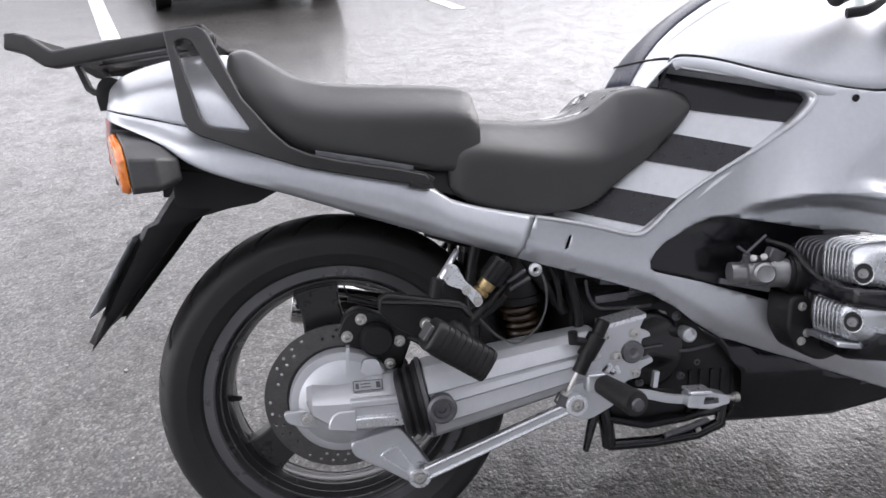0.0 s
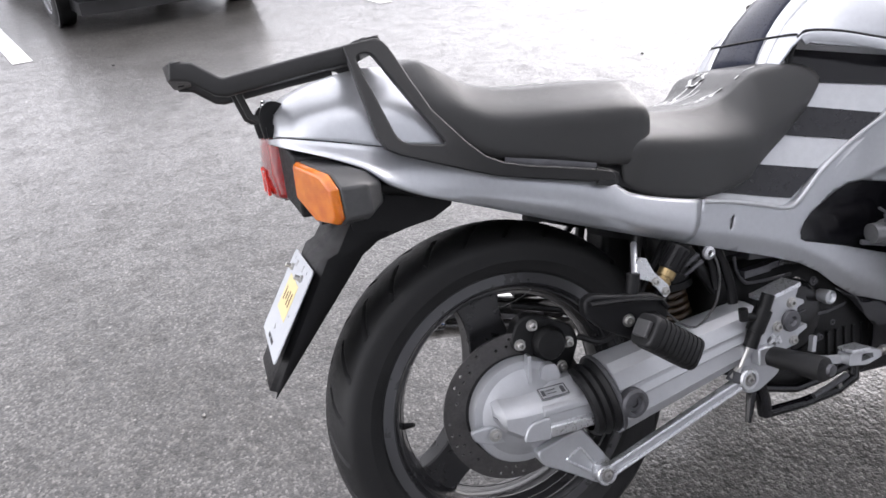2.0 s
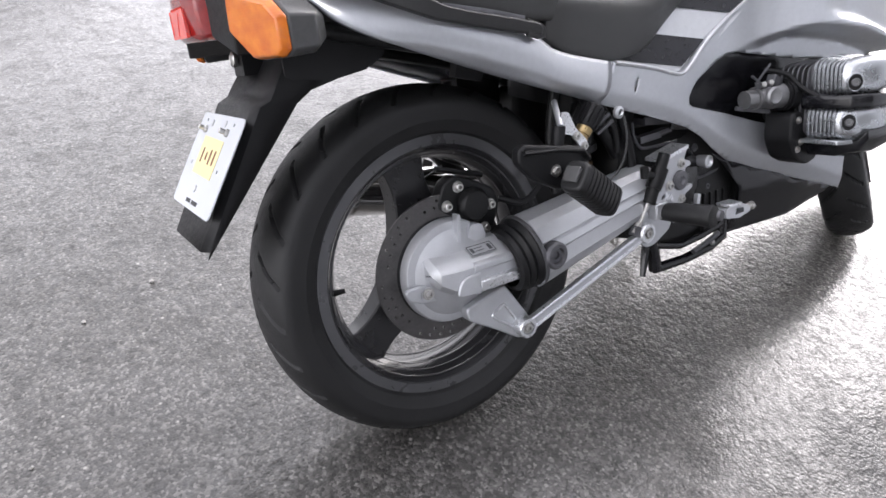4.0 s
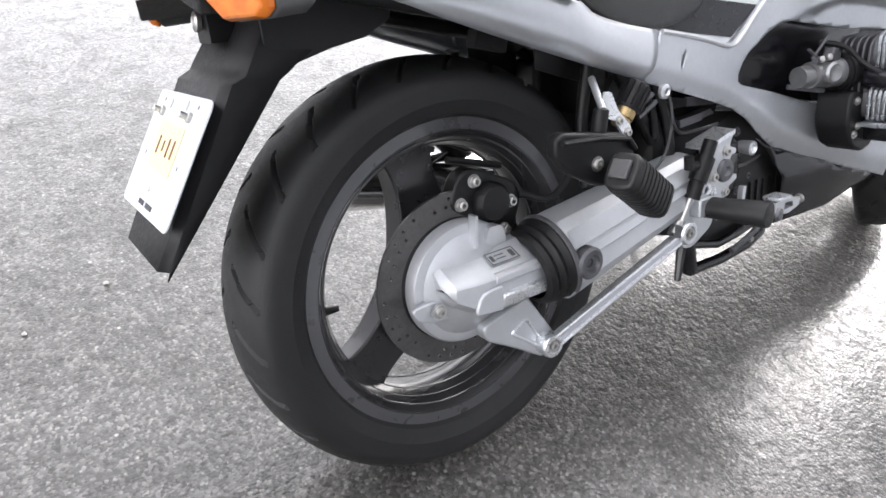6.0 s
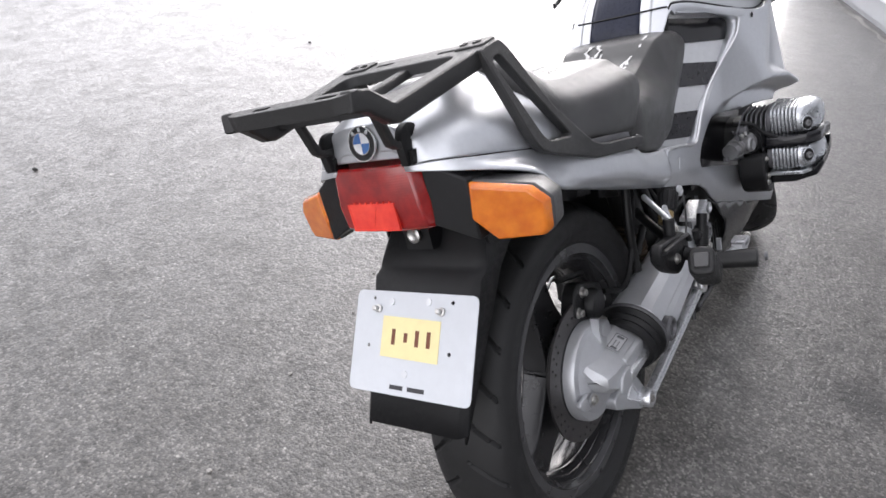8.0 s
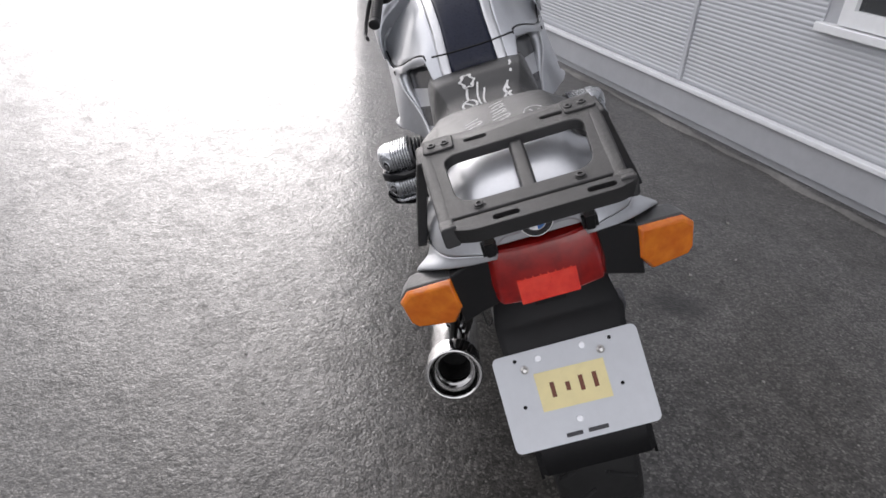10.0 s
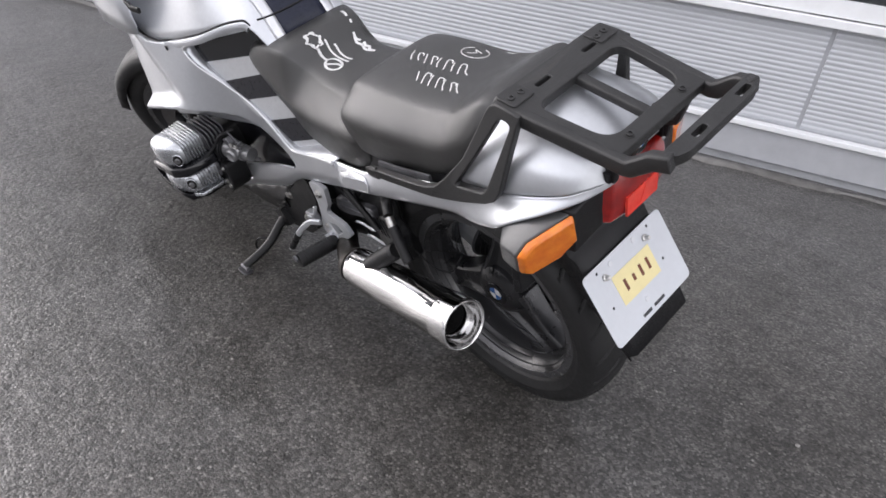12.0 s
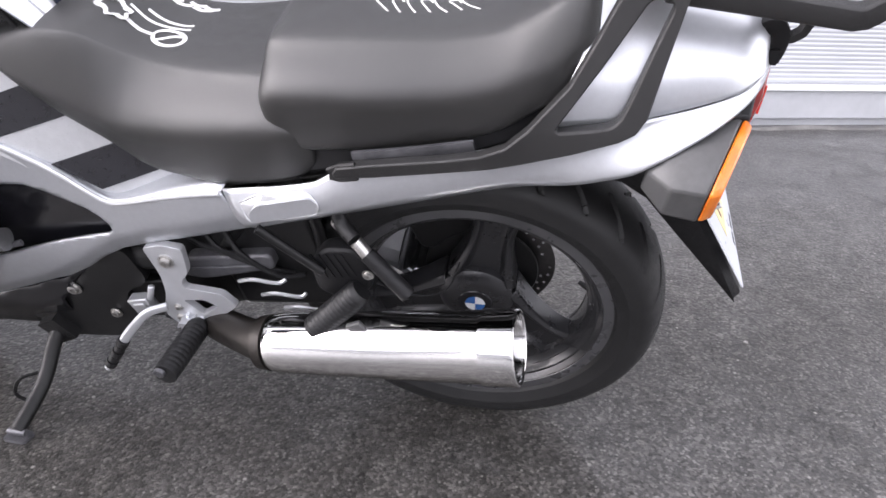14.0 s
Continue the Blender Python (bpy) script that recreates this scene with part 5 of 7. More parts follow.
rounded(part("seat_pan", loft([[(x, -w, z), (x, w, z), (x, w - 0.01, z + h), (x, -w + 0.01, z + h)] for x, w, z, h in ((-0.098, 0.112, 0.830, 0.060), (-0.062, 0.140, 0.790, 0.062), (-0.03, 0.152, 0.772, 0.060), (0.05, 0.158, 0.742, 0.040), (0.26, 0.152, 0.690, 0.045))]), BLACK_PLASTIC, rear_seat, "black seat base"), 0.004)
front_seat = part("rider_seat", seat_mesh((
    (0.236, 0.800, 0.100, 0.770, 0.150, 0.705, 0.148), (0.262, 0.818, 0.118, 0.772, 0.162, 0.690, 0.156), (0.30, 0.821, 0.122, 0.770, 0.164, 0.676, 0.156), (0.38, 0.815, 0.112, 0.760, 0.158, 0.660, 0.150), (0.45, 0.816, 0.104, 0.752, 0.150, 0.660, 0.142),
    (0.50, 0.828, 0.100, 0.752, 0.146, 0.672, 0.140), (0.530, 0.850, 0.108, 0.758, 0.144, 0.694, 0.138), (0.555, 0.866, 0.116, 0.770, 0.142, 0.712, 0.136), (0.60, 0.872, 0.124, 0.790, 0.141, 0.744, 0.135),
    (0.645, 0.868, 0.128, 0.812, 0.139, 0.782, 0.133), (0.668, 0.862, 0.128, 0.826, 0.136, 0.806, 0.130), (0.680, 0.855, 0.125, 0.832, 0.130, 0.818, 0.124), (0.684, 0.846, 0.118, 0.834, 0.120, 0.824, 0.114))), VINYL, bike, "dark grey vinyl rider seat with chalk drawing", 80)
for s in both():
    part("seat_trim", on_side(along([(0.02, -0.168, 0.773), (0.10, -0.172, 0.758), (0.175, -0.170, 0.742)], ring2d(0.004, 6, 0.008, 3)), s), ALU_DARK, rear_seat, "grey seat edge trim")

# side panel ahead of the seam, round the engine opening
def lip_z(x):
    return smo(x, [0.70, 0.80, 0.875, 1.0, 1.08, 1.16, 1.30], [0.640, 0.664, 0.676, 0.656, 0.632, 0.604, 0.56])


def flank_y(x, z):
    """Half width of the fairing flank: a flat facet widens to a lip over the cylinder, undercut below, with a slanting crease ahead."""
    base = smo(x, [0.34, 0.45, 0.6, 0.72, 0.85, 0.95, 1.1, 1.25, 1.4], [0.166, 0.166, 0.163, 0.168, 0.186, 0.206, 0.236, 0.222, 0.165])
    top = smo(x, [0.34, 0.60, 0.72, 0.85, 0.95, 1.1, 1.25, 1.4], [0.166, 0.163, 0.170, 0.202, 0.228, 0.258, 0.242, 0.185])
    lip = smo(x, [0.34, 0.60, 0.70, 0.76, 0.80, 0.875, 0.95, 1.05, 1.15, 1.25, 1.36], [0.166, 0.163, 0.166, 0.180, 0.204, 0.256, 0.276, 0.288, 0.286, 0.262, 0.200])
    zl = lip_z(x)
    if z >= zl:
        y = top + (lip - top) * min(1.0, max(0.0, (0.86 - z) / (0.86 - zl)))
    else:
        y = lip + (base - 0.010 * sm(0.78, 0.92, x) * sm(0.50, 0.56, z) - lip) * sm(0.0, 0.024, zl - z)
    ahead = (x - 0.875) * 0.72 - (z - 0.679) * 0.69
    y -= min(0.030, 0.42 * max(0.0, ahead)) * sm(zl + 0.004, zl + 0.034, z)
    y -= 0.030 * sm(0.50, 0.30, z) * sm(0.5, 0.75, x) + 0.012 * sm(0.04, -0.01, z - flank_low(x))
    # the top edge follows the tank inwards
    g = lin(x, [0.66, 0.713, 0.793, 0.898, 0.957], [0.914, 0.906, 0.878, 0.852, 0.8415])
    w = sm(g - 0.055, g - 0.012, z) * sm(0.90, 0.80, x)
    return y * (1 - w) + w * smo(x, [0.585, 0.66, 0.80, 0.95, 1.15], [0.109, 0.129, 0.192, 0.226, 0.254])


def flank_low(x):
    return lin(x, [0.349, 0.535, 0.60, 0.646, 0.69, 0.752, 0.84, 0.923, 1.116, 1.3], [0.582, 0.522, 0.498, 0.471, 0.436, 0.396, 0.362, 0.335, 0.268, 0.24])


upper = [(0.384, 0.652), (0.44, 0.641), (0.494, 0.628), (0.548, 0.612), (0.565, 0.608), (0.58, 0.610), (0.60, 0.626), (0.644, 0.666), (0.71, 0.710), (0.773, 0.750), (0.83, 0.795), (0.856, 0.822), (0.864, 0.834), (0.859, 0.845), (0.845, 0.850),
         (0.66, 0.896), (0.660, 0.908), (0.668, 0.914), (0.713, 0.906), (0.793, 0.878), (0.898, 0.852), (0.957, 0.8415), (1.00, 0.841), (1.06, 0.870), (1.13, 0.905), (1.19, 0.915), (1.222, 0.885), (1.205, 0.80), (1.175, 0.70), (1.172, 0.610), (1.160, 0.592), (1.13, 0.585)]
opening_edge = [(1.10, 0.575), (1.04, 0.588), (0.96, 0.598), (0.90, 0.603), (0.80, 0.622), (0.735, 0.634), (0.705, 0.633), (0.675, 0.622), (0.62, 0.592), (0.604, 0.577), (0.594, 0.560), (0.595, 0.546), (0.606, 0.539), (0.70, 0.513), (0.80, 0.480), (0.868, 0.460), (0.876, 0.425), (0.885, 0.395), (0.905, 0.375), (0.94, 0.366), (0.98, 0.37), (1.03, 0.385), (1.10, 0.39)]
lower = [(1.12, 0.267)] + [(x, flank_low(x)) for x in (1.02, 0.923, 0.84, 0.79, 0.752, 0.72, 0.69, 0.665, 0.646, 0.62, 0.60, 0.565, 0.535, 0.48, 0.42, 0.352)]
flank_o = upper + opening_edge + lower
slot = rounded_poly([(0.434, 0.592), (0.440, 0.592), (0.448, 0.616), (0.442, 0.617)], 0.003, 2)
for s in both():
    hl = [slot] if s > 0 else []
    skin_part("fairing_side", on_side(skin(flank_o, flank_y, 0.009, hl, (0.660, 0.668, 0.676)), s), SILVER, bike, 0.006, "silver painted fairing side panel")
    # raised edge beside the stripes
    edge = [(x, -flank_y(x, z) - 0.001, z) for x, z in [(0.384, 0.652), (0.44, 0.641), (0.494, 0.628), (0.548, 0.613), (0.575, 0.611), (0.60, 0.626), (0.644, 0.666), (0.71, 0.710), (0.773, 0.750), (0.83, 0.795), (0.858, 0.825), (0.861, 0.838), (0.846, 0.8495), (0.82, 0.857)]]
    part("panel_edge", on_side(along(smooth_line(edge, 3), ring2d(0.004, 8), up=(0, 1, 0)), s), SILVER_TRIM, bike)
    # recessed panel behind the stripes, and the stripes themselves
    in_y = lambda x, z: 0.1560 + 0.125 * (x - 0.65) - 0.40 * (-0.618 * (x - 0.58) + 0.786 * (z - 0.608))
    outer_line = smooth_line(edge, 3)
    ret = loft([[p, Vector((p.x, -in_y(p.x, p.z) + 0.002, p.z))] for p in outer_line], closed=False)
    thick(part("panel_return", on_side(ret, s), SILVER, bike, "", 60), 0.002, 0.0)
    inner = [(0.43, 0.62), (0.59, 0.600), (0.88, 0.82), (0.88, 0.87), (0.655, 0.905), (0.60, 0.86), (0.48, 0.72)]
    part("stripe_panel", on_side(plate3d(inner, in_y, 0.004), s), SILVER_TRIM, bike, "silver knee panel with black stripes")
    out_y = lambda x, z: in_y(x, z) + 0.0032
    for quad in (rounded_poly([(0.640, 0.893), (0.852, 0.846), (0.864, 0.836), (0.832, 0.796), (0.645, 0.830)], [0.002, 0.012, 0.012, 0.006, 0.002]), [(0.60, 0.795), (0.774, 0.754), (0.716, 0.713), (0.56, 0.745)], [(0.50, 0.70), (0.646, 0.669), (0.588, 0.622), (0.44, 0.655)]):
        gloss = quad[0][1] > 0.82
        part("stripe", on_side(plate3d(quad, out_y, 0.002), s), BLACK_GLOSS if gloss else BLACK_DECAL, bike, "gloss black panel" if gloss else "matt black decal stripe")
    fixing = (0.925, -flank_y(0.925, 0.832) - 0.001, 0.832)
    ob = part("panel_screw", on_side(moved(lathe([(0, -0.001), (0.0065, -0.001), (0.0065, 0.001), (0.004, 0.0015), (0.003, 0.0), (0, 0.0)], 14), aimed(fixing, (0, -1, 0))), s), BLACK_PLASTIC, bike)
    # dark inner duct behind the engine opening
    duct = [(0.56, 0.50), (0.62, 0.63), (0.72, 0.66), (1.02, 0.62), (1.02, 0.40), (0.86, 0.40), (0.80, 0.46)]
    skin_part("inner_duct", on_side(skin(duct, lambda x, z: 0.146 + 0.010 * sm(0.5, 0.62, z), 0.03), s), BLACK_GLOSS, bike, 0.004, "gloss black inner duct panel")
    # black belly pan under the flank
    bel = [(0.70, 0.425), (0.752, 0.400), (0.84, 0.366), (0.923, 0.339), (1.116, 0.272), (1.20, 0.27), (1.12, 0.246), (1.03, 0.226), (0.90, 0.215), (0.78, 0.222), (0.80, 0.27), (0.79, 0.33), (0.74, 0.39)]
    skin_part("belly_pan", on_side(skin(bel, lambda x, z: lin(x, [0.7, 0.8, 1.0, 1.2], [0.140, 0.150, 0.172, 0.180]) - 0.035 * sm(0.33, 0.2, z), 0.025), s), BLACK_GLOSS, bike, 0.004, "black belly pan")
part("belly_floor", loft([[(x, -w, z), (x, w, z), (x, w, z + 0.012), (x, -w, z + 0.012)] for x, w, z in ((0.78, 0.11, 0.212), (1.0, 0.135, 0.215), (1.2, 0.14, 0.25))]), BLACK_GLOSS, bike)

# left grab recess in the rear side panel: a shallow hollow with a rounded bar along it
RY = lambda x, z: tail_y(x, z)
rec = rounded_poly([(0.356, 0.641), (0.322, 0.660), (0.245, 0.676), (0.232, 0.662), (0.236, 0.643), (0.343, 0.611)], [0.004, 0.012, 0.01, 0.008, 0.008, 0.01])
gr = skin_part("grab_recess", flip_y(skin(rec, lambda x, z: RY(x, z) + 0.0025, 0.02)), SILVER_TRIM, bike, 0.002, "silver hollow of the lifting handle")
bar = rounded_poly([(0.338, 0.634), (0.325, 0.648), (0.242, 0.672), (0.233, 0.660), (0.237, 0.645), (0.341, 0.614)], 0.007)
part("grab_bar", flip_y(moved(side_slab(bar, 0.1645, 0.0165), Matrix.Identity(4))), SILVER, gr, "silver lifting handle")
part("recess_edge", flip_y(along([(x, -RY(x, z) - 0.002, z) for x, z in rec + rec[:1]], ring2d(0.0015, 6), up=(0, 1, 0), caps=False)), SILVER_TRIM, gr)

# tank cover with dark centre stripe: three lengthwise bands of one shape
def tank_pt(x, y):
    """Top of the tank above a point of the plan."""
    zc = smo(x, [0.585, 0.605, 0.63, 0.665, 0.71, 0.78, 0.90, 1.05, 1.15], [0.850, 0.890, 0.930, 0.968, 1.006, 1.044, 1.062, 1.04, 1.00])
    half = smo(x, [0.585, 0.66, 0.80, 0.95, 1.15], [0.109, 0.129, 0.192, 0.226, 0.254])
    edge = smo(x, [0.585, 0.66, 0.80, 0.95, 1.15], [0.845, 0.912, 0.876, 0.843, 0.89])
    t = min(1.0, abs(y) / half)
    return (x, math.copysign(min(abs(y), half), y), zc - (zc - edge) * t ** 2.3)


def tank_band(f0, f1, n=8, x0=0.585, x1=1.12):
    rows = []
    for x in np.linspace(x0, x1, 26):
        half = smo(x, [0.585, 0.66, 0.80, 0.95, 1.15], [0.109, 0.129, 0.192, 0.226, 0.254])
        c0, c1 = (f(x, half) for f in (f0, f1))
        rows.append([tank_pt(x, c0 + (c1 - c0) * k / n) for k in range(n + 1)])
    return loft(rows, closed=False)


navy_w = lambda x: lin(x, [0.58, 0.68, 0.8, 1.12], [0.062, 0.058, 0.064, 0.085])
tank = part("tank_cover", tank_band(lambda x, h: -navy_w(x), lambda x, h: navy_w(x), 10), NAVY, bike, "dark navy centre stripe of the tank cover", 60)
thick(tank, 0.004)
for s in both():
    ob = part("tank_pinstripe", tank_band(lambda x, h: s * navy_w(x), lambda x, h: s * (navy_w(x) + 0.026), 3), SILVER_TRIM, tank, "pale silver band", 60)
    thick(ob, 0.004)
    ob = part("tank_side", tank_band(lambda x, h: s * (navy_w(x) + 0.026), lambda x, h: s * h, 10), SILVER, tank, "silver painted tank side", 60)
    thick(ob, 0.004)
def seam_x(y):
    """Where the joint, at one height, meets the back of the tank."""
    lo, hi = 0.586, 0.72
    for _ in range(24):
        mid = (lo + hi) / 2
        lo, hi = (mid, hi) if tank_pt(mid, y)[2] < 0.9145 - 6.0 * max(0.0, abs(y) - 0.10) ** 2 else (lo, mid)
    return lo


seamp = [tank_pt(seam_x(y), y) for y in np.linspace(-0.116, 0.100, 41)]
part("tank_joint", along([(x, y, z) for x, y, z in seamp], ring2d(0.0024, 6), up=(1, 0, 0.3)), BLACK_PLASTIC, tank)
for s in both():
    line = [(0.628, -0.112 * s, 0.862), (0.642, -0.117 * s, 0.902), (0.650, -0.119 * s, 0.912), (0.664, -0.124 * s, 0.9175), (0.713, -0.148 * s, 0.9085), (0.793, -0.187 * s, 0.881), (0.898, -0.211 * s, 0.8545), (0.957, -0.226 * s, 0.844), (0.994, -0.232 * s, 0.845), (1.02, -0.238 * s, 0.852), (1.05, -0.244 * s, 0.875)]
    rail = [(x, y * 1.012 - 0.0015 * s, z - 0.0125) for x, y, z in line[2:8]]
    part("tank_rail", along(smooth_line(rail, 6), ring2d(0.0045, 10, 0.0095, 3.0), up=(0, 0.2 * s, 1)), SILVER, tank, "silver edge under the tank gap")
    part("panel_gap", along(smooth_line(line, 4), ring2d(0.0030, 8), up=(0, 0.3, 1)), BLACK_PLASTIC, tank)

# upper fairing shell, nose and inner face ahead of the bars
for s in both():
    rows = []
    for x, w, z0, z1 in ((1.00, 0.246, 0.845, 0.99), (1.10, 0.264, 0.86, 1.05), (1.20, 0.262, 0.86, 1.07), (1.32, 0.235, 0.83, 1.04), (1.44, 0.175, 0.80, 0.97), (1.52, 0.09, 0.78, 0.90)):
        rows.append([(x, -w, z0), (x + 0.01, -w - 0.004, (z0 + z1) / 2), (x + 0.02, -w + 0.015, z1 - 0.03), (x + 0.03, -w + 0.05, z1), (x + 0.05, -w * 0.6, z1 + 0.01)])
    ob = part("upper_fairing", on_side(loft(rows, closed=False), s), SILVER, bike, "silver painted upper fairing", 60)
    thick(soft(ob, 1), 0.005)
nose_rows = [[(1.50, y, z) for y, z in ((-0.10, 0.70), (-0.11, 0.90), (0.11, 0.90), (0.10, 0.70))], [(1.56, y, z) for y, z in ((-0.05, 0.74), (-0.06, 0.86), (0.06, 0.86), (0.05, 0.74))]]
rounded(part("fairing_nose", loft(nose_rows), SILVER, bike), 0.02, 3)

# handlebar ends, levers
for s in both():
    a, b = Vector((0.865, -0.238 * s, 0.993)), Vector((0.985, -0.212 * s, 1.045))
    bar = part("handlebar", tube([b, (1.06, -0.12 * s, 1.06), (1.08, -0.04 * s, 1.06)], 0.012, 10), BLACK_PLASTIC, bike)
    gp = [(0, 0), (0.012, 0), (0.017, 0.003), (0.017, 0.012)]
    for k in range(10):
        gp += [(0.0155, 0.018 + 0.011 * k), (0.0172, 0.021 + 0.011 * k), (0.0172, 0.026 + 0.011 * k)]
    gp += [(0.022, 0.131), (0.022, 0.136), (0, 0.136)]
    part("hand_grip", moved(lathe(gp, 18), aimed(a, b - a)), PEG_RUBBER, bar, "black rubber grip")
    part("control_lever", along(smooth_line([b + Vector((0.02, 0.01 * s, 0.0)), b + Vector((0.02, -0.03 * s, -0.01)), a + Vector((0.045, -0.035 * s, -0.02)), a + Vector((0.0, -0.03 * s, -0.03))], 4), ring2d(0.005, 8, 0.008)), BLACK_PLASTIC, bar, "black hand lever")
    part("switch_block", box(b + Vector((0.025, 0.01 * s, 0.0)), (0.05, 0.05, 0.045), (0, 0, 20 * s)), BLACK_PLASTIC, bar)

# front wheel, mudguard, fork
FRONT = Vector((1.506, 0, 0.316))
front_wheel = wheel(FRONT, 0.222, 0.050, (30, 150, 270), 0.036, "front_wheel", "dark grey cast front wheel")
part("tyre", moved(tyre_mesh(0.300, 0.060, 0.214, 22, 432), Matrix.Translation(FRONT) @ WHEEL), RUBBER, front_wheel, "black front road tyre", 24)
mg = []
for a in np.linspace(20, 175, 16):
    c, sn = math.cos(radians(a)), math.sin(radians(a))
    r = 0.325
    mg.append([(FRONT.x + (r - d) * c, y, FRONT.z + (r - d) * sn) for y, d in ((-0.078, 0.055), (-0.076, 0.02), (-0.055, 0.002), (0, -0.004), (0.055, 0.002), (0.076, 0.02), (0.078, 0.055))])
front_guard = thick(part("front_mudguard", loft(mg, closed=False), BLACK_PLASTIC, bike, "black front mudguard", 60), 0.004)
fork_legs = []
for s in both():
    fork_legs.append(part("fork_leg", tube([FRONT + Vector((0, -0.085 * s, 0)), FRONT + Vector((-0.25, -0.085 * s, 0.60))], 0.022, 14), ENGINE_BLACK, bike))
    part("brake_disc", moved(lathe([(0.10, 0), (0.152, 0), (0.152, 0.005), (0.10, 0.005)], 48, True), Matrix.Translation(FRONT + Vector((0, -0.062 * s, 0))) @ WHEEL), DISC, front_wheel)

# the bars are turned to the left on the stand
STEER = Matrix.Translation(FRONT + Vector((-0.04, 0, 0))) @ Matrix.Rotation(radians(30), 4, Vector((-0.40, 0, 0.92)).normalized()) @ Matrix.Translation(-FRONT - Vector((-0.04, 0, 0)))
for ob in (front_wheel, front_guard, *fork_legs):
    ob.matrix_local = STEER

# ---- boxer cylinders ----
def lobe(hx, hz, n=24, power=4.0):
    return ring2d(hx, n, hz, power)


def cylinder(s, dx):
    """One cylinder with its head, finned cover and guard; s = 1 right, s = -1 left, shifted dx ahead."""
    T = Matrix.Translation((dx, 0, 0))
    put = lambda bm: on_side(moved(bm, T), s)
    head = part("cylinder", put(loft([[(0.915 + a, -y, 0.520 + b) for a, b in lobe(0.050, 0.056)] for y in (0.14, 0.27)])), ENGINE_BLACK, bike, "finned grey boxer cylinder")
    for k in range(6):
        y = 0.196 + 0.0115 * k
        rounded(part("fin", put(loft([[(0.915 + a, -yy, 0.522 + b) for a, b in lobe(0.066, 0.072, 28, 6.0)] for yy in (y, y + 0.0042)])), ALU_DARK, head), 0.001, 1)
    for zc, hh, zr, xr in ((0.566, 0.039, 0.558, 0.865), (0.475, 0.037, 0.480, 0.852)):
        x0 = xr - 0.012
        # Darker metal core paints the shade between the cover's fins.
        part("cover_core", put(loft([[(0.92 + a, -y, zc + b) for a, b in lobe(0.92 - x0 - 0.006, hh - 0.006)] for y in (0.255, 0.335)])), ALU_DARK, head)
        for k in range(7):
            y = 0.2655 + 0.0086 * k
            rounded(part("fin", put(loft([[(0.92 + a, -yy, zc + b) for a, b in lobe(0.92 - x0, hh - 0.0008 * k, 28, 5.0)] for yy in (y, y + 0.0060)])), COVER, head), 0.0012, 1)
        rows = []
        for y, k, xa, xb in ((0.3255, 0.96, x0 - 0.001, 0.985), (0.3335, 0.98, x0, 0.986), (0.345, 0.96, x0 + 0.008, 0.985), (0.358, 0.90, x0 + 0.022, 0.978), (0.368, 0.78, x0 + 0.038, 0.966), (0.374, 0.50, x0 + 0.056, 0.950), (0.3755, 0.20, x0 + 0.070, 0.94)):
            rows.append([((xa + xb) / 2 + a, -y, zc + b * k) for a, b in lobe((xb - xa) / 2, hh, 28, 3.4)])
        part("valve_cover", put(loft(rows)), COVER, head, "cast aluminium valve cover", 40)
        rounded(part("cover_lip", put(loft([[(x, -0.258, zc - hh - 0.004), (x, -y1, zc - hh - 0.004), (x, -y1 + 0.002, zc - hh + 0.005), (x, -0.258, zc - hh + 0.005)] for x, y1 in ((x0 - 0.004, 0.335), (x0 + 0.02, 0.352), (0.97, 0.352), (0.985, 0.335))])), COVER, head), 0.002)
        d = (-0.72, -0.69, 0.02)
        at = Vector((xr, -0.3445, zr)) + Vector(d) * 0.004
        part("cover_recess", put(moved(lathe([(0, 0.0), (0.0118, 0.0), (0.0130, 0.0016), (0.0142, 0.0018), (0.0154, 0.0006), (0.016, -0.010)], 24), aimed(at, d) @ Matrix.Diagonal((1.0, 1.25, 1, 1)))), COVER, head)
        # Black disc paints shade into the shallow bolt recess.
        part("recess_shade", put(moved(lathe([(0, 0.0008), (0.0128, 0.0012), (0.0128, 0.0002), (0, 0.0002)], 24), aimed(at, d) @ Matrix.Diagonal((1.0, 1.25, 1, 1)))), ENGINE_BLACK, head)
        part("cover_bolt", put(moved(lathe([(0, 0), (0.0080, 0), (0.0080, 0.004), (0.007, 0.006), (0.004, 0.006), (0.0036, 0.002), (0, 0.002)], 16), aimed(at + Vector(d) * 0.0005, d))), ALU_GREY, head)
    rounded(part("plug_cover", put(loft([[(x, -y0, z - h), (x, -y1, z - h * 0.7), (x, -y1, z + h * 0.7), (x, -y0, z + h)] for x, y0, y1, z, h in ((0.838, 0.25, 0.300, 0.520, 0.013), (0.850, 0.25, 0.350, 0.520, 0.019), (0.880, 0.25, 0.374, 0.519, 0.021), (0.985, 0.25, 0.380, 0.513, 0.019), (1.01, 0.25, 0.366, 0.510, 0.012))])), BLACK_GLOSS, head, "black ignition lead cover"), 0.006)
    guard = rounded_poly([(0.862, 0.432), (0.868, 0.402), (0.92, 0.392), (1.00, 0.402), (1.028, 0.440), (1.030, 0.475), (1.012, 0.478), (0.988, 0.440), (0.92, 0.428)], 0.008)
    rounded(part("crash_guard", put(loft([[(0.94 + (x - 0.94) * k, -y, 0.45 + (z - 0.45) * h + up) for x, z in guard] for y, k, h, up in ((0.225, 0.95, 1.0, 0.0), (0.31, 1.0, 1.0, 0.002), (0.360, 0.98, 0.85, 0.010), (0.376, 0.90, 0.55, 0.022))])), BLACK_GLOSS, head, "black plastic cylinder guard"), 0.004)
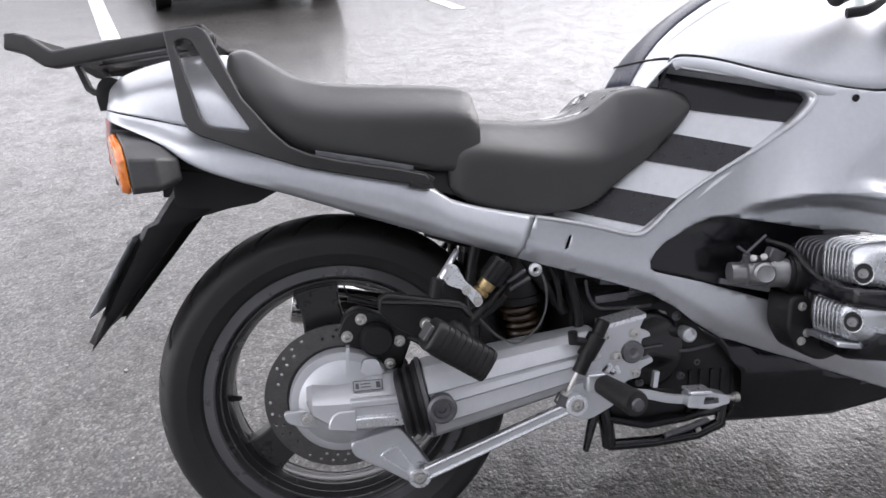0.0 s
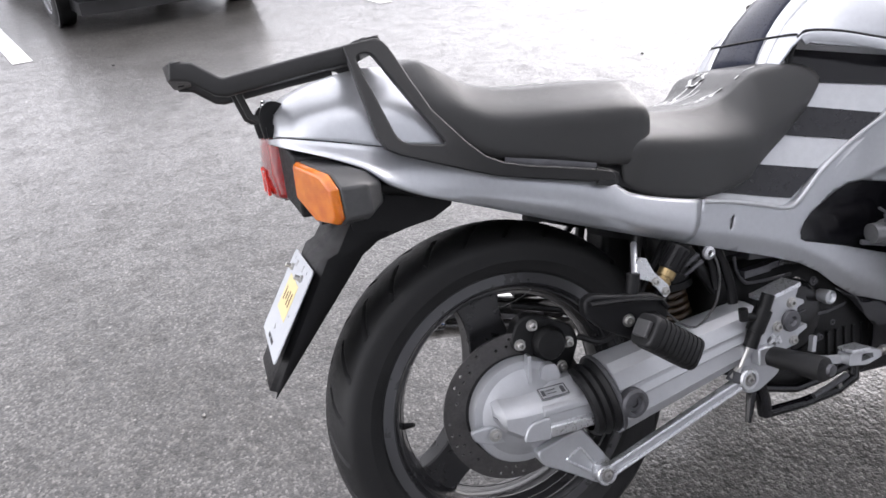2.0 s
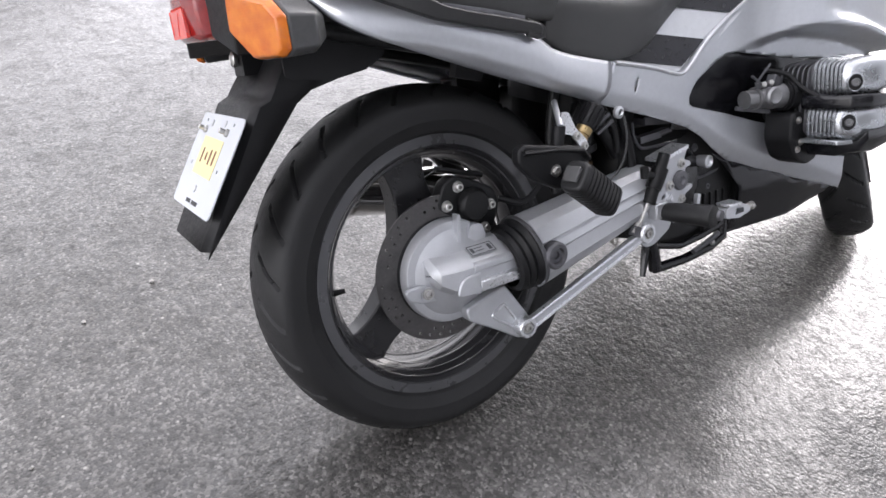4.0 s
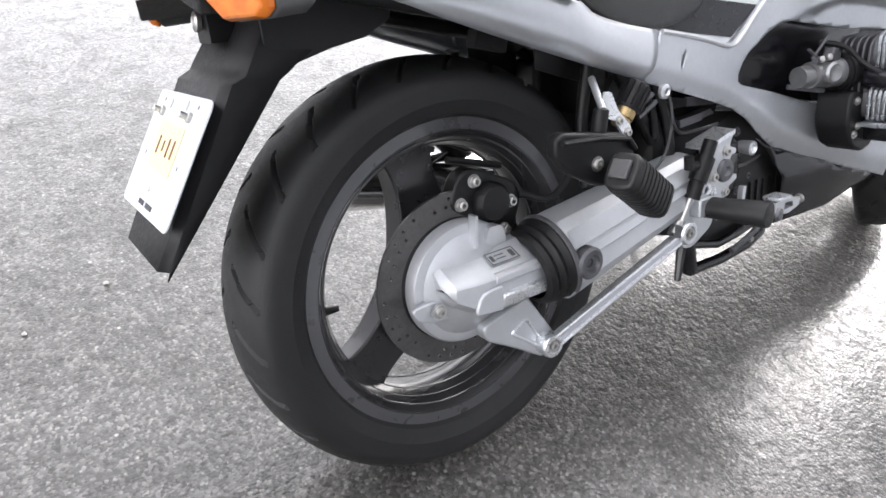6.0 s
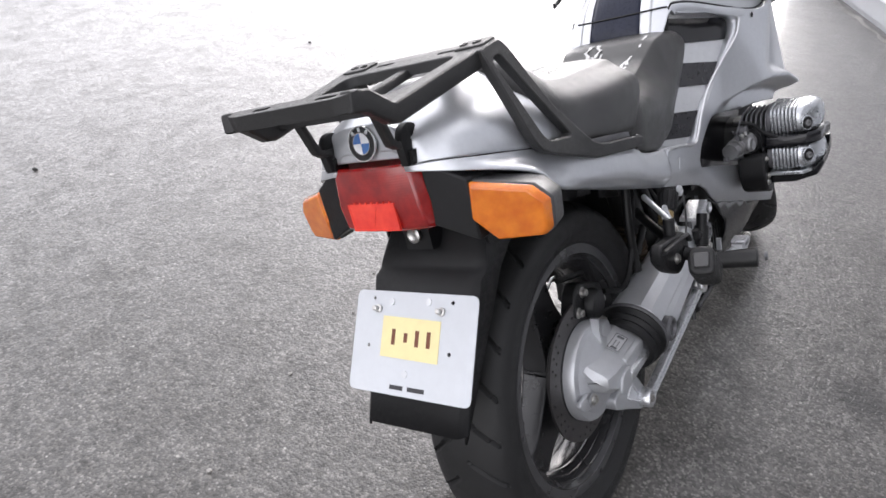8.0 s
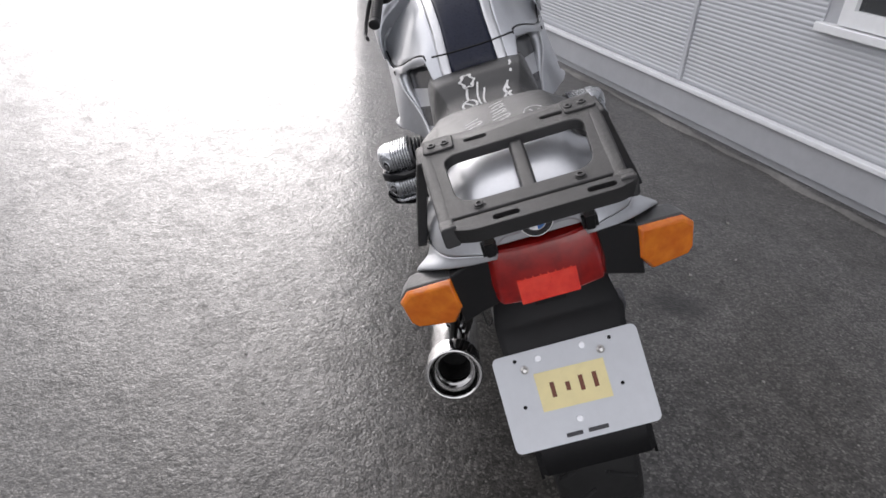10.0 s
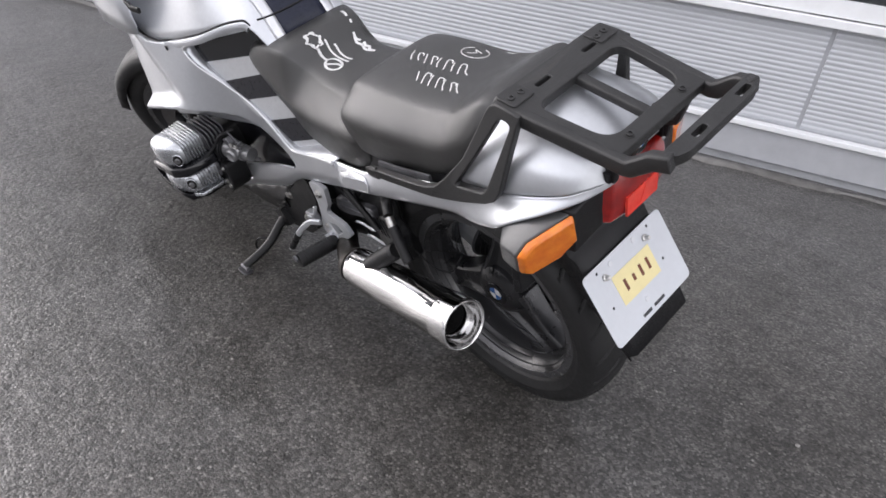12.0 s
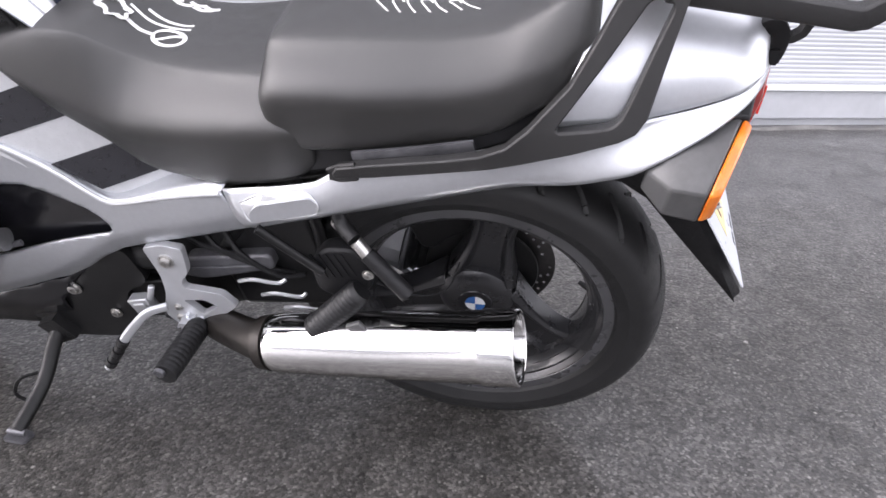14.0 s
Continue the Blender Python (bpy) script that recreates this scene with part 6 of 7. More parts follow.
    side = rounded_poly([(0.808, 0.500), (0.845, 0.500), (0.866, 0.455), (0.905, 0.430), (0.912, 0.388), (0.872, 0.378), (0.830, 0.398), (0.806, 0.440)], 0.014)
    gb = part("guard_bracket", put(loft([[(x, -y, z) for x, z in side] for y in (0.19, 0.254)])), BLACK_PLASTIC, head)
    rounded(gb, 0.005)
    for x, z in ((0.842, 0.434), (0.832, 0.420), (0.830, 0.482)):
        bolt(Vector((x + dx, -0.254 * s, z)), (0, -s, 0), 0.0055, head)
    # throttle body, linkage and leads
    part("throttle_body", put(merge(tube([(0.728, -0.195, 0.536), (0.752, -0.200, 0.536)], 0.019, 20), tube([(0.752, -0.202, 0.537), (0.790, -0.208, 0.537)], 0.0235, 20), tube([(0.790, -0.208, 0.536), (0.825, -0.216, 0.534)], 0.026, 20))), ALU_GREY, head, "stained alloy throttle body")
    part("throttle_band", put(merge(*[tube([(x, -0.209, 0.536), (x + 0.004, -0.2098, 0.536)], 0.0272, 20) for x in (0.796, 0.812)])), ALU_GREY, head)
    part("throttle_cap", put(moved(lathe([(0, -0.008), (0.0175, -0.008), (0.0185, 0.005), (0.015, 0.009), (0.013, 0.0075), (0, 0.0075)], 20), aimed((0.770, -0.232, 0.541), (-0.25, -0.96, 0.05)))), ALU_GREY, head)
    for x, y, z in ((0.758, -0.216, 0.564), (0.775, -0.220, 0.566)):
        part("linkage_nut", put(moved(lathe([(0, 0), (0.0065, 0), (0.0065, 0.006), (0.003, 0.007), (0, 0.005)], 6), aimed((x, y, z), (-0.3, -0.9, 0.3)))), STEEL, head)
    part("throttle_linkage", put(merge(box((0.765, -0.213, 0.562), (0.045, 0.008, 0.012), (0, 5, 0)), tube([(0.745, -0.208, 0.568), (0.782, -0.215, 0.604)], 0.0026, 6), tube([(0.735, -0.205, 0.585), (0.765, -0.213, 0.562)], 0.0026, 6))), ALU_DARK, head)
    part("balance_bar", put(along([(0.715, -0.185, 0.521), (0.80, -0.205, 0.503)], ring2d(0.004, 6, 0.005, 3))), ALU_DARK, head)
    rounded(part("linkage_block", put(box((0.800, -0.214, 0.566), (0.03, 0.02, 0.024), (0, 25, 0))), ALU_DARK, head), 0.003)
    part("intake_hose", put(merge(tube([(0.822, -0.215, 0.534), (0.850, -0.222, 0.532)], 0.032, 20), tube([(0.828, -0.217, 0.534), (0.836, -0.219, 0.534)], 0.0345, 20))), BLACK_PLASTIC, head)
    part("ignition_lead", put(tube([(0.800, -0.19, 0.590), (0.826, -0.225, 0.578), (0.836, -0.25, 0.552), (0.848, -0.285, 0.530), (0.866, -0.325, 0.522)], 0.0048, 8, curved=6)), BLACK_PLASTIC, head)
    return head


cylinder(1, 0.0)
cylinder(-1, 0.038)

# ---- left side: silencer, hangers, pegs, stand ----
E0, E1 = Vector((0.338, 0.2127, 0.3716)), Vector((-0.050, 0.222, 0.449))
ed = (E1 - E0).normalized()
L = (E1 - E0).length
lip = [(0.0562, L - 0.050), (0.0578, L - 0.047), (0.0584, L - 0.042), (0.0586, L - 0.004)]
lip += [(0.0546 + 0.0042 * math.cos(radians(a)), L + 0.004 + 0.0042 * math.sin(radians(a))) for a in range(0, 181, 20)]
muffler = part("silencer", moved(lathe([(0.034, -0.016), (0.043, -0.012), (0.0470, -0.006), (0.0488, 0.002), (0.0500, 0.014), (0.0535, L * 0.5), *lip], 72), aimed(E0, ed)), CHROME, bike, "polished chrome silencer", 60)
part("outlet", moved(lathe([(0.0506, L + 0.004), (0.0500, L + 0.000), (0.0485, L - 0.006), (0.0455, L - 0.013), (0.0415, L - 0.019), (0.0375, L - 0.022), (0.0352, L - 0.0225), (0.0340, L - 0.026), (0.0336, L - 0.040)], 72), aimed(E0, ed)), CHROME_DULL, muffler, "dulled chrome outlet dish", 60)
part("outlet_hole", moved(lathe([(0.0337, L - 0.034), (0.0332, L - 0.095), (0.0, L - 0.095)], 48), aimed(E0, ed)), OUTLET_BLACK, muffler, "matt black outlet hole", 25)
part("seam_band", moved(lathe([(0.0566, L - 0.040), (0.0574, L - 0.038), (0.0574, L - 0.034), (0.0566, L - 0.032)], 48), aimed(E0, ed)), CHROME, muffler)
part("exhaust_pipe", tube([E0 - ed * 0.005, E0 - ed * 0.06 + Vector((0, -0.01, 0.0)), (0.52, 0.13, 0.30), (0.62, 0.07, 0.25)], 0.030, 16, radii=[0.042, 0.032, 0.030, 0.030], curved=5), STAINED, bike, "stained exhaust pipe")
part("clamp", moved(lathe([(0.040, -0.03), (0.045, -0.03), (0.047, -0.012), (0.040, -0.012)], 32, True), aimed(E0, ed)), STAINED, muffler)

# left foot plate, peg, shift lever
lp = rounded_poly([(0.556, 0.522), (0.520, 0.532), (0.486, 0.528), (0.492, 0.470), (0.512, 0.446), (0.512, 0.430), (0.446, 0.424), (0.426, 0.396), (0.476, 0.350), (0.462, 0.325), (0.470, 0.300), (0.512, 0.296), (0.545, 0.312), (0.572, 0.350), (0.566, 0.376), (0.552, 0.412), (0.546, 0.455)], [0.008, 0.008, 0.008, 0.02, 0.02, 0.008, 0.008, 0.006, 0.012, 0.008, 0.01, 0.01, 0.01, 0.01, 0.008, 0.008, 0.02])
lh = rounded_poly([(0.525, 0.396), (0.486, 0.404), (0.462, 0.389), (0.497, 0.362)], 0.005)
fpl = part("foot_plate", flip_y(side_slab(lp, 0.148, 0.013, holes=[lh])), CAST, bike, "cast aluminium foot plate with a cut-out")
rounded(fpl, 0.0025)
bolt((0.522, 0.161, 0.496), (0, 1, 0), 0.0095, fpl)
for x, z in ((0.545, 0.348), (0.480, 0.322), (0.540, 0.376)):
    bolt((x, 0.161, z), (0, 1, 0), 0.0055, fpl)
fpl.location = (0.004, 0, -0.010)
for x, z, a in ((0.508, 0.342, 20), (0.528, 0.346, -10), (0.545, 0.338, -35)):
    part("plate_rib", box((x, 0.163, z), (0.005, 0.012, 0.036), (0, a, 0)), ALU_BRIGHT, fpl)
peg((0.510, 0.168, 0.332), (0.514, 0.290, 0.350), 0.021, bike, "foot_peg", 11)
part("peg_clevis", box((0.518, 0.170, 0.338), (0.038, 0.024, 0.034)), ALU, fpl)
part("peg_tip", moved(lathe([(0, 0), (0.010, 0), (0.009, 0.006), (0, 0.007)], 12), aimed((0.514, 0.290, 0.370), (0, 1, 0))), ALU_DARK, fpl)
shift = part("shift_lever", along(smooth_line([(0.556, 0.172, 0.378), (0.585, 0.188, 0.376), (0.612, 0.202, 0.352), (0.640, 0.212, 0.318)], 4), ring2d(0.0065, 8, 0.009)), CAST, bike, "cast alloy gear lever")
part("shift_rubber", merge(*[tube([Vector((0.640, 0.212, 0.318)).lerp(Vector((0.688, 0.226, 0.250)), k / 5), Vector((0.640, 0.212, 0.318)).lerp(Vector((0.688, 0.226, 0.250)), (k + 0.8) / 5)], 0.0095 if k % 2 else 0.0108, 12) for k in range(5)]), PEG_RUBBER, shift)
part("shift_end", moved(lathe([(0, 0), (0.0085, 0), (0.0085, 0.006), (0, 0.007)], 12), aimed((0.688, 0.226, 0.250), (0.56, 0.17, -0.8))), ALU_BRIGHT, shift)
rounded(part("shift_link", merge(box((0.607, 0.160, 0.372), (0.040, 0.02, 0.040), (0, 15, 0)), box((0.607, 0.171, 0.372), (0.022, 0.004, 0.024), (0, 15, 0)), tube([(0.585, 0.165, 0.395), (0.575, 0.16, 0.425)], 0.006, 8)), ALU, fpl), 0.002)

# passenger peg bracket, left
lb = rounded_poly([(0.272, 0.528), (0.245, 0.562), (0.198, 0.566), (0.174, 0.535), (0.180, 0.478), (0.235, 0.452), (0.268, 0.468)], 0.014)
pl = part("passenger_peg_bracket", flip_y(side_slab(lb, 0.140, 0.030)), BLACK_PLASTIC, bike, "black ribbed passenger peg bracket")
rounded(pl, 0.005)
for k in range(5):
    part("bracket_rib", box((0.258 - 0.012 * k, 0.1705, 0.525 + 0.002 * k), (0.005, 0.003, 0.050), (0, 22, 0)), BLACK_PLASTIC, pl)
peg((0.190, 0.184, 0.496), (0.268, 0.218, 0.426), 0.022, pl, "passenger_peg", 13)
rounded(part("peg_stop", box((0.192, 0.226, 0.456), (0.026, 0.008, 0.022), (0, 30, 0)), HOUSING_GREY, pl), 0.002)
bolt((0.178, 0.178, 0.526), (0, 1, 0), 0.0065, pl)
hang = part("silencer_hanger", merge(tube([(0.216, 0.150, 0.640), (0.214, 0.158, 0.612), (0.190, 0.176, 0.597)], 0.012, 12, curved=3), tube([(0.335, 0.180, 0.603), (0.249, 0.178, 0.522)], 0.0075, 10)), ENGINE_BLACK, bike, "folded black peg strut with steel ferrule")
part("ferrule", tube([(0.188, 0.178, 0.595), (0.170, 0.186, 0.577)], 0.0098, 14), STEEL, hang)
part("strut", tube([(0.172, 0.185, 0.579), (0.110, 0.208, 0.525)], 0.0125, 14), BLACK_PLASTIC, hang)
bolt((0.216, 0.160, 0.610), (0, 1, 0), 0.008, hang)
part("cable", tube([(0.05, 0.11, 0.50), (0.07, 0.13, 0.455), (0.12, 0.14, 0.445), (0.18, 0.14, 0.465)], 0.002, 6, curved=6), BLACK_PLASTIC, bike)

# gearbox details seen on the left
LEFT = Matrix(((1, 0, 0, 0), (0, 0, 1, 0), (0, 1, 0, 0), (0, 0, 0, 1)))
cov = part("gearbox_cover", moved(slab(rounded_poly([(0.366, 0.478), (0.528, 0.446), (0.540, 0.400), (0.50, 0.398), (0.362, 0.444)], 0.012), 0.028), Matrix.Translation((0, 0.090, 0)) @ LEFT), ALU_DARK, gearbox, "grey cast cover")
rounded(cov, 0.005, 3)
part("cover_line", tube([(0.385, 0.119, 0.452), (0.52, 0.119, 0.424)], 0.0022, 6), ALU_DARK, gearbox)
for k in range(3):
    part("clip_wire", tube([(0.43 - 0.035 * k, 0.13, 0.418 - 0.030 * k), (0.40 - 0.035 * k, 0.135, 0.432 - 0.030 * k), (0.36 - 0.035 * k, 0.13, 0.424 - 0.030 * k), (0.345 - 0.03 * k, 0.125, 0.43 - 0.03 * k)], 0.0036, 8, curved=4), ALU, gearbox)
part("wiring", merge(*[tube([(0.52 - 0.03 * k, 0.09, 0.55), (0.50 - 0.04 * k, 0.118, 0.50 - 0.01 * k), (0.42 - 0.03 * k, 0.118, 0.47 - 0.02 * k), (0.36 - 0.02 * k, 0.10, 0.42)], 0.005, 8, curved=4) for k in range(3)]), BLACK_PLASTIC, gearbox)
rounded(part("starter_motor", merge(tube([(0.56, 0.10, 0.45), (0.70, 0.10, 0.42)], 0.035, 16), box((0.63, 0.10, 0.33), (0.12, 0.05, 0.10), (0, 8, 0))), ENGINE_BLACK, gearbox), 0.004)
for x, y, z in ((0.71, 0.126, 0.445), (0.645, 0.128, 0.30), (0.60, 0.127, 0.295)):
    bolt((x, y, z), (0, 1, 0), 0.008, gearbox, material=ALU_DARK)
part("front_frame_plate", flip_y(side_slab(rounded_poly([(0.62, 0.48), (0.60, 0.40), (0.66, 0.36), (0.66, 0.27), (0.72, 0.22), (0.86, 0.20), (0.90, 0.26), (0.80, 0.36), (0.74, 0.44)], 0.02), 0.120, 0.02)), ENGINE_BLACK, gearbox, "black stand mounting plate")
bolt((0.76, 0.142, 0.36), (0, 1, 0), 0.010, gearbox)
bolt((0.70, 0.142, 0.30), (0, 1, 0), 0.008, gearbox)

# side stand: its foot flat on the ground
G = LEAN.inverted()
foot_w = Vector((0.868, 0.345, 0.0))
foot = G @ Vector((foot_w.x, foot_w.y, 0.018))
stand = part("side_stand", merge(tube([(0.845, 0.140, 0.235), (0.856, 0.170, 0.212), (0.862, 0.235, 0.165), foot], 0.0145, 14, curved=4), box((0.845, 0.145, 0.235), (0.05, 0.03, 0.06), (0, 30, 0))), ENGINE_BLACK, bike, "black steel side stand propped on the asphalt")
padm = moved(slab(rounded_poly([(-0.024, -0.016), (0.024, -0.016), (0.024, 0.016), (-0.024, 0.016)], 0.010), 0.006), Matrix.Translation((foot_w.x, foot_w.y, 0.001)))
padm = merge(padm, moved(tube([(-0.018, 0, 0.010), (0.018, 0.0, 0.010)], 0.007, 10), Matrix.Translation((foot_w.x, foot_w.y, 0.006))))
part("stand_foot", moved(padm, G), ALU_DARK, stand, "scuffed steel foot")
part("stand_spring", tube([(0.85, 0.16, 0.20), (0.875, 0.20, 0.165), (0.905, 0.225, 0.125)], 0.006, 8), STEEL, stand)
part("stand_tang", tube([(0.885, 0.215, 0.165), (0.915, 0.235, 0.165), (0.93, 0.25, 0.135), (0.915, 0.25, 0.11)], 0.004, 6, curved=4), ENGINE_BLACK, stand)

# ---- chalk on the seats ----
def drape(ob, pts, lift=0.0004):
    """Points laid on a seat from above."""
    bpy.context.view_layer.update()
    ev = ob.evaluated_get(bpy.context.evaluated_depsgraph_get())
    out = []
    for x, y in pts:
        hit, p, n, _ = ev.ray_cast((x, y, 1.2), (0, 0, -1))
        if hit:
            out.append(p + n * lift)
    return out


def chalk(ob, pts, w=0.004, curved=4):
    w *= 1.1 if ob is front_seat else 0.8
    line = smooth_line([(x, y, 0) for x, y in pts], curved) if curved else pts
    line = drape(ob, [(p[0], p[1] - (0.022 if ob is front_seat else 0.0)) for p in line])
    prof = [(-w / 2, -0.0004), (w / 2, -0.0004), (w / 2 - 0.0004, 0.0002), (-w / 2 + 0.0004, 0.0002)]
    part("chalk_mark", along(line, prof), CHALK, ob, "white chalk stroke")


ring = lambda cx, cy, rx, ry, n=10, a0=0.0, a1=360.0: [(cx + rx * math.cos(radians(a0 + (a1 - a0) * k / n)), cy + ry * math.sin(radians(a0 + (a1 - a0) * k / n))) for k in range(n + 1)]
petals = [(0.539 + (0.014 + 0.005 * (k % 2)) * math.cos(2 * math.pi * k / 12), 0.052 + (0.013 + 0.005 * (k % 2)) * math.sin(2 * math.pi * k / 12)) for k in range(13)]
chalk(front_seat, petals, 0.009, 3)
chalk(front_seat, [(0.520, 0.058), (0.504, 0.062), (0.488, 0.062)], 0.006)
chalk(front_seat, ring(0.465, 0.061, 0.022, 0.018), 0.006, 3)
chalk(front_seat, [(0.479, 0.072), (0.461, 0.056), (0.447, 0.052)], 0.006)
for k in range(2):
    chalk(front_seat, [(0.528 - 0.016 * k, 0.028 - 0.013 * k), (0.500 - 0.016 * k, 0.036 - 0.013 * k), (0.470 - 0.010 * k, 0.036 - 0.012 * k), (0.446, 0.032 - 0.012 * k)], 0.0045)
for dx, dy, l in ((0.515, -0.044, 0.026), (0.503, -0.036, 0.030), (0.480, -0.044, 0.026), (0.470, -0.032, 0.030), (0.455, -0.038, 0.024)):
    chalk(front_seat, [(dx, dy), (dx - l * 0.5, dy + 0.006), (dx - l, dy + 0.002)], 0.007)
chalk(front_seat, [(0.572, -0.064), (0.560, -0.064), (0.550, -0.060)], 0.006)
chalk(front_seat, [(0.540, -0.060), (0.533, -0.058)], 0.006, 1)
scrawl = random.Random(9)
for y0, x0, n, step in ((0.047, 0.152, 7, 0.0185), (-0.010, 0.228, 9, 0.0195)):
    # a row of slanted strokes, every other one with a hook
    for k in range(n):
        x, h, dx = x0 - step * k, scrawl.uniform(0.011, 0.017), scrawl.uniform(0.008, 0.014)
        stroke = [(x - dx, y0 + h), (x + dx * 0.2, y0 + scrawl.uniform(-0.004, 0.004)), (x + dx, y0 - h)]
        if k % 2:
            stroke += [(x + dx - 0.010, y0 - h - 0.002), (x + dx - 0.016, y0 - h + 0.006)]
        chalk(rear_seat, stroke, 0.0034, 3)
chalk(rear_seat, ring(0.112, -0.074, 0.034, 0.020, 12, -60, 250), 0.0022, 3)
chalk(rear_seat, [(0.128, -0.066), (0.108, -0.074), (0.120, -0.084), (0.098, -0.078)], 0.0022)
chalk(rear_seat, [(0.055, -0.106), (0.040, -0.104), (0.032, -0.112)], 0.0022)

# ---- ground, wall ----
def ground_mesh():
    bm = bmesh.new()
    n, half = 8, 300.0
    vs = [[bm.verts.new((-half + 2 * half * i / n, -half + 2 * half * j / n, 0)) for j in range(n + 1)] for i in range(n + 1)]
    for i in range(n):
        for j in range(n):
            bm.faces.new((vs[i][j], vs[i + 1][j], vs[i + 1][j + 1], vs[i][j + 1]))
    return bm


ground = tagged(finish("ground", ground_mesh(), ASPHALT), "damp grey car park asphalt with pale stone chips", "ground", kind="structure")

# wall of ribbed siding beside the bike: x along it, y into the yard
WALL_FROM, WALL_TO, WALL_TOP = -9.0, 9.23, 9.0
WALL_AT = Matrix.Translation((0, -2.175, 0)) @ Matrix.Rotation(math.atan(0.372), 4, "Z")


def strip(s0, s1, y0, y1, z0, z1):
    return box(((s0 + s1) / 2, (y0 + y1) / 2, (z0 + z1) / 2), (s1 - s0, y1 - y0, z1 - z0))


core = tagged(finish("wall_side", strip(WALL_FROM, WALL_TO, -0.40, -0.035, 0.0, WALL_TOP), PLINTH), "grey ribbed metal wall with white ledges", "wall", kind="structure")
core.matrix_world = WALL_AT


def siding(s0, s1, z0, z1, pitch=0.0235, depth=0.0045):
    """One ribbed sheet: rounded ribs one above another."""
    prof = []
    n = max(1, round((z1 - z0) / pitch))
    for k in range(n):
        for f, d in ((0.0, 0.0), (0.18, 0.35), (0.36, 0.9), (0.55, 1.0), (0.74, 0.9), (0.90, 0.35)):
            prof.append((z0 + (k + f) * (z1 - z0) / n, d * depth))
    prof.append((z1, 0.0))
    return loft([[(s, -0.035, prof[0][0])] + [(s, -0.030 + d, z) for z, d in prof] + [(s, -0.035, prof[-1][0])] for s in (s0, s1)])


for s0, s1 in ((WALL_FROM, -2.62), (-2.60, 0.14), (0.16, 2.88), (2.92, 5.60), (5.62, 8.2), (8.22, WALL_TO)):
    part("siding_sheet", siding(s0, s1, 0.236, 0.70), SIDING, core, "grey ribbed metal sheet", 60)
    part("siding_sheet", siding(s0, s1, 1.95, WALL_TOP - 0.1, 0.10, 0.010), SIDING, core, "grey ribbed metal sheet", 60)
rounded(part("plinth", strip(WALL_FROM, WALL_TO, -0.035, -0.004, 0.045, 0.204), PLINTH, core, "flat grey plinth board"), 0.003)
rounded(part("ledge", strip(WALL_FROM, WALL_TO, -0.035, 0.018, 0.200, 0.226), WHITE_TRIM, core, "white metal ledge"), 0.004)
rounded(part("ledge", strip(WALL_FROM, 2.1, -0.035, 0.030, 0.700, 0.738), WHITE_TRIM, core, "white window sill"), 0.004)
rounded(part("joint_cover", strip(2.885, 2.915, -0.035, -0.016, 0.236, 1.95), SIDING, core), 0.003)
for s0, s1 in ((-8.5, 2.0), (3.30, 5.30)):
    n = max(1, round((s1 - s0) / 1.75))
    z0 = 0.745 if s0 < 0 else 0.676
    for k in range(n):
        a, b = s0 + (s1 - s0) * k / n, s0 + (s1 - s0) * (k + 1) / n
        fr = part("window_frame", merge(strip(a, b, -0.03, 0.012, z0, z0 + 0.07), strip(a, b, -0.03, 0.012, 1.87, 1.94), strip(a, a + 0.06, -0.03, 0.012, z0 + 0.07, 1.87), strip(b - 0.06, b, -0.03, 0.012, z0 + 0.07, 1.87)), WHITE_TRIM, core, "white window frame")
        part("pane", strip(a + 0.06, b - 0.06, -0.022, -0.016, z0 + 0.07, 1.87), CAR_GLASS, fr)
for s0, s1 in ((2.1, 3.28), (5.32, WALL_TO)):
    for a, b in ((s0, min(s1, 2.88)), (max(s0, 2.92), s1)) if s0 < 2.9 else ((s0, s1),):
        part("siding_sheet", siding(a, b, 0.70, 1.95), SIDING, core, "grey ribbed metal sheet", 60)
part("eave", strip(WALL_FROM, WALL_TO + 0.1, -0.5, 0.15, WALL_TOP - 0.1, WALL_TOP + 0.08), WHITE_TRIM, core)
# broken concrete edge where the asphalt stops short of the plinth
rnd = random.Random(4)
rows = []
for k in range(161):
    s = -6.0 + 14.0 * k / 160
    j = 0.012 * math.sin(s * 5.1) + 0.010 * math.sin(s * 13.7 + 1) + rnd.uniform(-0.008, 0.008)
    h = 0.010 + 0.006 * math.sin(s * 7.3) + rnd.uniform(-0.003, 0.004)
    rows.append([(s, 0.028, 0.0), (s, 0.030, h), (s, 0.040 + j * 0.4, h + 0.003), (s, 0.058 + j, h * 0.7), (s, 0.068 + j, 0.0)])
edge = tagged(finish("trim_edge", loft(rows), CONCRETE), "broken pale concrete edge along the wall foot", "edging", kind="structure")
edge.matrix_world = WALL_AT

# plain unseen wall beyond the parked cars, added to dim the asphalt's sky reflection
unseen_wall = tagged(finish("wall_unseen_far", strip(-30.0, 50.0, -0.2, 0.2, 0.0, 4.6), PLINTH), "unseen plain grey wall added to cut low sky reflections", "wall", kind="structure")
unseen_wall.matrix_world = Matrix.Translation((0, 26.0, 0)) @ Matrix.Rotation(radians(18), 4, "Z")

# ---- parking bay lines ----
BAY = Vector((-0.309, 0.951, 0))


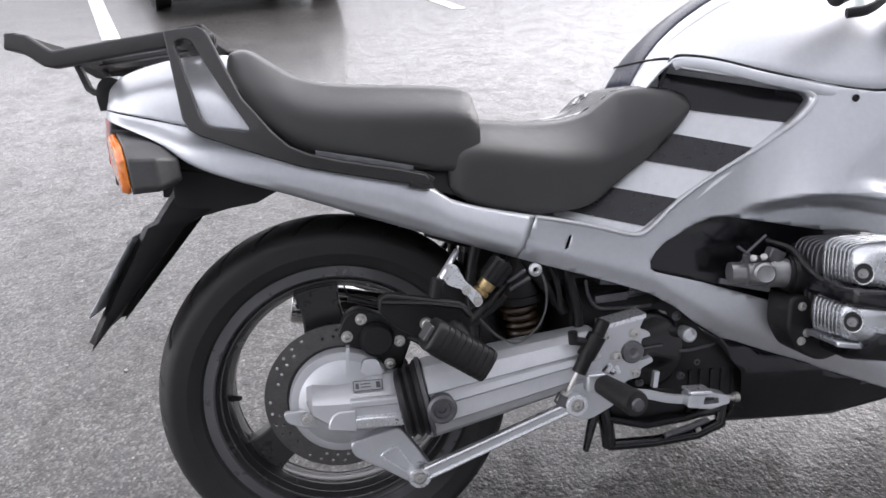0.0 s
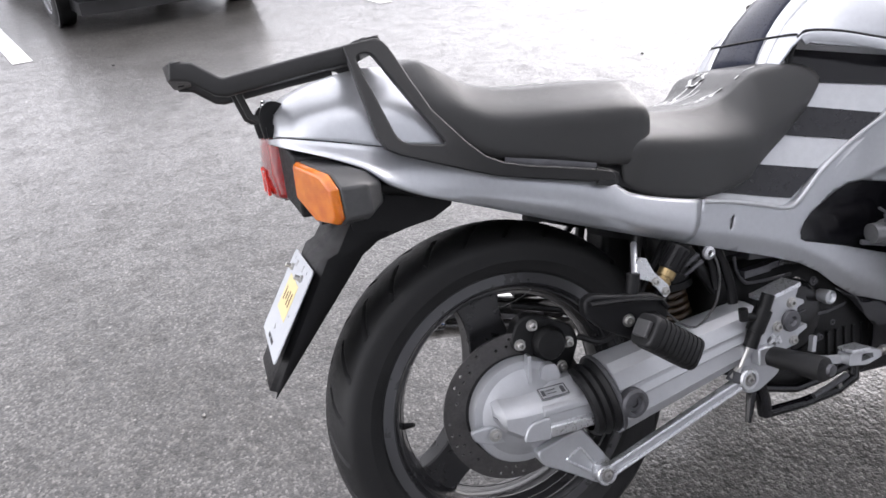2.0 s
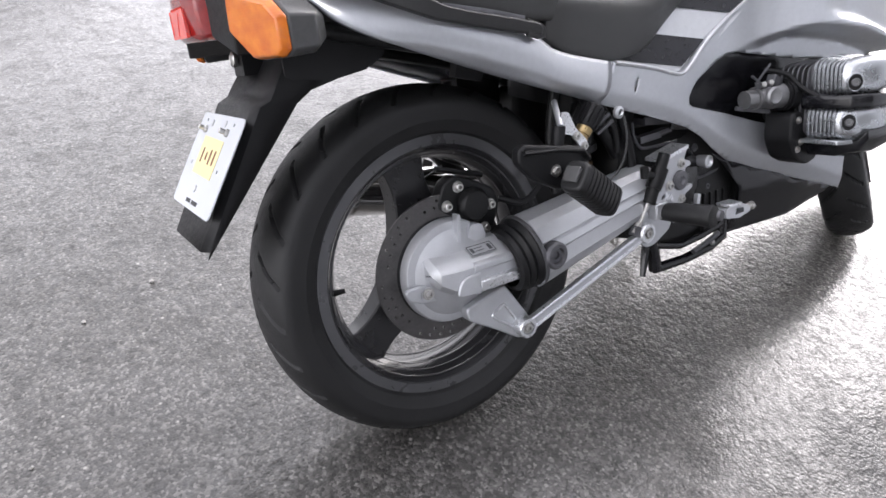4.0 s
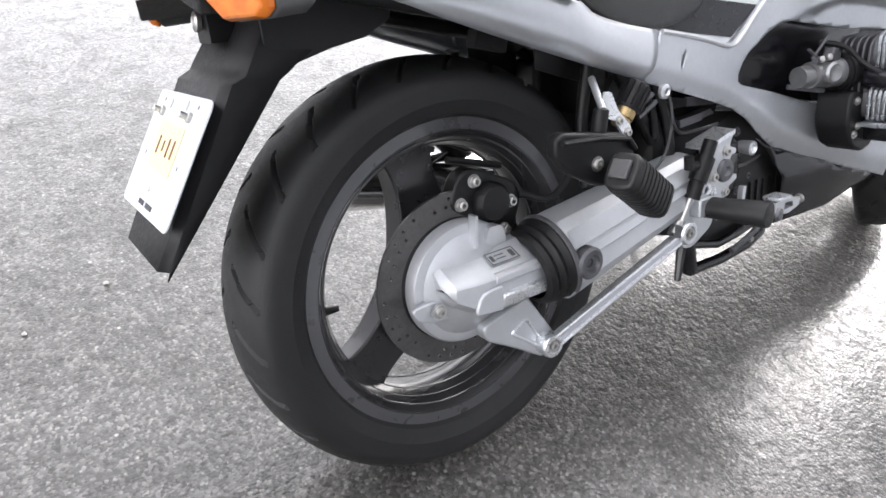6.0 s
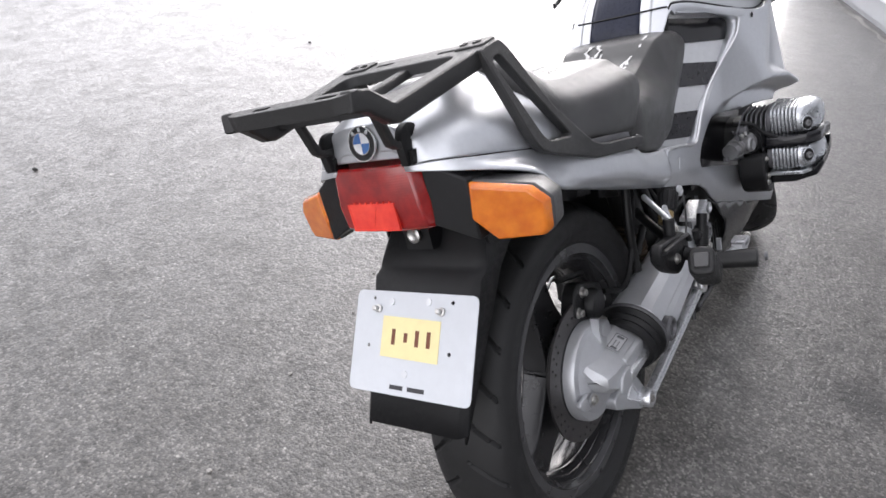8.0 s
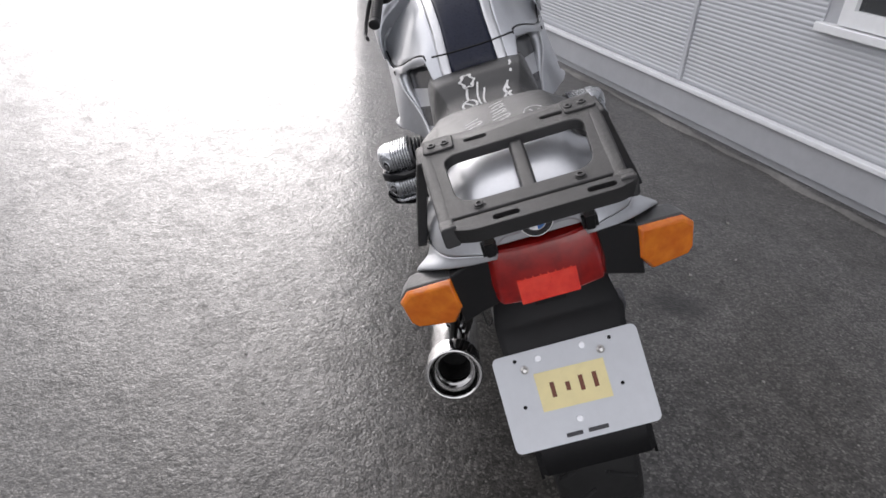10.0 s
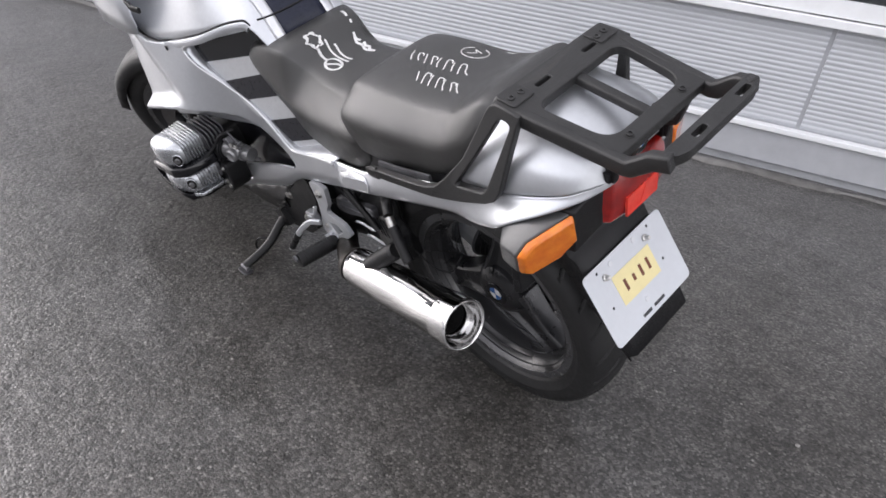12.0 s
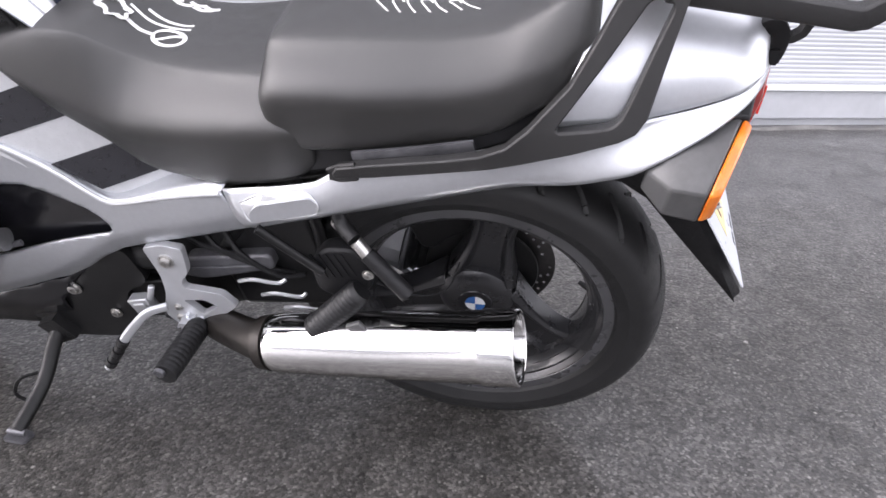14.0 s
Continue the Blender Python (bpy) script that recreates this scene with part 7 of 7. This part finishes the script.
def bay_line(at, length, w=0.13):
    side = Vector((0.951, 0.309, 0)) * w / 2
    n = 24
    rows = []
    for k in range(n + 1):
        c = Vector(at) + BAY * length * k / n
        j = 0.004 * math.sin(k * 2.7 + at[0])
        rows.append([c - side * (1 + j), c + side * (1 - j)])
    bm = bmesh.new()
    vs = [[bm.verts.new((p.x, p.y, 0.004)) for p in r] for r in rows]
    for a, b in zip(vs, vs[1:]):
        bm.faces.new((a[0], a[1], b[1], b[0]))
    ob = tagged(finish("road_line", bm, ROAD_PAINT), "worn white painted parking bay line", "road marking", "parking bay lines", "structure")
    return ob


for at in ((-1.56, 4.68, 0), (1.30, 5.42, 0), (4.16, 6.16, 0)):
    bay_line(at, 5.0)

# loose chips and tar crumbs
rnd = random.Random(11)


def crumb(at, r, material, name, label):
    bm = bmesh.new()
    bmesh.ops.create_icosphere(bm, subdivisions=1, radius=r)
    for v in bm.verts:
        v.co *= rnd.uniform(0.75, 1.2)
        v.co.z *= 0.6
    ob = finish(name, bm, material, sharp=20)
    ob.location = (at[0], at[1], r * 0.42)
    return tagged(ob, label, "stone", "loose stones")


for x, y in ((0.22, 2.475), (2.34, 2.965), (-0.95, 4.3)):
    crumb((x, y), 0.012, TAR, "tar_crumb", "small black crumb of tar on the asphalt")
for x, y, r in ((0.93, -0.62, 0.008), (1.05, -0.85, 0.006), (0.70, -0.75, 0.006), (1.35, -0.95, 0.009), (0.35, -0.62, 0.006), (-0.55, 0.62, 0.006), (-0.38, 0.70, 0.007), (0.25, 0.82, 0.005), (0.45, 0.90, 0.006), (-0.7, 0.25, 0.005), (-0.05, 0.78, 0.006), (-0.62, -0.35, 0.006)):
    crumb((x, y), r, STONE, "pebble", "small pale stone chip on the asphalt")

# ---- parked car ----
def car(at, turn):
    root = new("car")
    root.matrix_world = pose(*at, 0, 0, turn)
    tagged(root, "white hatchback parked nose out in its bay", "car")
    # x across, y towards its tail; its nose at y = 0
    secs = []
    for y, w, z0, zb, zr, wr in ((0.0, 0.66, 0.30, 0.62, 0.63, 0.60), (0.06, 0.78, 0.26, 0.70, 0.71, 0.70), (0.25, 0.84, 0.24, 0.80, 0.82, 0.76), (0.85, 0.85, 0.24, 0.92, 0.97, 0.78), (1.05, 0.85, 0.24, 0.95, 1.05, 0.76), (1.75, 0.85, 0.15, 0.97, 1.48, 0.60), (2.6, 0.85, 0.15, 0.98, 1.52, 0.60), (3.4, 0.84, 0.16, 0.98, 1.44, 0.58), (3.85, 0.80, 0.18, 0.95, 1.05, 0.66), (3.95, 0.72, 0.24, 0.85, 0.87, 0.62)):
        half = [(w * 0.72, z0), (w, z0 + 0.08), (w, (z0 + zb) / 2), (w * 0.99, zb), (wr, zr - 0.03 if zr - zb > 0.1 else zr - 0.004), (wr * 0.85, zr), (0, zr + 0.02)]
        secs.append([(-x, y, z) for x, z in half] + [(x, y, z) for x, z in half[-2::-1]])
    body = part("body", fair(secs, 4, 2, closed=True), CAR_WHITE, root, "white painted body", 50)
    rounded(part("grille", box((0, 0.0, 0.38), (0.95, 0.04, 0.14)), CAR_BLACK, body), 0.02)
    part("underbody", box((0, 1.95, 0.20), (1.50, 3.7, 0.10)), CAR_BLACK, body)
    rounded(part("windscreen", loft([[(-0.70, 1.02, 1.02), (0.70, 1.02, 1.02), (0.70, 1.05, 1.04), (-0.70, 1.05, 1.04)], [(-0.56, 1.66, 1.45), (0.56, 1.66, 1.45), (0.56, 1.70, 1.47), (-0.56, 1.70, 1.47)]]), CAR_GLASS, body), 0.01)
    for s in (-1, 1):
        rounded(part("headlamp", box((0.60 * s, 0.06, 0.60), (0.30, 0.12, 0.13), (0, 0, 14 * s)), HEADLIGHT, body), 0.03, 3)
        part("side_window", loft([[(0.835 * s, y0, 1.0), (0.835 * s, y1, 1.0), (0.64 * s, y1 - d1, 1.40), (0.64 * s, y0 + d0, 1.40)] for y0, y1, d0, d1 in ((1.15, 2.35, 0.55, 0.0), (1.16, 2.34, 0.55, 0.0))], caps=True), CAR_GLASS, body)
        for y in (0.72, 3.18):
            part("wheel_arch", moved(lathe([(0.0, 0), (0.335, 0), (0.335, 0.02), (0, 0.02)], 32), aimed((0.835 * s, y, 0.31), (s, 0, 0))), CAR_BLACK, body)
            tyre = part("tyre", moved(lathe([(0.20, -0.08), (0.27, -0.085), (0.297, -0.07), (0.30, 0), (0.297, 0.07), (0.27, 0.085), (0.20, 0.08), (0.20, -0.08)], 40), aimed((0.785 * s, y, 0.30), (s, 0, 0))), RUBBER, root, "black car tyre")
            part("rim", moved(lathe([(0.205, 0.078), (0.20, 0.084), (0.185, 0.070), (0.185, 0.02), (0.0, 0.02)], 40), aimed((0.785 * s, y, 0.30), (s, 0, 0))), ALU_DARK, tyre)
            for k in range(10):
                a = math.pi * 2 * k / 10
                m = aimed((0.785 * s, y, 0.30), (s, 0, 0)) @ Matrix.Rotation(a, 4, "Z")
                part("rim_spoke", moved(box((0.11, 0, 0.066), (0.17, 0.022, 0.018)), m), ALU_BRIGHT, tyre)
            part("rim_cap", moved(lathe([(0, 0.08), (0.035, 0.08), (0.04, 0.06)], 16), aimed((0.785 * s, y, 0.30), (s, 0, 0))), ALU_BRIGHT, tyre)
    return root


car((-0.45, 5.50, 0.0), 18)
